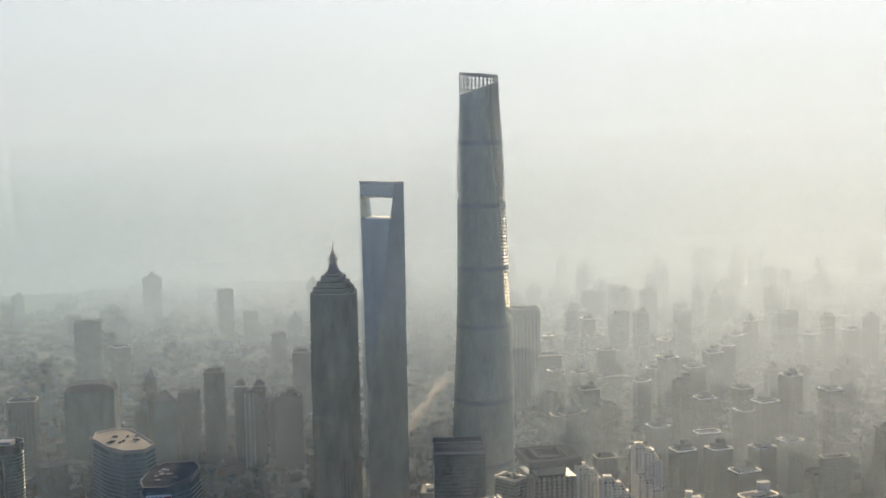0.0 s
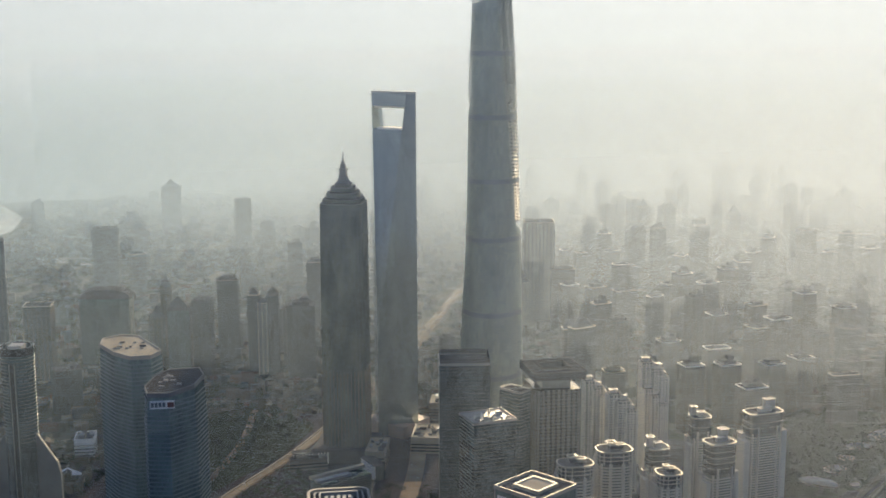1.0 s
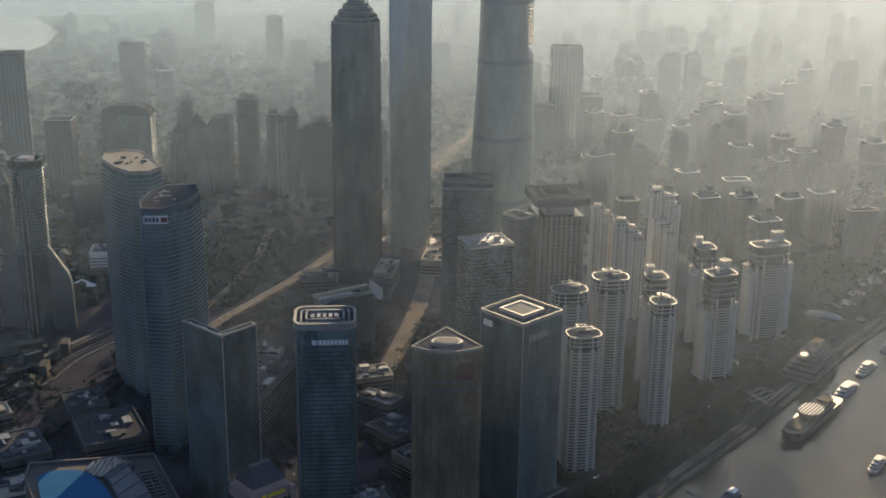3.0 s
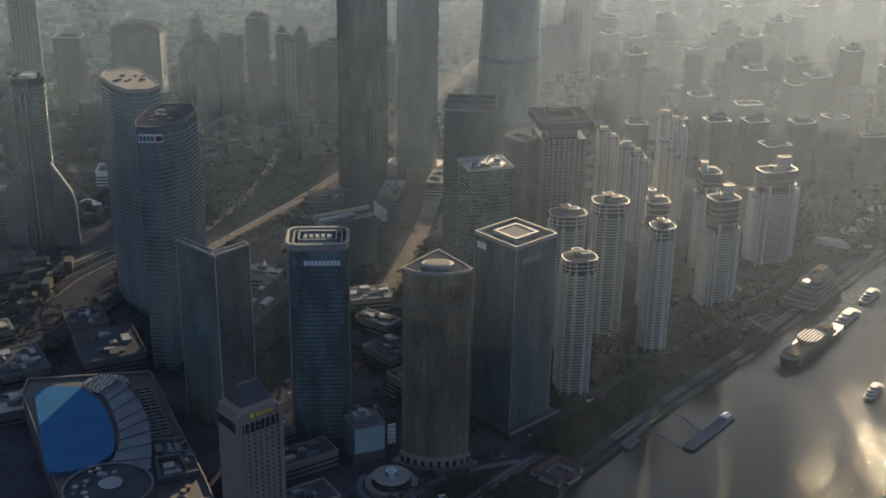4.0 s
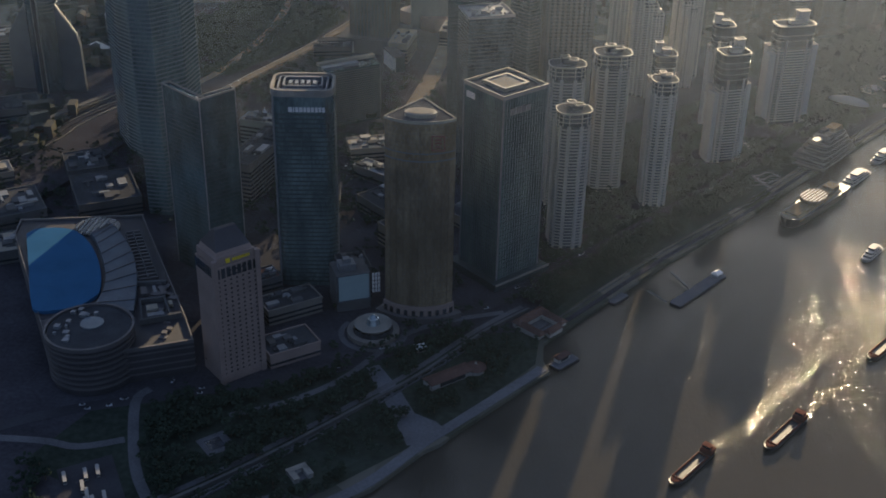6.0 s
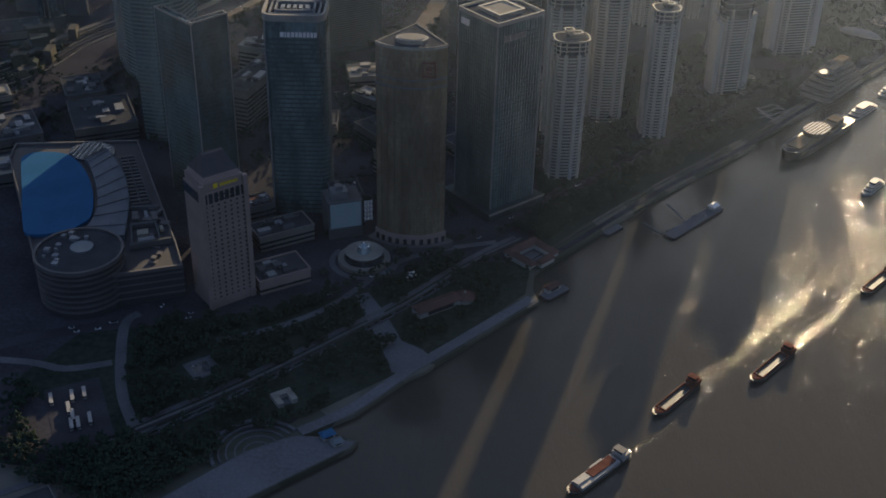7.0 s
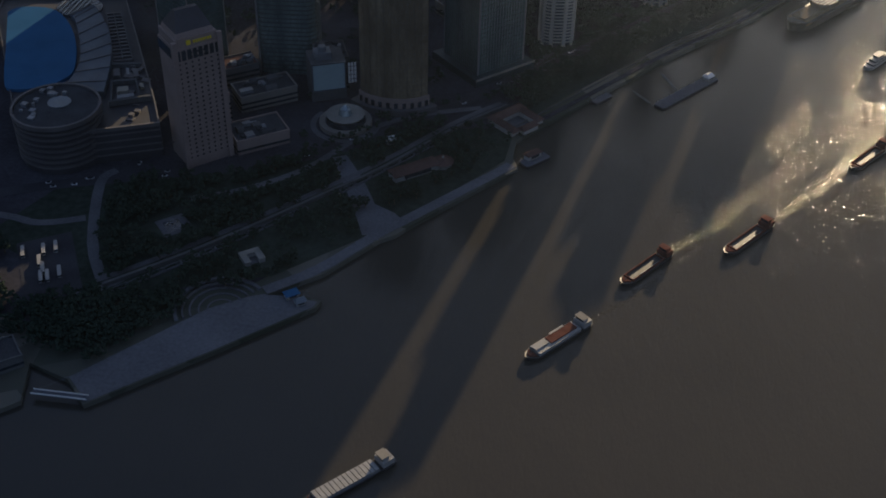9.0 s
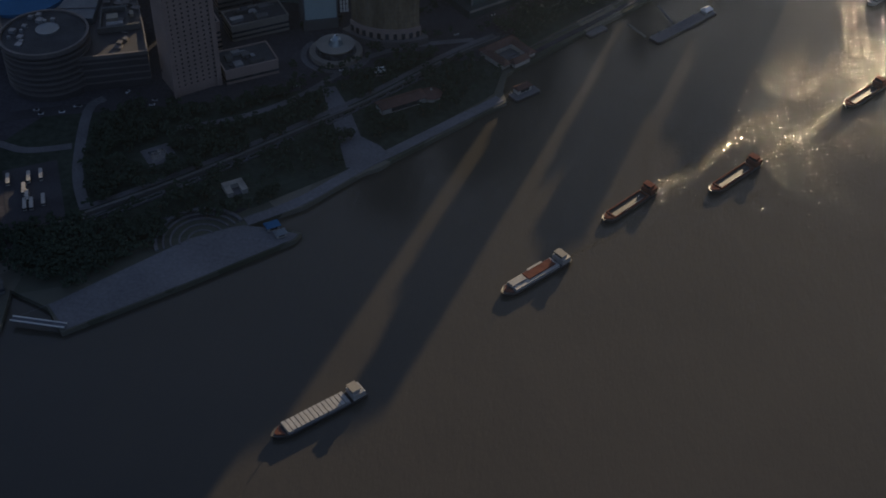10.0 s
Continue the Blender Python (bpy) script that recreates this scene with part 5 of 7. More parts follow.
# -- hotel with a pyramid top --
def hotel(x, y):
    t = thing("hotel", x, y, "pink stone hotel tower with a hipped roof and a yellow sign", "hotel", "", 45)
    w, d = 36, 31
    b = bmesh.new()
    prism(b, rect(w, d), 0, 104)
    wall = part("wall", b, M_PINK, t)
    for k, (ww, z0, z1, wt) in enumerate(((0.94, 104, 111, 0.94), (0.86, 111, 115, 0.8))):
        b = bmesh.new()
        prism(b, scaled(rect(w, d), ww), z0, z1, scaled(rect(w, d), wt))
        part("attic", b, M_PINK, t)
    b = bmesh.new()
    prism(b, scaled(rect(w, d), 0.8), 115, 128, [(-9, -2), (9, -2), (9, 2), (-9, 2)])
    roof = part("roof", b, M_DARK_STONE, t, "dark brown hipped roof")
    for k in (-1, 1):
        b = bmesh.new()
        prism(b, [(k * 0.3 * w + u, v - 0.36 * d) for u, v in rect(2.2, 2.2)], 115, 118, [(k * 6 + u, v - 2) for u, v in rect(1.2, 1.2)])
        part("roof_hip", b, M_PINK, roof)
    b = bmesh.new()
    box(b, -0.75, 0.75, -0.2, 0.0, 0, 1.3)
    win = part("window", b, M_GLASS_FLAT, wall)
    sides = ((0, -d / 2, 0, w), (w / 2, 0, 90, d), (0, d / 2, 180, w), (-w / 2, 0, 270, d))
    count = 0
    for sx, sy, a, length in sides[:2] + sides[3:]:
        n = int(length / 4.6)
        for fl in range(2, 26):
            for i in range(n):
                u = -length / 2 + (i + 0.5) * length / n
                ca, sa = math.cos(radians(a)), math.sin(radians(a))
                m = pose(sx + u * ca, sy + u * sa, fl * 3.9 + 0.8, 0, 0, a)
                if count == 0:
                    win.matrix_basis = m
                else:
                    again(win, m)
                count += 1
                if count >= 290:
                    break
            if count >= 290:
                break
    for s in (-1, 1):
        b = bmesh.new()
        box(b, s * w / 2 - 2, s * w / 2 + 2, -d / 2 - 1.2, -d / 2 + 2, 0, 110)
        part("corner_pier", b, M_PINK, t)
    b = bmesh.new()
    for i in range(8):
        u = -w / 2 + (i + 0.5) * w / 8
        box(b, u - 1.5, u + 1.5, -d / 2 - 0.5, -d / 2 + 0.1, 94, 102)
        box(b, -w / 2 - 0.5, -w / 2 + 0.1, (u / w) * d - 1.3, (u / w) * d + 1.3, 94, 102)
    part("arcade", b, M_GLASS_FLAT, t, kind="stuff")
    return t


hot = hotel(-213.5, 778.5)
sign_bars(hot, -6.5, -15.0, 0, 105.6, (3.4,), 3.6, M_YELLOW_SIGN, "sign_bar")
sign_bars(hot, 4.6, -15.0, 0, 106.2, (1.5, 1.2, 1.2, 1.2, 1.4, 0.5, 1.4, 1.2), 2.2, M_YELLOW_SIGN, "sign_bar", 0.7)


# -- shopping mall with a blue oval roof and a drum --
def mall(x, y):
    t = thing("shopping_mall", x, y, "large low mall with a blue membrane roof and a round drum", "shopping mall")
    base = local([(-461, 940), (-455, 914), (-356, 752), (-325, 738), (-292, 744), (-242, 768), (-257, 797), (-354, 967)], x, y)
    b = bmesh.new()
    prism(b, base, 0, 29)
    part("body", b, M_DARK_STONE, t)
    b = bmesh.new()
    for z in (6, 12, 18, 24):
        prism(b, scaled(base, 1.006), z, z + 1.2)
    part("ledge_relief", b, M_MALL_TRIM, t, kind="stuff")
    b = bmesh.new()
    ring_wall(b, scaled(base, 1.006), scaled(base, 0.988), 28, 31)
    part("parapet", b, M_MALL_TRIM, t)
    blue = local(smooth_line([(-443, 912), (-436, 924), (-407, 927), (-381, 905), (-357, 868), (-341, 828), (-343, 812), (-352, 798), (-378, 788), (-392, 806), (-414, 852), (-443, 912)], 4)[:-1], x, y)
    b = bmesh.new()
    prism(b, blue, 29, 32)
    part("blue_roof", b, M_BLUE_ROOF, t, "bright blue roof membrane")
    arc_o = smooth_line([(-374, 938), (-366, 932), (-336, 891), (-315, 845), (-300, 796)], 5)
    arc_i = smooth_line([(-384, 916), (-375, 906), (-351, 864), (-337, 828), (-334, 790)], 5)
    for (p, q), (r, s) in zip(zip(arc_o, arc_o[1:]), zip(arc_i, arc_i[1:])):
        b = bmesh.new()
        prism(b, local([r, p, q, s], x, y)[::-1], 29, 35)
        part("crescent_roof_panel", b, M_CRESCENT, t, "ribbed blue-grey roof panel")
    b = bmesh.new()
    for i in range(9):
        u = i * 4.4
        half = 17 * math.sqrt(max(0.05, 1 - ((u - 17.6) / 20) ** 2))
        if i < 6:
            prism(b, local([(-404 + u, 938 - half), (-402.4 + u, 938 - half), (-402.4 + u, 938 + half), (-404 + u, 938 + half)], x, y), 31.0, 31.6)
    part("skylight_ribs", b, M_STEEL, t, kind="stuff")
    b = bmesh.new()
    prism(b, local([(-386 + px, 938 + py) for px, py in oval(42, 36, 24)], x, y), 29, 31)
    part("skylight", b, M_GLASS_FLAT, t, "dark oval skylight")
    # ribs over the crescent, plant grids and a fenced yard on the flat roof beside it
    for (p, q), (r, s_) in list(zip(zip(arc_o, arc_o[1:]), zip(arc_i, arc_i[1:])))[::2]:
        b = bmesh.new()
        ux, uy = q[0] - p[0], q[1] - p[1]
        k = 0.5 / math.hypot(ux, uy)
        prism(b, local([r, p, (p[0] + ux * k, p[1] + uy * k), (r[0] + ux * k, r[1] + uy * k)], x, y)[::-1], 35, 35.7)
        part("roof_rib", b, M_MALL_TRIM, t)

    def grid_point(c, f, g):
        (x0, y0), (x1, y1), (x2, y2), (x3, y3) = c
        return (x0 + (x1 - x0) * g) * (1 - f) + (x3 + (x2 - x3) * g) * f, (y0 + (y1 - y0) * g) * (1 - f) + (y3 + (y2 - y3) * g) * f

    field = local([(-357, 930), (-345, 936), (-301, 858), (-316, 850)], x, y)
    for i in range(15):
        f = i / 14
        b = bmesh.new()
        prism(b, [grid_point(field, f - 0.012, 0.05), grid_point(field, f - 0.012, 0.95), grid_point(field, f + 0.012, 0.95), grid_point(field, f + 0.012, 0.05)][::-1], 29, 31.6)
        part("cooling_unit", b, M_MALL_TRIM, t)
    for g in (0.02, 0.5, 0.98):
        b = bmesh.new()
        prism(b, [grid_point(field, 0, g - 0.03), grid_point(field, 0, g + 0.03), grid_point(field, 1, g + 0.03), grid_point(field, 1, g - 0.03)][::-1], 29, 32.4)
        part("plant_screen", b, M_CONC, t)
    yard = local([(-316, 846), (-293, 852), (-261, 799), (-290, 782)], x, y)
    for f0, f1, g0, g1, top, m in ((0.02, 0.06, 0, 1, 33, M_CONC), (0.94, 0.98, 0, 1, 34, M_CONC), (0.45, 0.94, 0.03, 0.08, 33, M_CONC), (0.45, 0.94, 0.72, 0.77, 33.5, M_CONC), (0.45, 0.49, 0.08, 0.72, 33, M_CONC),
                                   (0.6, 0.72, 0.2, 0.5, 32, M_ROOF_LIGHT), (0.78, 0.86, 0.2, 0.62, 31.4, M_PLANT), (0.15, 0.34, 0.1, 0.3, 32.5, M_MALL_TRIM), (0.12, 0.3, 0.5, 0.6, 31.5, M_PLANT), (0.2, 0.38, 0.7, 0.88, 32, M_MALL_TRIM), (0.55, 0.66, 0.82, 0.92, 31.6, M_ROOF_LIGHT)):
        b = bmesh.new()
        prism(b, [grid_point(yard, f0, g0), grid_point(yard, f0, g1), grid_point(yard, f1, g1), grid_point(yard, f1, g0)][::-1], 29, top)
        part("roof_plant", b, m, t)
    # drum with balcony rings and a disc on top
    dx, dy = local([(-320, 755)], x, y)[0]
    b = bmesh.new()
    circle = [(dx + 33 * math.cos(2 * math.pi * i / 36), dy + 33 * math.sin(2 * math.pi * i / 36)) for i in range(36)]

    def disc(r):
        return [(dx + (px - dx) * r / 33, dy + (py - dy) * r / 33) for px, py in circle]

    prism(b, disc(32), 0, 42)
    drum = part("drum", b, M_DARK_STONE, t)
    for z in (6, 11, 16, 21, 26, 31, 36):
        b = bmesh.new()
        ring_wall(b, disc(34), disc(31.5), z, z + 1.6)
        part("drum_ring", b, M_MALL_TRIM, drum)
    b = bmesh.new()
    ring_wall(b, disc(34.5), disc(32.5), 40.5, 44)
    part("drum_parapet", b, M_MALL_TRIM, drum)
    b = bmesh.new()
    prism(b, disc(31.5), 41.8, 42.4)
    part("drum_roof", b, M_ROOF, drum)
    b = bmesh.new()
    prism(b, [(px, py + 6) for px, py in disc(9)], 42.4, 43.4)
    part("roof_disc", b, M_SILVER_ROOF, drum, "pale round roof disc")
    rng = random.Random(5)
    for i in range(12):
        b = bmesh.new()
        a, r = rng.uniform(1.6, 4.4), rng.uniform(16, 27)
        px, py, w = dx + r * math.cos(a), dy + r * math.sin(a), rng.uniform(1, 2.6)
        box(b, px - w, px + w, py - w, py + w, 42.4, 42.4 + rng.uniform(1.2, 3))
        part("roof_plant", b, M_PLANT, t)
    for i in range(18):
        b = bmesh.new()
        f, g_ = rng.random(), rng.random()
        wx, wy = -302 + 36 * f + 8 * g_, 838 - 62 * f + 26 * g_ - 8
        px, py = local([(wx, wy)], x, y)[0]
        w, d = rng.uniform(1, 4), rng.uniform(1, 3)
        box(b, px - w, px + w, py - d, py + d, 29, 29 + rng.uniform(1, 3))
        part("roof_plant", b, M_MALL_TRIM, t)
    return t


mall(-360, 845)


# ---- the city behind ----
named = [
    # x, y, w, d, h, turn, wall, band, crown
    (-895, 2010, 46, 40, 228, 20, M_GLASS_BLUE, M_STEEL_DARK, "flat"), (-712, 2060, 86, 40, 118, 4, M_GLASS_DARK, M_BAND_DARK, "arch"),
    (-795, 1950, 44, 34, 128, 8, M_GLASS_CITY, M_CITY_WARM, "flat"), (-558, 1950, 36, 36, 122, 10, M_GLASS_DARK, M_CITY, "pyramid"), (-525, 1985, 30, 34, 130, 0, M_GLASS_CITY, M_PALE, "flat"),
    (-485, 2010, 34, 32, 160, 6, M_GLASS_CITY, M_CITY, "box"), (-436, 1980, 19, 28, 140, 4, M_GLASS_CITY, M_CITY, "cap"), (-404, 1980, 19, 28, 140, 4, M_GLASS_CITY, M_CITY, "cap"), (-420, 1972, 15, 24, 130, 4, M_GLASS_CITY, M_RIM, "flat"),
    (-353, 1960, 46, 36, 126, 6, M_GLASS_CITY, M_CITY, "step"), (-372, 2345, 36, 36, 130, 4, M_GLASS_CITY, M_CITY, "box"), (-625, 2140, 20, 20, 124, 10, M_GLASS_CITY, M_CITY_WARM, "point"),
    (-887, 2660, 56, 40, 148, 10, M_GLASS_CITY, M_PALE, "flat"), (-967, 3630, 56, 46, 128, 10, M_GLASS_CITY, M_PALE, "point"), (-640, 1850, 30, 30, 84, 20, M_GLASS_CITY, M_CITY_WARM, "step"),
    (-690, 1760, 40, 30, 70, 30, M_GLASS_CITY, M_CITY, "flat"), (-830, 1780, 34, 34, 96, 10, M_GLASS_CITY, M_CITY, "step"), (-860, 1640, 30, 44, 88, 12, M_GLASS_CITY, M_CITY_WARM, "flat"), (-760, 1620, 24, 24, 104, 12, M_GLASS_CITY, M_CITY, "point"),
    (72, 2340, 58, 46, 210, 3, M_GLASS_TWIST, M_PALE, "flat"), (118, 2330, 46, 40, 118, 4, M_GLASS_CITY, M_CITY, "flat"), (20, 2300, 60, 40, 100, 4, M_GLASS_TWIST, M_PALE, "flat"), (242, 2970, 40, 36, 120, 8, M_GLASS_CITY, M_PALE, "flat"),
    (246, 2705, 42, 36, 118, 8, M_GLASS_CITY, M_CITY, "step"), (310, 2700, 42, 36, 118, 8, M_GLASS_CITY, M_CITY, "step"), (347, 2860, 46, 36, 104, 8, M_GLASS_CITY, M_PALE, "flat"), (385, 2800, 50, 36, 116, 8, M_GLASS_CITY, M_CITY, "step"),
    (453, 2665, 44, 40, 108, 8, M_GLASS_CITY, M_CITY, "dome"), (512, 2490, 44, 40, 112, 8, M_GLASS_CITY, M_CITY, "dome"), (351, 2295, 54, 30, 112, 30, M_GLASS_CITY, M_CITY_WARM, "step"), (372, 2160, 54, 30, 108, 30, M_GLASS_CITY, M_CITY_WARM, "box"),
    (439, 2295, 50, 32, 116, 20, M_GLASS_CITY, M_CITY_WARM, "step"), (847, 4150, 70, 60, 120, 10, M_GLASS_CITY, M_PALE, "flat"), (977, 4240, 70, 60, 124, 10, M_GLASS_CITY, M_PALE, "flat"),
    (251, 1672, 52, 30, 98, 20, M_GLASS_CITY, M_CITY_WARM, "step"), (307, 1690, 52, 30, 100, 20, M_GLASS_CITY, M_CITY_WARM, "step"), (316, 1576, 60, 30, 92, 20, M_GLASS_CITY, M_CITY_WARM, "step"), (447, 1950, 60, 34, 100, 25, M_GLASS_CITY, M_CITY_WARM, "box"),
    (563, 1940, 44, 36, 100, 25, M_GLASS_CITY, M_CITY, "flat"), (405, 1925, 40, 34, 100, 25, M_GLASS_CITY, M_CITY_WARM, "box"), (497, 1895, 50, 32, 96, 25, M_GLASS_CITY, M_CITY_WARM, "box"), (337, 2080, 50, 32, 100, 20, M_GLASS_CITY, M_CITY_WARM, "step"),
    (348, 1960, 50, 30, 100, 20, M_GLASS_CITY, M_CITY_WARM, "box"), (246, 1836, 50, 30, 100, 20, M_GLASS_CITY, M_CITY_WARM, "step"), (176, 1925, 50, 30, 98, 20, M_GLASS_CITY, M_CITY_WARM, "box"), (196, 1700, 44, 30, 100, 20, M_GLASS_CITY, M_CITY_WARM, "step"),
    (380, 1720, 52, 30, 84, 25, M_GLASS_CITY, M_CITY_WARM, "box"), (440, 1780, 52, 30, 88, 25, M_GLASS_CITY, M_CITY_WARM, "box"), (600, 2080, 50, 34, 104, 25, M_GLASS_CITY, M_CITY_WARM, "box"), (540, 2120, 50, 34, 100, 25, M_GLASS_CITY, M_CITY_WARM, "step"),
    (660, 2200, 50, 34, 104, 25, M_GLASS_CITY, M_CITY_WARM, "step"), (450, 2110, 50, 30, 96, 25, M_GLASS_CITY, M_CITY_WARM, "box"),
]
rng = random.Random(5)
for i, (x, y, w, d, h, turn, wall, band, crown) in enumerate(named):
    if x > 150:
        w, d, h = w * 0.6, d * 0.85, h * rng.uniform(0.9, 1.15)
    banded_tower("city_tower", x, y, w, d, h, turn, "hazy mid-rise tower of banded storeys with a " + {"flat": "flat roof", "box": "boxed roof plant", "step": "stepped top", "dome": "rounded cap", "point": "pointed cap", "arch": "arched top", "pyramid": "pyramid top", "cap": "small domed cap"}[crown],
                 "city towers", wall, band, 3.6, 0.4, 1.3, 7.0, crown=crown, seed=i, pieces=y < 2000)

rng = random.Random(11)
taken = [(x, y, max(w, d)) for x, y, w, d, *_ in named]
taken += [(-45, 1505, 130), (-178, 1676, 130), (-246, 1566, 130), (-430, 1195, 110), (-356, 1066, 110), (-600, 1340, 120)]


def near_line(x, y, line, gap):
    return any((x - p[0]) ** 2 + (y - p[1]) ** 2 < gap * gap for p in line)


made = 0
while made < 130:
    y = rng.uniform(1650, 4300)
    x = rng.uniform(-0.40, 0.36) * y + rng.uniform(-120, 60)
    w, d = rng.uniform(20, 44), rng.uniform(14, 26)
    if x > 560 + (y - 1580) * 1.1 - 60 or near_line(x, y, AVENUE, 60) or any(abs(x - a) < (w + r) * 0.62 and abs(y - b) < (w + r) * 0.8 for a, b, r in taken):
        continue
    if -560 < x < -250 and y < 1800 or -250 < x < 60 and y < 2600 and rng.random() < 0.85 or -1500 < x < 0 and y > 2300 and rng.random() < 0.6:
        continue
    if x < -1350 and y > 3150 or x < 60 and rng.random() < 0.6:
        continue
    h = rng.choice((46, 66, 84, 98, 108, 118)) * rng.uniform(0.8, 1.15)
    taken.append((x, y, max(w, d)))
    crown = rng.choice(("flat", "box", "box", "step", "flat", "point"))
    band = rng.choice((M_PALE, M_CITY_WARM, M_CITY, M_CITY_WARM, M_PALE))
    banded_tower("city_tower", x, y, w, d, h, rng.choice((10, 22, 34, 47)) + rng.uniform(-4, 4), "pale distant apartment or office tower with banded storeys", "distant city towers", M_GLASS_CITY, band, 3.6 if y < 2600 else 7.2, 0.4, 1.3 if y < 2600 else 2.6, rng.choice((5.5, 7.0, 9.0)), crown=crown, seed=made, pieces=False)
    made += 1

# low-rise carpet of houses and sheds
bm = bmesh.new()
k = 0
while k < 5200:
    y = 1150 + 3300 * rng.random() ** 1.15
    x = rng.uniform(-0.46, 0.42) * y - 40
    if x > 276 + (y - 1198) * 0.74 - 50 or near_line(x, y, AVENUE, 36) or any(abs(x - a) < r * 0.55 and abs(y - b) < r * 0.55 for a, b, r in taken):
        continue
    if y < 1720 and (-540 < x < -260 or x > -260):
        continue
    if x < -1380 and y > 3150 or 940 < x < 1100 and 3770 < y < 4600:
        continue
    w, d, h = rng.uniform(8, 26), rng.uniform(6, 12), rng.choice((5, 6, 8, 9, 12, 15, 20))
    a = radians(rng.choice((12, 12, 30, 47, 102)) + rng.uniform(-3, 3))
    c, s = math.cos(a), math.sin(a)
    R4 = [(x + c * u - s * v, y + s * u + c * v) for u, v in ((-w / 2, -d / 2), (w / 2, -d / 2), (w / 2, d / 2), (-w / 2, d / 2))]
    if rng.random() < 0.5:
        ridge = [(x + c * u, y + s * u) for u in (-w / 2, w / 2, w / 2, -w / 2)]
        prism(bm, R4, 0, h, bottom=False)
        prism(bm, R4, h, h + d * 0.28, ridge, bottom=False)
    else:
        prism(bm, R4, 0, h, bottom=False)
    k += 1
M_LOW = mat("mixed_low_roofs", (0.26, 0.24, 0.21), 0.8, 0, 0.4)
t_ = M_LOW.node_tree
g_ = t_.nodes.new("ShaderNodeNewGeometry")
r_ = t_.nodes.new("ShaderNodeValToRGB")
r_.color_ramp.interpolation = "CONSTANT"
r_.color_ramp.elements[0].color = (0.085, 0.085, 0.072, 1)
r_.color_ramp.elements[1].position, r_.color_ramp.elements[1].color = 0.85, (0.098, 0.07, 0.056, 1)
for pos, c in ((0.2, (0.06, 0.064, 0.052, 1)), (0.4, (0.1, 0.096, 0.082, 1)), (0.55, (0.068, 0.07, 0.058, 1)), (0.7, (0.115, 0.108, 0.092, 1)), (0.93, (0.06, 0.072, 0.078, 1))):
    r_.color_ramp.elements.new(pos).color = c
t_.links.new(g_.outputs["Random Per Island"], r_.inputs[0])
t_.links.new(r_.outputs[0], t_.nodes["Principled BSDF"].inputs["Base Color"])
tagged(mesh_object("low_rise_houses", bm, M_LOW), kind="stuff", category="houses", label="crowded low houses and sheds with mixed roofs")


# ---- lesser buildings between the towers ----
def low_block(x, y, w, d, h, turn, wall, roof, label, name="low_building", seed=0, storey=4.5, plant=13):
    rng = random.Random(seed)
    t = thing(name, x, y, label, "building", "podium blocks", turn)
    b = bmesh.new()
    prism(b, rect(w, d), 0, h)
    part("wall", b, wall, t)
    for i in range(1, max(2, int(h / storey))):
        b = bmesh.new()
        prism(b, rect(w + 0.5, d + 0.5), i * storey - 1.9, i * storey)
        part("window_band", b, M_GLASS_FLAT, t)
    b = bmesh.new()
    ring_wall(b, rect(w + 0.9, d + 0.9), rect(w - 1.4, d - 1.4), h - 0.5, h + 1.3)
    part("parapet", b, wall, t)
    b = bmesh.new()
    prism(b, rect(w - 1.5, d - 1.5), h - 0.2, h + 0.3)
    deck = part("roof", b, roof, t)
    for i in range(plant):
        b = bmesh.new()
        a, c = rng.uniform(0.8, w * 0.1 + 1), rng.uniform(0.8, d * 0.1 + 1)
        px, py = rng.uniform(-0.38, 0.38) * w, rng.uniform(-0.38, 0.38) * d
        box(b, px - a, px + a, py - c, py + c, h, h + rng.uniform(1.2, 4))
        part("roof_plant", b, rng.choice((M_PLANT, M_CONC, M_ROOF)), deck)
    return t


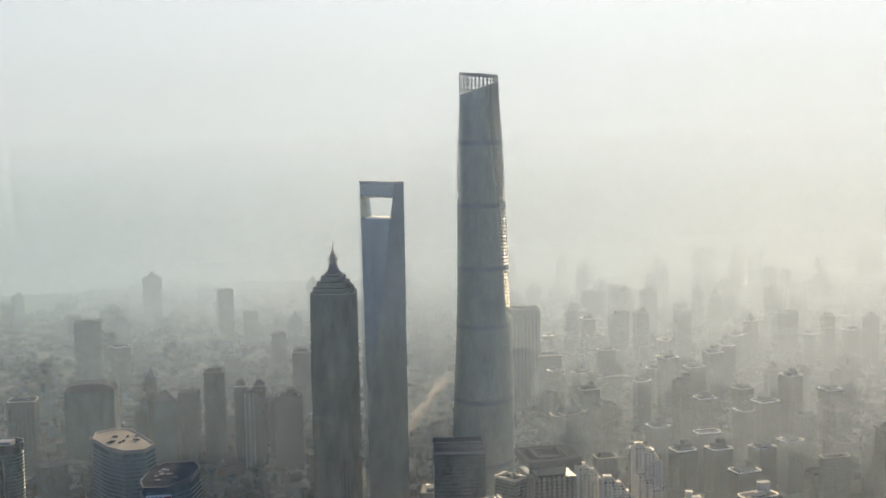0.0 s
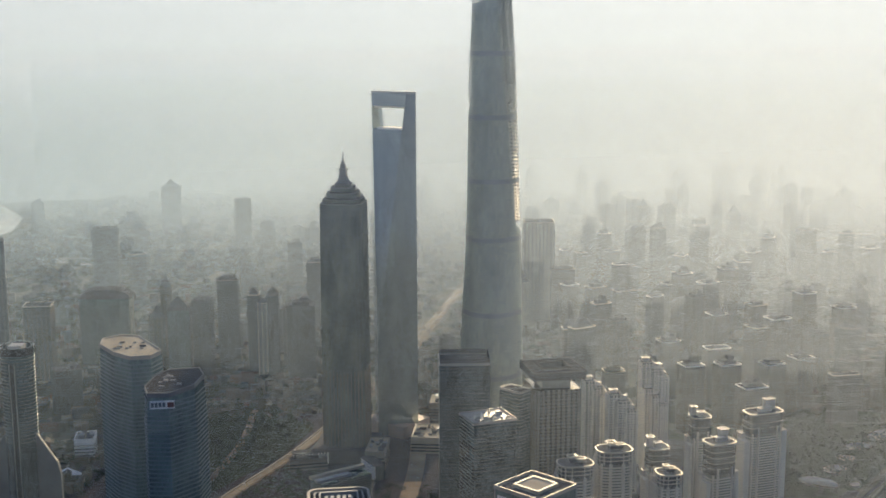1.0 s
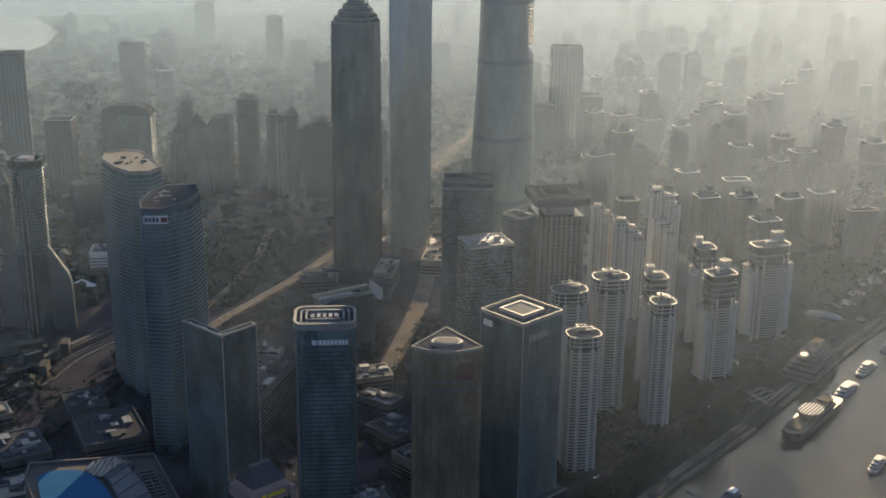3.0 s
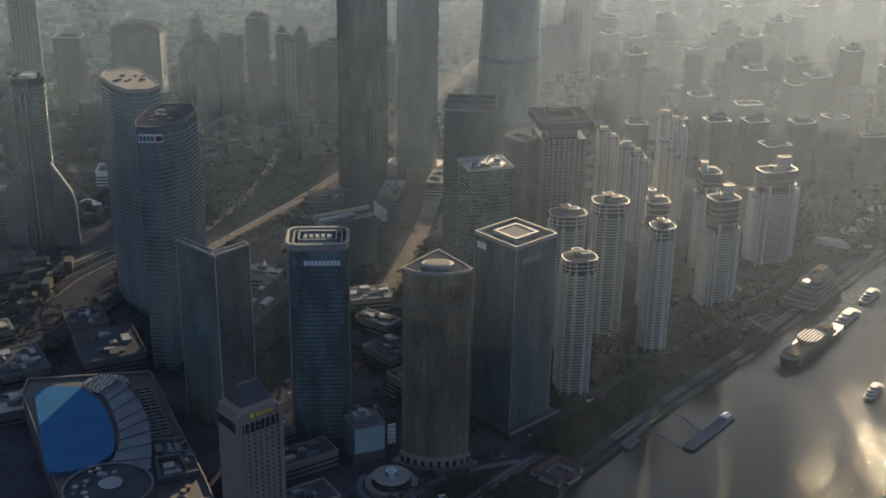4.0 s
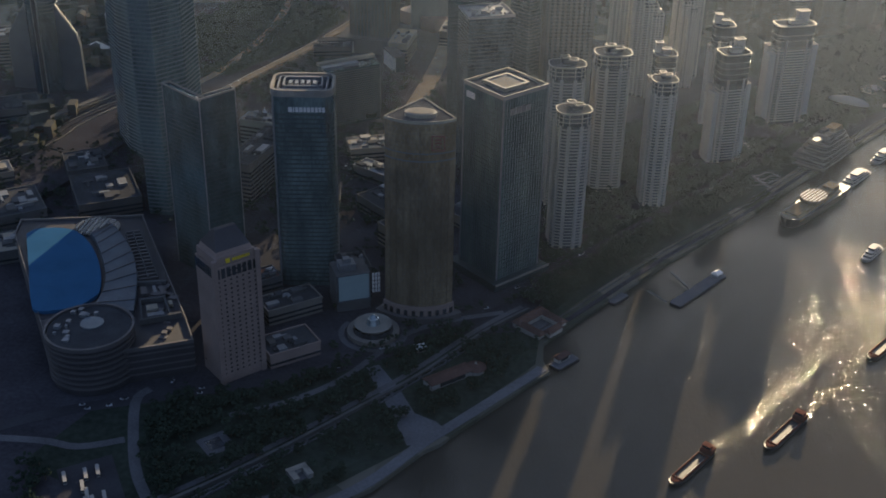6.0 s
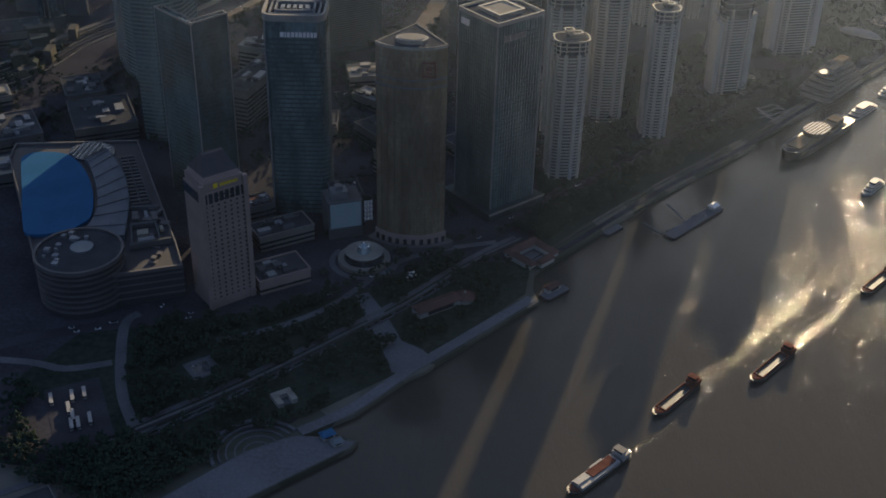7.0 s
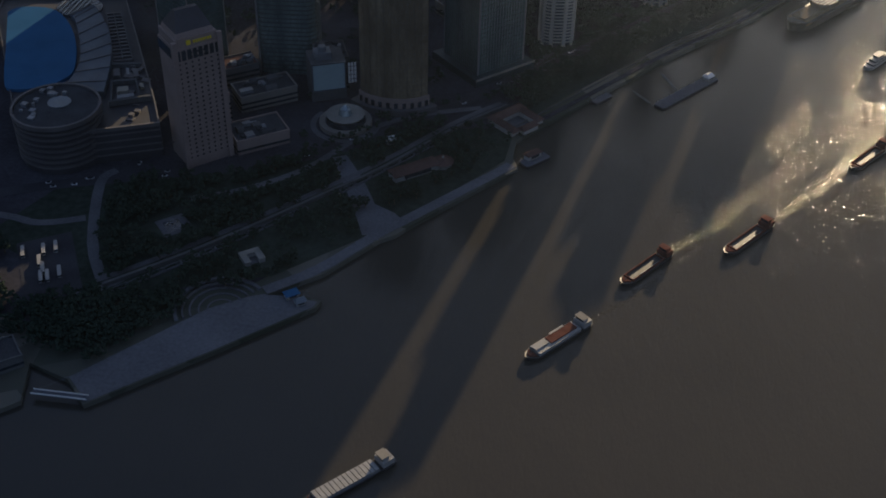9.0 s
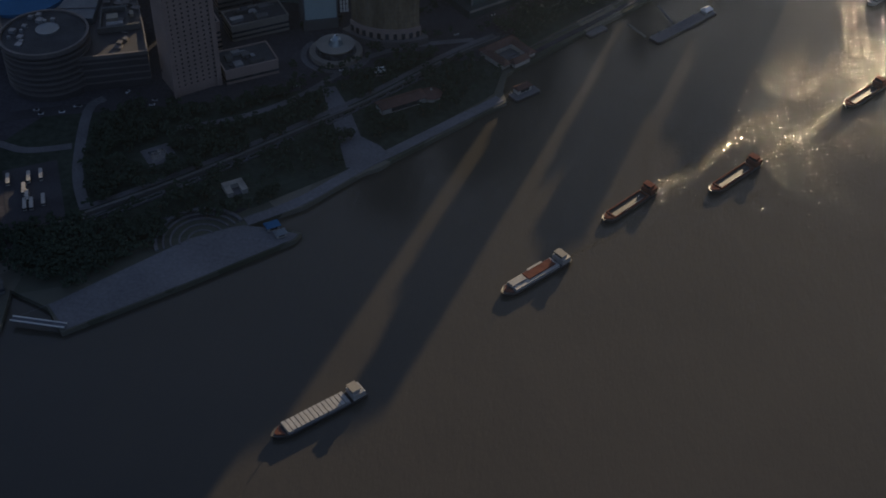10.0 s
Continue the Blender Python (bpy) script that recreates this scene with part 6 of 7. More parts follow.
for i, (x, y, w, d, h, turn, wall, roof) in enumerate((
        (-281, 1112, 30, 96, 44, -12, M_CONC, M_ROOF), (-182, 1205, 46, 34, 14, 20, M_BEIGE, M_ROOF_LIGHT), (-164, 1146, 44, 22, 12, -30, M_STEEL, M_SILVER_ROOF), (-140, 1070, 40, 44, 16, 47, M_CONC, M_ROOF),
        (-204, 1080, 30, 40, 12, 10, M_CONC, M_ROOF), (-142, 908, 26, 30, 32, 25, M_CONC, M_ROOF), (-110, 1010, 46, 30, 22, 47, M_BEIGE, M_ROOF), (-176, 806, 44, 30, 12, 38, M_PINK, M_ROOF),
        (-232, 838, 30, 46, 26, 38, M_PINK, M_ROOF), (-190, 868, 50, 26, 14, 38, M_BEIGE, M_ROOF), (-222, 896, 30, 22, 18, 38, M_CONC, M_ROOF_RED), (-52, 1062, 40, 40, 12, 47, M_BEIGE, M_ROOF),
        (-420, 1040, 60, 70, 20, 30, M_CONC, M_ROOF), (-470, 1110, 40, 50, 14, 30, M_CONC, M_ROOF), (-380, 1140, 50, 34, 22, 30, M_STEEL, M_ROOF), (-500, 1010, 46, 60, 12, 35, M_CONC, M_ROOF),
        (-560, 1080, 40, 30, 10, 35, M_BEIGE, M_ROOF_LIGHT), (-620, 1240, 80, 46, 16, 30, M_CONC, M_ROOF), (-660, 1160, 50, 40, 18, 30, M_CONC, M_ROOF), (-690, 1420, 60, 40, 40, 20, M_CONC, M_ROOF),
        (-560, 940, 46, 60, 14, 30, M_CONC, M_ROOF), (-470, 930, 40, 40, 12, 30, M_CONC, M_ROOF_LIGHT), (-300, 1010, 30, 26, 14, 20, M_CONC, M_ROOF), (-196, 1530, 26, 60, 26, -4, M_BEIGE, M_ROOF_LIGHT),
        (-288, 1512, 50, 16, 14, 14, M_CONC, M_ROOF), (-120, 1230, 30, 50, 18, -8, M_CONC, M_ROOF), (-90, 1400, 40, 40, 20, 0, M_BEIGE, M_ROOF), (-10, 1230, 46, 30, 20, 10, M_BEIGE, M_ROOF),
        (60, 1250, 30, 30, 14, 20, M_CREAM, M_ROOF), (6, 1420, 60, 30, 26, 6, M_CONC, M_ROOF), (-130, 1600, 40, 60, 22, -4, M_BEIGE, M_ROOF_LIGHT), (-110, 1740, 40, 50, 26, -4, M_CONC, M_ROOF_LIGHT), (-240, 1700, 40, 30, 20, 10, M_CONC, M_ROOF))):
    low_block(x, y, w, d, h, turn, wall, roof, "low flat-roofed city block with rooftop plant", seed=i)


def louvred_block(x, y):
    t = thing("office_block", x, y, "mid-rise office block with dark louvres and a sunlit roof edge", "building", "", 37)
    b = bmesh.new()
    prism(b, rect(66, 26), 0, 68)
    part("wall", b, M_GLASS_DARK, t)
    b = bmesh.new()
    box(b, -33.6, 33.6, -13.7, 13.7, 0, 0.7)
    first = part("louvre", b, M_STEEL_DARK, t)
    first.location.z = 2.6
    for i in range(2, 26):
        again(first, pose(0, 0, 2.6 * i))
    b = bmesh.new()
    box(b, -36, 36, 6, 12, 69, 72.5)
    part("roof_beam", b, M_ROOF_LIGHT, t)
    b = bmesh.new()
    box(b, -35, 10, -6, 2, 68, 71)
    part("roof_plant", b, M_PLANT, t)
    return t


louvred_block(-222, 1300)


def colonnade(x, y, turn, n, step, h, label):
    t = thing("colonnade", x, y, label, "podium", "", turn)
    b = bmesh.new()
    box(b, -n * step / 2, n * step / 2, 0, 14, 0, h - 1)
    part("wall", b, M_GLASS_DARK, t)
    b = bmesh.new()
    box(b, -0.9, 0.9, -1.2, 0.6, 0, h)
    first = part("column", b, M_WHITE, t)
    first.location.x = -n * step / 2
    for i in range(1, n + 1):
        again(first, pose(-n * step / 2 + i * step, 0, 0))
    b = bmesh.new()
    box(b, -n * step / 2 - 1, n * step / 2 + 1, -1.4, 15, h, h + 1.4)
    part("roof", b, M_ROOF, t)
    return t


colonnade(-286, 1524, 15, 11, 4.2, 16, "dark podium fronted by a row of white columns")
colonnade(-205, 1480, -60, 9, 4.2, 20, "sunlit stone podium with tall columns")


def cylinder_tower(x, y):
    """Slim cylinder rising out of a wedge-shaped skirt with bright raked edges."""
    t = thing("office_tower", x, y, "slim cylindrical glass tower above dark raked side wings", "office tower")
    ring = [(19 * math.cos(2 * math.pi * i / 28), 19 * math.sin(2 * math.pi * i / 28)) for i in range(28)]
    b = bmesh.new()
    prism(b, ring, 0, 210)
    part("shaft", b, M_GLASS_BLUE, t)
    b = bmesh.new()
    prism(b, scaled(ring, 1.02), 0, 0.9)
    first = part("floor_band", b, M_BAND_DARK, t)
    first.location.z = 100
    for i in range(1, 25):
        again(first, pose(0, 0, 100 + 4.2 * i))
    b = bmesh.new()
    ring_wall(b, scaled(ring, 1.06), scaled(ring, 0.95), 205, 214)
    part("crown_ring", b, M_GLASS_FLAT, t)
    b = bmesh.new()
    box(b, -8, 8, -8, 8, 210, 215)
    part("roof_house", b, M_PLANT, t)
    b = bmesh.new()
    box(b, -2.4, 2.4, -20.4, -17, 0, 196)
    part("spine", b, M_HULL, t, "dark vertical slot")
    for u in (-3.0, 3.0):
        b = bmesh.new()
        box(b, u - 0.4, u + 0.4, -20.8, -17.4, 0, 196)
        part("spine_edge", b, M_STEEL, t)
    for s in (-1, 1):
        b = bmesh.new()
        prof = [(s * 4, 0), (s * 46, 0), (s * 45, 60), (s * 42, 72), (s * 12, 118)]
        a, c = [b.verts.new((px, -6, pz)) for px, pz in prof], [b.verts.new((px, -1, pz)) for px, pz in prof]
        b.faces.new(a if s > 0 else a[::-1])
        b.faces.new(c[::-1] if s > 0 else c)
        for i in range(5):
            j = (i + 1) % 5
            b.faces.new((a[j], a[i], c[i], c[j]) if s > 0 else (a[i], a[j], c[j], c[i]))
        part("wing", b, M_STEEL_DARK, t)
        b = bmesh.new()
        dx, dz = prof[3][0] - prof[4][0], prof[3][1] - prof[4][1]
        for yy in (-3.5,):
            vs = [b.verts.new(p) for p in ((prof[4][0], yy - 0.8, prof[4][1]), (prof[4][0], yy + 0.8, prof[4][1]), (prof[3][0], yy + 0.8, prof[3][1]), (prof[3][0], yy - 0.8, prof[3][1]))]
            up = [b.verts.new((v.co.x, v.co.y, v.co.z + 1.3)) for v in vs]
            b.faces.new(up)
            for i in range(4):
                b.faces.new((vs[i], vs[(i + 1) % 4], up[(i + 1) % 4], up[i]))
        part("raked_edge", b, M_RIM, t)
    return t


cylinder_tower(-604, 1338)


def tent(x, y, w, h, turn):
    t = thing("tent_canopy", x, y, "white tensile tent canopy on a mast", "canopy", "", turn)
    b = bmesh.new()
    mast = b.verts.new((0, 0, h))
    edge = []
    for i in range(16):
        a = 2 * math.pi * i / 16
        r = w / 2 * (1 + 0.25 * math.cos(4 * a))
        edge.append(b.verts.new((r * math.cos(a), r * math.sin(a), 3 + 1.2 * math.cos(4 * a))))
    for i in range(16):
        b.faces.new((edge[i], edge[(i + 1) % 16], mast))
    part("membrane", b, M_WHITE, t)
    b = bmesh.new()
    bar_at(b, 0, 0, 0, 0.5, 0.5, 0, h + 1)
    part("mast", b, M_STEEL, t)
    return t


tent(-598, 1470, 40, 16, 10)
tent(-296, 1196, 30, 52, 20)
low_block(-600, 1556, 26, 36, 30, 10, M_WHITE, M_ROOF_LIGHT, "pale square pavilion beside a park", seed=61)
low_block(-294, 1176, 40, 24, 47, -10, M_SILVER_ROOF, M_RIM, "low block with a pale glassy roof", seed=62)


# -- round pavilion with a white disc roof --
def disc_pavilion(x, y):
    t = thing("pavilion", x, y, "round riverside pavilion with a white disc roof", "pavilion")
    for name, r0, r1, z0, z1, m in (("base", 22, 22, 0, 4, M_BEIGE), ("terrace", 17, 16, 4, 7.5, M_GLASS_FLAT), ("disc_roof", 14.5, 16, 8, 10, M_RIM), ("lantern", 6, 4.5, 10, 15, M_GLASS_SKY), ("cap", 3.6, 1.0, 15, 18, M_GLASS_SKY)):
        b = bmesh.new()
        prism(b, [(r0 * math.cos(i * math.pi / 16), r0 * math.sin(i * math.pi / 16)) for i in range(32)], z0, z1, [(r1 * math.cos(i * math.pi / 16), r1 * math.sin(i * math.pi / 16)) for i in range(32)])
        part(name, b, m, t)
    return t


disc_pavilion(-113, 846)


def screen_block(x, y):
    t = thing("screen_building", x, y, "building with a large blank blue-grey video screen", "building", "", 26)
    b = bmesh.new()
    box(b, -15, 15, 0, 26, 0, 36)
    part("wall", b, M_CONC, t)
    b = bmesh.new()
    box(b, -13.5, 13.5, -0.8, 0.0, 11, 35)
    part("screen", b, M_SCREEN, t, "pale blue-grey screen panel")
    b = bmesh.new()
    for u0, u1, z0, z1 in ((-14.4, 14.4, 10, 11), (-14.4, 14.4, 35, 36), (-14.4, -13.5, 11, 35), (13.5, 14.4, 11, 35)):
        box(b, u0, u1, -1.1, 0.05, z0, z1)
    part("screen_frame", b, M_STEEL_DARK, t)
    b = bmesh.new()
    box(b, -10, 4, 6, 18, 36, 42)
    box(b, -6, 0, 9, 15, 42, 46)
    part("roof_house", b, M_PLANT, t)
    b = bmesh.new()
    for i in range(5):
        for j in range(3):
            box(b, 17 + j * 2.6, 18.8 + j * 2.6, 1.0, 2.2, 14 + i * 4, 16.8 + i * 4)
    part("lattice", b, M_WHITE, t, kind="stuff")
    return t


screen_block(-136, 880)


def temple_court(x, y, turn):
    t = thing("courtyard_house", x, y, "courtyard pavilion group with red tiled roofs by the river wall", "pavilion", "", turn)
    for px, py, w, d, h in ((0, 12, 34, 9, 5), (-14, -2, 8, 22, 4.5), (14, -2, 8, 22, 4.5), (0, -14, 16, 7, 4)):
        b = bmesh.new()
        prism(b, [(px + u, py + v) for u, v in rect(w, d)], 0, h)
        part("wall", b, M_CREAM, t)
        b = bmesh.new()
        long = w > d
        ridge = [(px + (u * 0.86 if long else 0), py + (0 if long else v * 0.86)) for u, v in rect(w, d)]
        prism(b, [(px + u * 1.12, py + v * 1.2) for u, v in rect(w, d)], h, h + 3.4, ridge)
        part("roof", b, M_ROOF_RED, t)
    b = bmesh.new()
    prism(b, rect(18, 16), 0, 0.5)
    part("court", b, M_PAVE, t)
    return t


temple_court(26, 878, 52)


def hut(x, y, w, d, h, turn, label, z=0.0, roof=None):
    t = thing("hut", x, y, label, "hut", "", turn, z)
    b = bmesh.new()
    prism(b, rect(w, d), 0, h)
    part("wall", b, M_BOAT_WHITE, t)
    b = bmesh.new()
    prism(b, rect(w + 1.6, d + 1.6), h, h + 0.4)
    prism(b, rect(w + 1.2, d + 1.2), h + 0.4, h + 2.6, [(-w * 0.4, -0.2), (w * 0.4, -0.2), (w * 0.4, 0.2), (-w * 0.4, 0.2)])
    part("roof", b, roof or M_ROOF_RED, t)
    b = bmesh.new()
    box(b, -w * 0.3, w * 0.3, -d / 2 - 0.15, -d / 2 + 0.1, 1, h - 0.6)
    part("window", b, M_GLASS_FLAT, t)
    return t


def pontoon(x, y, w, d, turn, label, posts=4):
    t = thing("pontoon", x, y, label, "pontoon", "", turn, -3.6)
    b = bmesh.new()
    prism(b, round_rect(w, d, min(w, d) * 0.2, 3), -0.5, 2.2)
    part("hull", b, M_HULL, t)
    b = bmesh.new()
    prism(b, round_rect(w - 0.8, d - 0.8, min(w, d) * 0.18, 3), 2.2, 2.6)
    part("deck", b, M_QUAY, t)
    for i in range(posts):
        b = bmesh.new()
        bar_at(b, -w / 2 + (i + 0.5) * w / posts, d / 2 - 0.8, 0, 0.7, 0.7, 2.6, 4.2)
        part("bollard", b, M_STEEL_DARK, t)
    return t


pontoon(48, 830, 26, 12, 50, "floating pontoon with a red-roofed hut")
hut(46, 832, 14, 6, 4, 50, "small hut with a red roof on a pontoon", -1.0)
pontoon(164, 966, 78, 12, 54, "long concrete landing pontoon beside the river wall", 9)
hut(182, 992, 8, 6, 3, 54, "small white hut at the end of a landing pontoon", -1.0, M_WHITE)
for ax, ay, bx, by in ((140, 990, 154, 968), (118, 952, 134, 938)):
    slab("gangway", [(ax, ay, 0.6), (bx, by, -1.2)], 2.4, 0, 0.5, M_CONC, "grey gangway down to a pontoon", "gangway")
pontoon(92, 938, 22, 8, 54, "small mooring pontoon with brush and timbers", 4)
kiosk = thing("kiosk", -131, 655, "white square kiosk round an open court", "kiosk", "", 40)
for u, v, w, d in ((0, 5.2, 15, 4.4), (-5.4, -1.6, 4.2, 9.2), (5.4, -1.6, 4.2, 9.2)):
    bm = bmesh.new()
    box(bm, u - w / 2, u + w / 2, v - d / 2, v + d / 2, 0, 3.6)
    part("wing", bm, M_BOAT_WHITE, kiosk)
    bm = bmesh.new()
    box(bm, u - w / 2 - 0.3, u + w / 2 + 0.3, v - d / 2 - 0.3, v + d / 2 + 0.3, 3.6, 4.0)
    part("roof", bm, M_RIM, kiosk)
bm = bmesh.new()
box(bm, -3.2, 3.2, -5, 3, 0, 0.3)
part("court", bm, M_PAVE, kiosk)
hut(-42, 788, 40, 12, 5, 42, "long low pavilion with a red roof in the park")
rotunda = thing("rotunda", -22, 803, "small round pavilion with a red conical roof", "pavilion")
ring = [(math.cos(k * math.pi / 10), math.sin(k * math.pi / 10)) for k in range(20)]
for name, r0, r1, z0, z1, m in (("wall", 7, 7, 0, 4.2, M_BOAT_WHITE), ("roof", 9, 1.2, 4.2, 7.6, M_ROOF_RED), ("finial", 1.1, 0.6, 7.6, 9, M_RIM)):
    bm = bmesh.new()
    prism(bm, scaled(ring, r0), z0, z1, scaled(ring, r1))
    part(name, bm, m, rotunda)
hut(-92, 622, 9, 6, 3, 40, "blue-roofed cabin on the quay", 0.16, M_BLUE_ROOF)
hut(-84, 616, 7, 5, 2.6, 40, "grey steel cabin on the quay", 0.16, M_SILVER_ROOF)
hut(-70, 826, 8, 6, 4, 30, "small pale garden pavilion", 0, M_WHITE)
slab("footbridge", [(-222, 498, 0.6), (-186, 500, 0.6)], 4, 0, 0.8, M_QUAY, "white footbridge over a narrow inlet", "bridge")
for s in (-1.9, 1.9):
    slab("bridge_rail", [(-222, 498 + s, 1.4), (-186, 500 + s, 1.4)], 0.25, 0, 1.1, M_WHITE, "white bridge railing", "railing")
low_block(-262, 512, 46, 22, 9, 42, M_CONC, M_ROOF, "grey terminal shed at the head of the quay", seed=71, plant=3)

# fan-shaped garden steps
for i, r in enumerate((9, 15, 21, 26, 31)):
    line = [(-135 + r * math.cos(radians(a)), 600 + r * math.sin(radians(a))) for a in range(50, 221, 8)]
    slab("garden_step", line, 1.2 if i < 4 else 2.4, 0.0, 0.4 + 0.35 * i, M_QUAY if i == 4 else M_PAVE, "curved garden step beside the quay", "step")
# sunken court with a dark pool
slab("garden_court", [(-208, 674), (-192, 689)], 22, 0.1, 0.4, M_PAVE, "grey paved garden court", "court")
slab("garden_pool", [(-205, 677), (-196, 685)], 13, 0.3, 0.46, M_GLASS_FLAT, "dark square garden pool", "pool")


def planter_row(ax, ay, bx, by, n, seed):
    """Low walled planters in a row on the flood terrace."""
    rg = random.Random(seed)
    dx, dy = (bx - ax) / n, (by - ay) / n
    length = math.hypot(dx, dy)
    for i in range(n):
        t = thing("planter", ax + dx * (i + 0.5), ay + dy * (i + 0.5), "long low concrete planter with dark shrubs", "planter", "terrace planters", math.degrees(math.atan2(dy, dx)))
        b = bmesh.new()
        ring_wall(b, rect(length * 0.9, 4.2), rect(length * 0.9 - 1, 3.2), 0, 1.6)
        part("wall", b, M_QUAY, t)
        vs, fs = [], []
        for _ in range(26):
            clump(vs, fs, (rg.uniform(-0.42, 0.42) * length * 0.9, rg.uniform(-1.2, 1.2), rg.uniform(0.8, 1.6)), rg.uniform(0.5, 0.9), rg)
        me = bpy.data.meshes.new("shrubs")
        me.from_pydata(vs, [], fs)
        me.materials.append(M_LEAF)
        o = tagged(new("shrubs", me), kind="stuff")
        o.parent = t


for k in range(5):
    line = [(236 + 30 * f, 1192 + 8 * k + 6 * math.sin(f * 6.3 + k)) for f in [j / 10 for j in range(11)]]
    slab("garden_path", line, 2.0, 0.12, 0.35, M_PAVE, "winding pale garden path", "path")


# -- terraced river terminal, shell pavilions --
def terraced_terminal(x, y, turn):
    t = thing("terminal_building", x, y, "terraced riverside restaurant building with sunlit deck roofs", "building", "", turn)
    for i in range(6):
        b = bmesh.new()
        w, d = 84 - 8 * i, 40 - 4.2 * i
        prism(b, [(px + i * 2.0, py) for px, py in round_rect(w, d, 4, 3)], i * 4.2, i * 4.2 + 2.6)
        part("storey", b, M_YARD, t)
        b = bmesh.new()
        prism(b, [(px + i * 2.0, py) for px, py in round_rect(w + 3, d + 3, 5, 3)], i * 4.2 + 2.6, i * 4.2 + 4.2)
        part("terrace", b, M_CONC, t)
    for px, py, w, d in ((-4, -4, 20, 10), (24, 2, 22, 14), (8, 6, 12, 8)):
        b = bmesh.new()
        prism(b, [(px + u, py + v) for u, v in rect(w, d)], 25, 29, [(px + u * 0.8, py + v * 0.8) for u, v in rect(w, d)])
        part("roof_deck", b, M_CONC if px < 20 else M_CARGO, t)
    b = bmesh.new()
    prism(b, oval(14, 10, 16), 25.2, 27)
    o = part("roof_drum", b, M_BEIGE, t)
    o.location = (-20, 0, 0)
    return t


terraced_terminal(318, 1284, 56)


def shell(x, y, w, d, h, turn):
    t = thing("shell_pavilion", x, y, "pale curved shell-roofed pavilion catching the sun", "pavilion", "shell pavilions", turn)
    b = bmesh.new()
    rings = []
    for i in range(7):
        f = i / 6
        rings.append([(w / 2 * px * math.cos(f * 1.45), d / 2 * py * math.cos(f * 1.45), 2 + h * math.sin(f * 1.45)) for px, py in oval(2, 2, 20, 2.4)])
    loft(b, rings, smooth=True)
    part("shell_roof", b, M_CREAM, t)
    b = bmesh.new()
    prism(b, oval(w * 0.92, d * 0.92, 20, 2.4), 0, 2.2)
    part("wall", b, M_GLASS_FLAT, t)
    return t


for sx, sy, sw, sd, sh, st in ((374, 1452, 52, 16, 8, -25), (412, 1500, 32, 26, 6, 10), (322, 1440, 16, 12, 5, 0), (440, 1540, 30, 12, 6, -20), (470, 1590, 40, 16, 7, 10), (232, 1290, 16, 12, 5, 0), (420, 1446, 12, 10, 4, 0), (520, 1640, 50, 22, 9, 30)):
    shell(sx, sy, sw, sd, sh, st)


# ---- vessels ----
def hull(bm, length, beam, z0, z1, bow=0.16, sheer=1.2):
    """A barge hull, bow towards -x."""
    outline = []
    for f, w in ((0.0, 0.12), (0.03, 0.5), (0.08, 0.82), (bow, 1.0), (0.6, 1.0), (0.95, 0.96), (1.0, 0.8)):
        outline.append((-length / 2 + f * length, w * beam / 2, f))
    ring = [(x, -w, f) for x, w, f in outline] + [(x, w, f) for x, w, f in outline[::-1]]
    low_, high = [], []
    for x, w, f in ring:
        low_.append((x * 0.97, w * 0.86, z0))
        high.append((x, w, z1 + sheer * max(0, 1 - f / 0.15)))
    loft(bm, [low_, high])


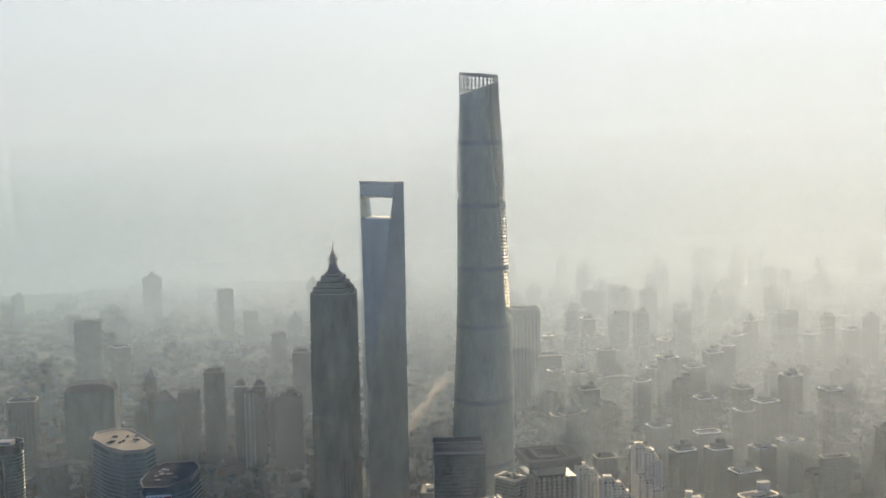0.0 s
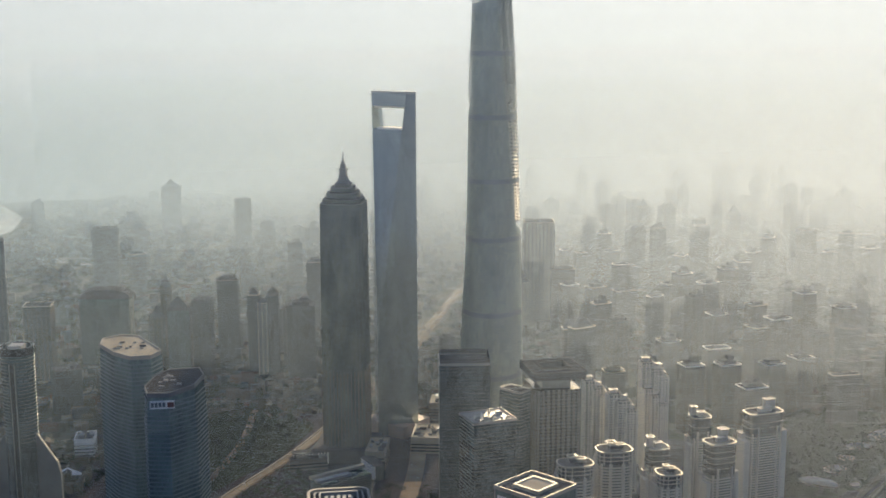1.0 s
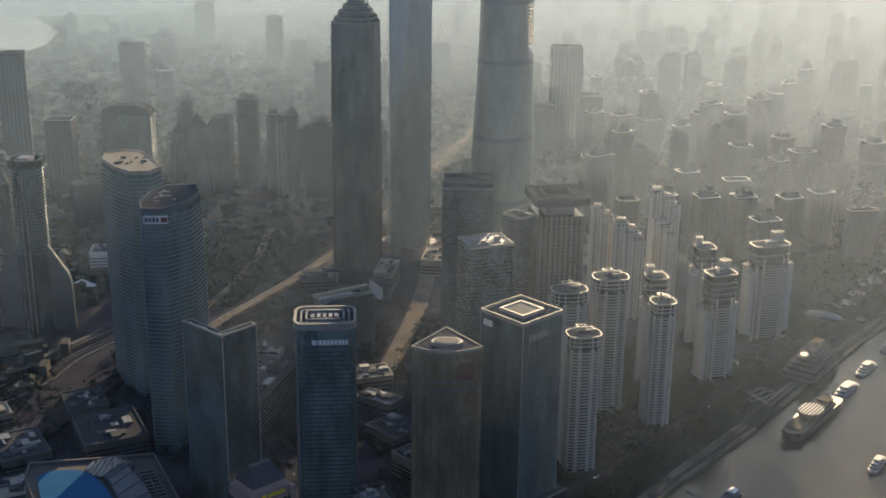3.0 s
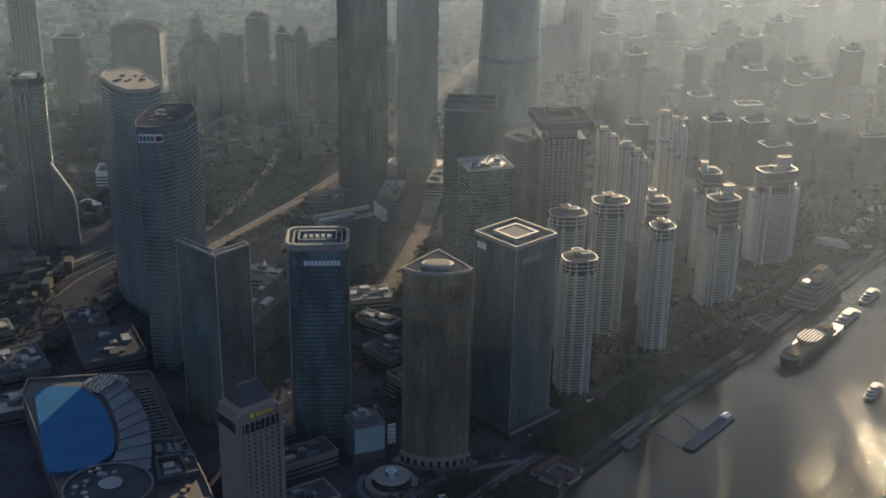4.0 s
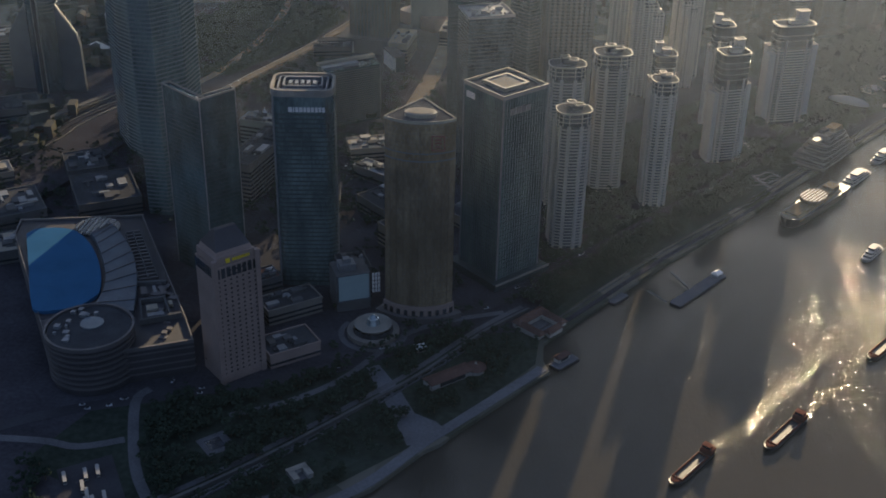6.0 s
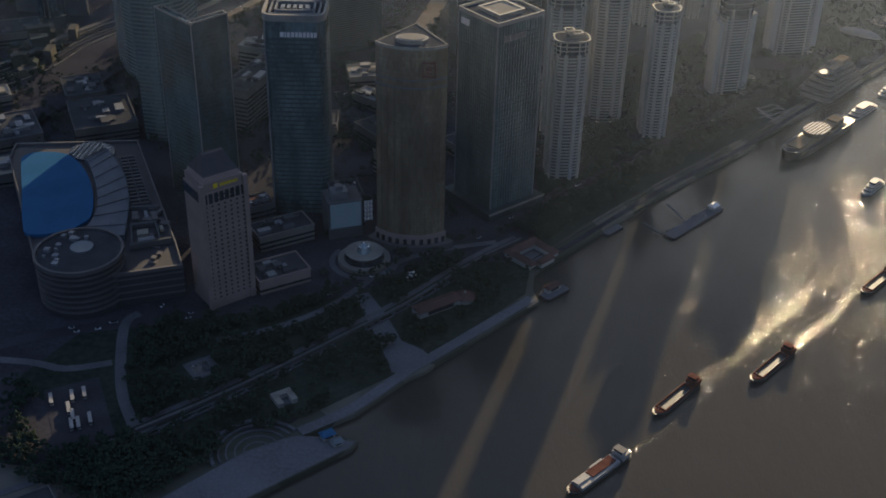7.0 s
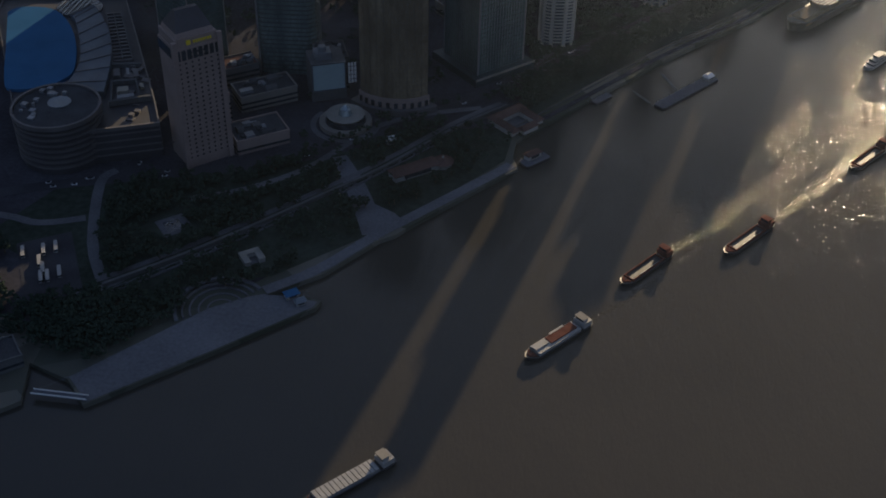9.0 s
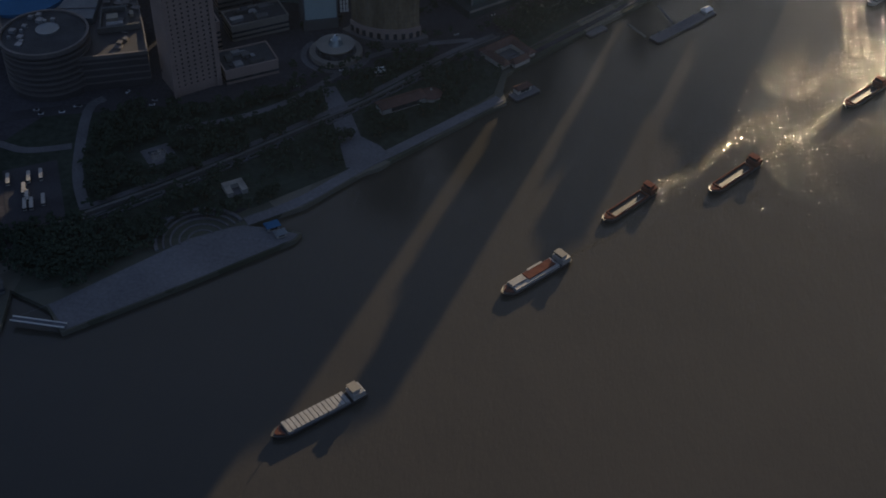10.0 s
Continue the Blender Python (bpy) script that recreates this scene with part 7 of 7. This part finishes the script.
def barge(x, y, turn, length, beam, kind, label):
    t = thing("barge", x, y, label, "barge", "river barges", turn, -3.6)
    b = bmesh.new()
    hull(b, length, beam, -0.8, 2.4)
    part("hull", b, M_HULL if kind != "tank" else M_RUST, t)
    hold0, hold1 = -length * 0.36, length * 0.30
    b = bmesh.new()
    if kind == "open":
        ring_wall(b, [(hold0, -beam * 0.4), (hold1, -beam * 0.4), (hold1, beam * 0.4), (hold0, beam * 0.4)], [(hold0 + 1, -beam * 0.32), (hold1 - 1, -beam * 0.32), (hold1 - 1, beam * 0.32), (hold0 + 1, beam * 0.32)], 2.4, 4.0)
        part("coaming", b, M_RUST, t)
        b = bmesh.new()
        box(b, hold0 + 1, hold1 - 1, -beam * 0.32, beam * 0.32, 2.42, 2.7)
        part("cargo_hold", b, M_HULL, t)
        b = bmesh.new()
        box(b, hold0 + 8, hold1 - 6, -beam * 0.34, -beam * 0.31, 4.0, 4.3)
        part("rail", b, M_STEEL, t)
    elif kind == "covered":
        n = 14
        step = (hold1 - hold0) / n
        for i in range(n):
            b2 = b if i == 0 else bmesh.new()
            box(b2, hold0 + i * step, hold0 + (i + 0.86) * step, -beam * 0.42, beam * 0.42, 2.4, 4.8)
            part("hatch_cover", b2, M_BOAT_WHITE, t)
        b = bmesh.new()
        box(b, hold0, hold1, -beam * 0.46, -beam * 0.43, 2.4, 3.6)
        part("side_rail", b, M_PLANT, t)
    else:
        box(b, hold0, hold1, -beam * 0.4, beam * 0.4, 2.4, 4.6)
        part("cargo_deck", b, M_BOAT_WHITE, t)
        for u0, u1, v0, v1, m in ((hold0 + 13, hold1 - 2, -beam * 0.22, beam * 0.34, M_RUST), (hold0 + 18, hold1 - 8, beam * 0.3, beam * 0.46, M_BOAT_WHITE), (hold0, hold0 + 12, -beam * 0.1, beam * 0.3, M_PLANT)):
            b = bmesh.new()
            box(b, u0, u1, v0, v1, 4.6, 5.4)
            part("cargo", b, m, t)
    b = bmesh.new()
    prism(b, [(length * 0.34 + u, v) for u, v in ((0, -beam * 0.42), (length * 0.13, -beam * 0.4), (length * 0.13, beam * 0.4), (0, beam * 0.42))], 2.4, 6.4)
    part("deckhouse", b, M_RUST if kind == "open" else M_BOAT_WHITE, t)
    b = bmesh.new()
    box(b, length * 0.345, length * 0.42, -beam * 0.3, beam * 0.3, 6.4, 9.2)
    cabin = part("wheelhouse", b, M_RUST if kind == "open" else M_BOAT_WHITE, t)
    b = bmesh.new()
    box(b, length * 0.335, length * 0.43, -beam * 0.34, beam * 0.34, 9.2, 9.6)
    part("wheelhouse_roof", b, M_ROOF_LIGHT if kind != "open" else M_RUST, cabin)
    b = bmesh.new()
    box(b, length * 0.342, length * 0.346, -beam * 0.28, beam * 0.28, 7.4, 8.7)
    part("window", b, M_GLASS_FLAT, cabin)
    b = bmesh.new()
    bar_at(b, -length * 0.42, 0, 0, 0.35, 0.35, 2.6, 8)
    part("mast", b, M_STEEL, t)
    b = bmesh.new()
    prism(b, [(-length * 0.46 + u, v) for u, v in ((0, -1.0), (length * 0.07, -beam * 0.36), (length * 0.07, beam * 0.36), (0, 1.0))], 2.6, 3.9)
    part("foredeck", b, M_RUST, t)
    return t


def heading(ax, ay, bx, by):
    return math.degrees(math.atan2(by - ay, bx - ax))


for ax, ay, bx, by, beam, kind, label in ((-33, 447, 9, 495, 11, "covered", "river barge with pale hatch covers and a red bow"), (74, 596, 110, 643, 12, "deck", "river barge with grey and rust-red deck cargo"),
                                          (129, 686, 160, 732, 11, "open", "dark open barge with a rust-red wheelhouse"), (200, 737, 233, 784, 11, "open", "dark open barge with a rust-red wheelhouse"),
                                          (298, 872, 329, 915, 11, "open", "dark open barge with a rust-red wheelhouse")):
    barge((ax + bx) / 2, (ay + by) / 2, heading(ax, ay, bx, by), math.hypot(bx - ax, by - ay), beam, kind, label)


def ferry(x, y, turn, length, beam, label):
    t = thing("ferry", x, y, label, "ferry", "", turn, -3.6)
    b = bmesh.new()
    hull(b, length, beam, -0.6, 2.2)
    part("hull", b, M_BOAT_WHITE, t)
    for i, (k, z) in enumerate(((0.78, 2.2), (0.62, 4.8), (0.34, 7.2))):
        b = bmesh.new()
        prism(b, [(px + length * 0.06, py) for px, py in round_rect(length * k, beam * (0.86 - 0.1 * i), 2, 3)], z, z + 2.3)
        deck = part("deck", b, M_BOAT_WHITE, t)
        b = bmesh.new()
        prism(b, [(px + length * 0.06, py) for px, py in round_rect(length * k + 0.15, beam * (0.86 - 0.1 * i) + 0.15, 2, 3)], z + 0.8, z + 1.7)
        part("window_band", b, M_GLASS_FLAT, deck, "dark window band")
    return t


ferry(333, 1060, heading(323, 1044, 343, 1074), 36, 10, "small white passenger ferry under way")


def moored_ship(ax, ay, bx, by):
    length = math.hypot(bx - ax, by - ay)
    t = thing("moored_ship", (ax + bx) / 2, (ay + by) / 2, "black-hulled moored event ship with tan decks and an oval canopy", "ship", "", heading(ax, ay, bx, by), -3.6)
    beam = 26
    b = bmesh.new()
    hull(b, length, beam, -1, 8.6, 0.2, 2)
    part("hull", b, M_HULL, t)
    b = bmesh.new()
    box(b, -length * 0.42, length * 0.36, -beam * 0.36, beam * 0.36, 7, 9.5)
    part("deck", b, M_CARGO, t)
    b = bmesh.new()
    box(b, -length * 0.42, length * 0.36, -beam * 0.46, -beam * 0.44, 7, 8.4)
    part("rail", b, M_CARGO, t)
    b = bmesh.new()
    prism(b, [(px - length * 0.02, py) for px, py in oval(34, 25, 28)], 12, 16)
    part("oval_canopy", b, M_CARGO, t)
    for i in range(7):
        b = bmesh.new()
        v = -10 + i * 3.3
        half = 16 * math.sqrt(max(0, 1 - (v / 12.6) ** 2))
        box(b, -length * 0.02 - half, -length * 0.02 + half, v - 0.4, v + 0.4, 16, 16.5)
        part("canopy_rib", b, M_WHITE, t)
    for u, w, d, h in ((-0.32, 18, 14, 13), (-0.2, 12, 10, 12), (0.18, 20, 14, 14), (0.3, 14, 12, 16)):
        b = bmesh.new()
        box(b, length * u - w / 2, length * u + w / 2, -d / 2, d / 2, 9.5, h - 1.5)
        part("deckhouse", b, M_CARGO, t)
    return t


moored_ship(256, 1106, 326, 1204)
ferry(346, 1232, heading(330, 1210, 362, 1256), 56, 14, "moored white tour boat behind a larger ship")
ferry(386, 1296, heading(372, 1276, 402, 1318), 44, 12, "moored white tour boat by the river wall")
ferry(430, 1364, 54, 36, 10, "moored white tour boat by the river wall")


# choppy water: wakes and added glitter areas as many small tilted wavelets
def wavelet(verts, faces, x, y, r, a, rng):
    """A low crest about r across, lying along the direction a."""
    k = len(verts)
    c, s = math.cos(a), math.sin(a)
    h = r * rng.uniform(0.015, 0.13)
    for u, v, z in ((-1.0, 0, 0), (0, -0.38, 0), (1.0, 0, 0), (0, 0.38, 0), (rng.uniform(-0.3, 0.3), rng.uniform(-0.1, 0.1), h)):
        verts.append((x + (c * u - s * v) * r, y + (s * u + c * v) * r, -3.62 + z))
    for p, q in ((0, 1), (1, 2), (2, 3), (3, 0)):
        faces.append((k + p, k + q, k + 4))


def choppy(name, verts, faces, label):
    me = bpy.data.meshes.new(name)
    me.from_pydata(verts, [], faces)
    me.materials.append(M_FOAM)
    return tagged(new(name, me), kind="stuff", category="wake", label=label)


def wake(line, w0, w1, count, seed):
    rng = random.Random(seed)
    verts, faces = [], []
    n = len(line)
    for _ in range(count):
        f = rng.random() * (n - 1.01)
        i = int(f)
        (x0, y0), (x1, y1) = line[i], line[i + 1]
        dx, dy = x1 - x0, y1 - y0
        k = 1 / math.hypot(dx, dy)
        half = (w0 + (w1 - w0) * f / n) / 2
        side = max(-1.8, min(1.8, rng.gauss(0, 0.62)))
        x, y = x0 + dx * (f - i) + dy * k * half * side, y0 + dy * (f - i) - dx * k * half * side
        wavelet(verts, faces, x, y, rng.uniform(0.6, 1.5), rng.uniform(-0.6, 0.6), rng)
    return choppy("wake", verts, faces, "churned glittering wake on brown water")


wake(smooth_line([(112, 646), (139, 678), (166, 722), (192, 768)], 8), 3, 9, 500, 1)
wake(smooth_line([(162, 736), (196, 780), (236, 842), (285, 915), (330, 990)], 8), 5, 34, 4200, 2)
wake(smooth_line([(236, 788), (272, 842), (310, 905), (352, 990), (400, 1080)], 8), 5, 36, 4200, 3)
wake(smooth_line([(331, 918), (370, 980), (420, 1060)], 8), 6, 30, 1500, 4)
wake(smooth_line([(344, 1076), (372, 1120), (410, 1190)], 8), 6, 30, 1400, 5)
# sun glitter put into the shape: facets added only where it sparkles
rng = random.Random(8)
verts, faces = [], []
while len(faces) < 4 * 31000:
    y = rng.uniform(690, 1260)
    x = rng.uniform(120, 470)
    edge = 30 + (y - 852) * 0.71
    reach = max(0.0, min(1.0, (x - edge - 40) / 130)) * max(0.0, min(1.0, (y - 690) / 240))
    if rng.random() > reach ** 1.5 * (0.12 + 0.88 * (noise.noise(Vector((x * 0.03, y * 0.012, 0))) > 0.0)):
        continue
    wavelet(verts, faces, x, y, rng.uniform(0.6, 1.4), rng.uniform(-0.35, 0.35), rng)
choppy("ruffled_water", verts, faces, "small facets added to catch sun glitter on brown water")

# ---- coach park ----
sheet("coach_park", [(-302, 636), (-270, 658), (-234, 598), (-266, 575)], 0.2, M_ASPHALT, "grey paved coach park", "car park")


def coach(x, y, turn):
    t = thing("coach", x, y, "white touring coach parked in a lot", "coach", "parked coaches", turn)
    b = bmesh.new()
    prism(b, round_rect(12, 2.6, 0.5, 2), 0.5, 3.3)
    body = part("body", b, M_BOAT_WHITE, t)
    b = bmesh.new()
    prism(b, round_rect(12.06, 2.66, 0.5, 2), 1.7, 2.7)
    part("window_band", b, M_GLASS_FLAT, body, "dark window band")
    for u in (-4, 3.6):
        for v in (-1.2, 1.2):
            b = bmesh.new()
            box(b, u - 0.5, u + 0.5, v - 0.15, v + 0.15, 0.0, 1.0)
            part("wheel", b, M_HULL, t)
    return t


for cx, cy in ((-292, 626), (-279, 632), (-276, 619), (-272, 637), (-267, 603), (-263, 605), (-257, 611), (-270, 612)):
    coach(cx, cy, 118).location.z = 0.2

# ---- trees ----
def inside(x, y, poly):
    hit = False
    for (x0, y0), (x1, y1) in zip(poly, poly[1:] + poly[:1]):
        if (y0 > y) != (y1 > y) and x < (x1 - x0) * (y - y0) / (y1 - y0) + x0:
            hit = not hit
    return hit


def clump(verts, faces, c, r, rng):
    k = len(verts)
    for d in ((1, 0, 0), (-1, 0, 0), (0, 1, 0), (0, -1, 0), (0, 0, 0.8), (0, 0, -0.6)):
        q = rng.uniform(0.65, 1.25) * r
        verts.append((c[0] + d[0] * q + rng.uniform(-0.2, 0.2) * r, c[1] + d[1] * q + rng.uniform(-0.2, 0.2) * r, c[2] + d[2] * q))
    for a, b_, e in ((0, 2, 4), (2, 1, 4), (1, 3, 4), (3, 0, 4), (2, 0, 5), (1, 2, 5), (3, 1, 5), (0, 3, 5)):
        faces.append((k + a, k + b_, k + e))


def crown_points(n, radius, height, base, rng):
    out = []
    while len(out) < n:
        a, f, u = rng.uniform(0, 2 * math.pi), rng.random() ** 0.5, rng.uniform(-1, 1)
        r = radius * math.sqrt(1 - u * u) * (0.55 + 0.45 * f) * rng.uniform(0.8, 1.15)
        out.append((r * math.cos(a), r * math.sin(a), base + height * (0.5 + 0.5 * u * (0.6 + 0.4 * f))))
    return out


tree_kinds = []
for k in range(4):
    rg = random.Random(40 + k)
    h, r = rg.uniform(8, 11), rg.uniform(3.6, 4.8)
    t = thing("tree", 0, 0, "leafy broadleaf tree in a riverside park", "tree", "park trees")
    b = bmesh.new()
    prism(b, [(0.32 * math.cos(i), 0.32 * math.sin(i)) for i in (0, 1.05, 2.1, 3.14, 4.19, 5.24)], 0, h * 0.6, [(0.14 * math.cos(i), 0.14 * math.sin(i)) for i in (0, 1.05, 2.1, 3.14, 4.19, 5.24)])
    for j in range(4):
        a = j * 1.6 + k
        p0, p1 = Vector((0, 0, h * (0.3 + 0.06 * j))), Vector((r * 0.6 * math.cos(a), r * 0.6 * math.sin(a), h * (0.6 + 0.05 * j)))
        vs = [b.verts.new(p0 + Vector(o)) for o in ((0.13, 0, 0), (-0.07, 0.12, 0), (-0.07, -0.12, 0))] + [b.verts.new(p1 + Vector(o)) for o in ((0.05, 0, 0), (-0.03, 0.04, 0), (-0.03, -0.04, 0))]
        for f in ((0, 1, 4, 3), (1, 2, 5, 4), (2, 0, 3, 5)):
            b.faces.new([vs[m] for m in f])
    part("trunk", b, M_BARK, t)
    verts, faces = [], []
    for c in crown_points(46, r, h * 0.62, h * 0.34, rg):
        clump(verts, faces, c, rg.uniform(0.7, 1.35), rg)
    me = bpy.data.meshes.new("crown")
    me.from_pydata(verts, [], faces)
    me.materials.append(M_LEAF)
    o = new("crown", me)
    o.parent = t
    tree_kinds.append(t)

PARK = [(-228, 612), (-190, 566), (-150, 606), (-116, 634), (-58, 712), (-44, 738), (28, 832), (22, 880), (-60, 856), (-110, 806), (-170, 762), (-262, 728), (-250, 660)]
QUAYSIDE = [(-330, 640), (-310, 560), (-236, 528), (-195, 564), (-225, 600), (-262, 570), (-305, 640)]
GREEN_R = [(26, 880), (62, 945), (124, 1032), (204, 1138), (258, 1218), (330, 1318), (400, 1420), (300, 1500), (230, 1450), (60, 1290), (-20, 1060), (-6, 940)]
solid = [(-113, 846, 26), (-45, 788, 24), (26, 878, 26), (-129, 653, 12), (-150, 598, 18), (-202, 678, 16), (-19, 974, 46), (318, 1284, 44), (-80, 886, 44), (250, 1208, 24), (-206, 778, 36), (-55, 720, 18), (-72, 748, 14), (-90, 776, 12), (-270, 615, 34), (374, 1452, 28), (412, 1500, 20), (-24, 800, 14)]
solid += [(ax, ay, 25) for ax, ay in ((40, 1032), (30, 1124), (74, 1166), (129, 1136), (137, 1235), (196, 1250), (200, 1358), (251, 1330), (281, 1376), (118, 1440), (90, 1480), (172, 1528), (166, 1484), (-22, 1300), (22, 1322))]
walls = smooth_line([(-222, 604), (-185, 642), (-150, 682), (-102, 742), (-66, 788), (-20, 860), (14, 902)], 8)
streets = smooth_line([(-420, 640), (-330, 700), (-250, 735), (-170, 770), (-110, 812), (-60, 862), (-10, 920), (60, 1010), (150, 1130), (230, 1240), (330, 1380)], 12)


drives = smooth_line([(-200, 716), (-162, 739), (-127, 774), (-101, 821), (-84, 850), (-50, 876), (-7, 896)], 8) + smooth_line([(-214, 600), (-160, 662), (-110, 724), (-92, 748), (-30, 838)], 8)


def free_spot(x, y):
    return not (any((x - a) ** 2 + (y - b) ** 2 < r * r for a, b, r in solid) or near_line(x, y, walls, 6) or near_line(x, y, drives, 5) or near_line(x, y, streets, 7))


rng = random.Random(77)
planted = 0
while planted < 250:
    x, y = rng.uniform(-330, 30), rng.uniform(528, 885)
    if inside(x, y, [(-144, 649), (-111, 652), (-69, 688), (-100, 730), (-152, 658)]) or near_line(x, y, drives, 5):
        continue
    if not (inside(x, y, PARK) or inside(x, y, QUAYSIDE)) or not free_spot(x, y):
        continue
    m = pose(x, y, 0, 0, 0, rng.uniform(0, 360)) @ Matrix.Scale(rng.uniform(0.7, 1.25), 4)
    if planted < 4:
        tree_kinds[planted].matrix_basis = m
    else:
        tr = copy_thing(tree_kinds[planted % 4], m)
        tr.scale = [m.to_scale().x] * 3
    planted += 1

verts, faces = [], []


def plant(x, y, r, h, n):
    for c in crown_points(n, r, h * 0.62, h * 0.34, rng):
        clump(verts, faces, (x + c[0], y + c[1], c[2]), rng.uniform(1.0, 2.0), rng)


def scatter(poly, count, check=True):
    xs, ys = [p[0] for p in poly], [p[1] for p in poly]
    done = 0
    while done < count:
        x, y = rng.uniform(min(xs), max(xs)), rng.uniform(min(ys), max(ys))
        if inside(x, y, poly) and (not check or free_spot(x, y)):
            plant(x, y, rng.uniform(3, 5), rng.uniform(7, 12), 11)
            done += 1


scatter(PARK, 330)
scatter(QUAYSIDE, 90)
# street trees along the park drive and before the towers
for line, gap in ((smooth_line([(-206, 724), (-168, 747), (-134, 782), (-141, 822)], 5), 5), (smooth_line([(-88, 858), (-54, 885), (-10, 906), (12, 926)], 5), 5), (smooth_line([(-150, 770), (-118, 806), (-92, 838), (-52, 866)], 5), 4),
                  (smooth_line([(-246, 742), (-228, 728), (-206, 724)], 4), 5), (smooth_line([(-76, 922), (-50, 934), (-68, 960)], 4), 5), (smooth_line([(-150, 880), (-134, 930), (-118, 960)], 4), 6)):
    for px, py in line:
        if rng.random() < 0.85:
            plant(px + rng.uniform(-gap, gap) * 0.5, py + rng.uniform(-gap, gap) * 0.5, rng.uniform(2.6, 4.4), rng.uniform(6, 10), 11)
scatter([(-262, 577), (-225, 598), (-205, 594), (-166, 612), (-160, 590), (-186, 549), (-204, 526), (-239, 548)], 190, False)
scatter(GREEN_R, 2300)
scatter([(-470, 1390), (-400, 1420), (-330, 1560), (-300, 1680), (-360, 1760), (-470, 1720), (-540, 1560)], 760, False)
scatter([(-690, 1330), (-570, 1380), (-500, 1480), (-540, 1640), (-680, 1600)], 240, False)
scatter([(300, 1500), (420, 1440), (520, 1570), (640, 1700), (480, 1760), (330, 1640)], 900, False)
scatter([(-250, 980), (-215, 1000), (-170, 1230), (-200, 1420), (-235, 1400), (-240, 1200)], 110, False)
scatter([(-460, 1190), (-420, 1240), (-400, 1300), (-440, 1330), (-500, 1270)], 60, False)
roads = [AVENUE, smooth_line([(-185, 1180), (-166, 1255), (-152, 1380), (-143, 1551)], 6), smooth_line([(-262, 735), (-245, 830), (-230, 900), (-232, 1000), (-215, 1110), (-180, 1230)], 6)]


def district(poly, count):
    xs, ys = [p[0] for p in poly], [p[1] for p in poly]
    done = 0
    while done < count:
        x, y = rng.uniform(min(xs), max(xs)), rng.uniform(min(ys), max(ys))
        if inside(x, y, poly) and not any(near_line(x, y, r, 15) for r in roads):
            plant(x, y, rng.uniform(3, 5), rng.uniform(7, 11), 9)
            done += 1


district([(-480, 960), (-330, 1000), (-240, 960), (-130, 920), (-100, 1010), (-60, 1060), (-10, 1060), (-10, 1250), (-60, 1260), (-90, 1420), (-250, 1480), (-300, 1300), (-400, 1300), (-520, 1150)], 900)
district([(-700, 1000), (-560, 900), (-480, 960), (-520, 1150), (-560, 1300), (-740, 1300)], 420)
district([(-420, 1300), (-300, 1330), (-250, 1480), (-320, 1500)], 160)
scatter([(-130, 1080), (-90, 1090), (-110, 1300), (-140, 1420), (-160, 1300)], 60, False)
for k in range(1500):
    y = rng.uniform(1750, 3600)
    x = rng.uniform(-0.4, 0.36) * y
    for j in range(3):
        plant(x + rng.uniform(-16, 16), y + rng.uniform(-16, 16), rng.uniform(4, 7), rng.uniform(8, 12), 6)
me = bpy.data.meshes.new("tree_cover")
me.from_pydata(verts, [], faces)
me.materials.append(M_LEAF)
tagged(new("tree_cover", me), kind="stuff", category="trees", label="dense dark street and park trees")


# terrace planters along the flood wall
planter_row(-214, 600, -160, 662, 6, 1)
planter_row(-152, 672, -110, 724, 5, 2)
planter_row(-207, 607, -152, 670, 6, 3)
planter_row(-92, 748, -30, 838, 7, 4)


def car(x, y, turn):
    t = thing("car", x, y, "small parked or waiting car on a street", "car", "street cars", turn, 0.22)
    b = bmesh.new()
    prism(b, round_rect(4.4, 1.8, 0.4, 2), 0.25, 0.95)
    part("body", b, M_CAR, t)
    b = bmesh.new()
    prism(b, [(px - 0.2, py) for px, py in rect(2.5, 1.6)], 0.95, 1.5, [(px - 0.2, py) for px, py in rect(1.8, 1.35)])
    part("cabin", b, M_GLASS_FLAT, t)
    for u in (-1.4, 1.4):
        for v in (-0.8, 0.8):
            b = bmesh.new()
            prism(b, [(u + 0.32 * math.cos(k * 1.05), v) for k in range(2)] + [(u - 0.32, v + 0.14), (u + 0.32, v + 0.14)], 0.0, 0.6)
            part("wheel", b, M_HULL, t)
    return t


rng = random.Random(31)
first_car = None
lanes = ((streets, 3.0, 0.22), (AVENUE[4:20], 5.0, 0.26), (roads[1], 6.0, 0.24), (roads[2], 3.0, 0.2))
for line, off, level in lanes:
    for k in range(17):
        i = rng.randrange(len(line) - 1)
        f, side = rng.random(), rng.choice((-1, 1))
        (x0, y0), (x1, y1) = line[i][:2], line[i + 1][:2]
        d = math.hypot(x1 - x0, y1 - y0)
        x, y = x0 + (x1 - x0) * f + side * off * (y1 - y0) / d, y0 + (y1 - y0) * f - side * off * (x1 - x0) / d
        a = math.degrees(math.atan2(y1 - y0, x1 - x0)) + (0 if side > 0 else 180)
        if first_car is None:
            first_car = car(x, y, a)
        else:
            copy_thing(first_car, pose(x, y, level, 0, 0, a))
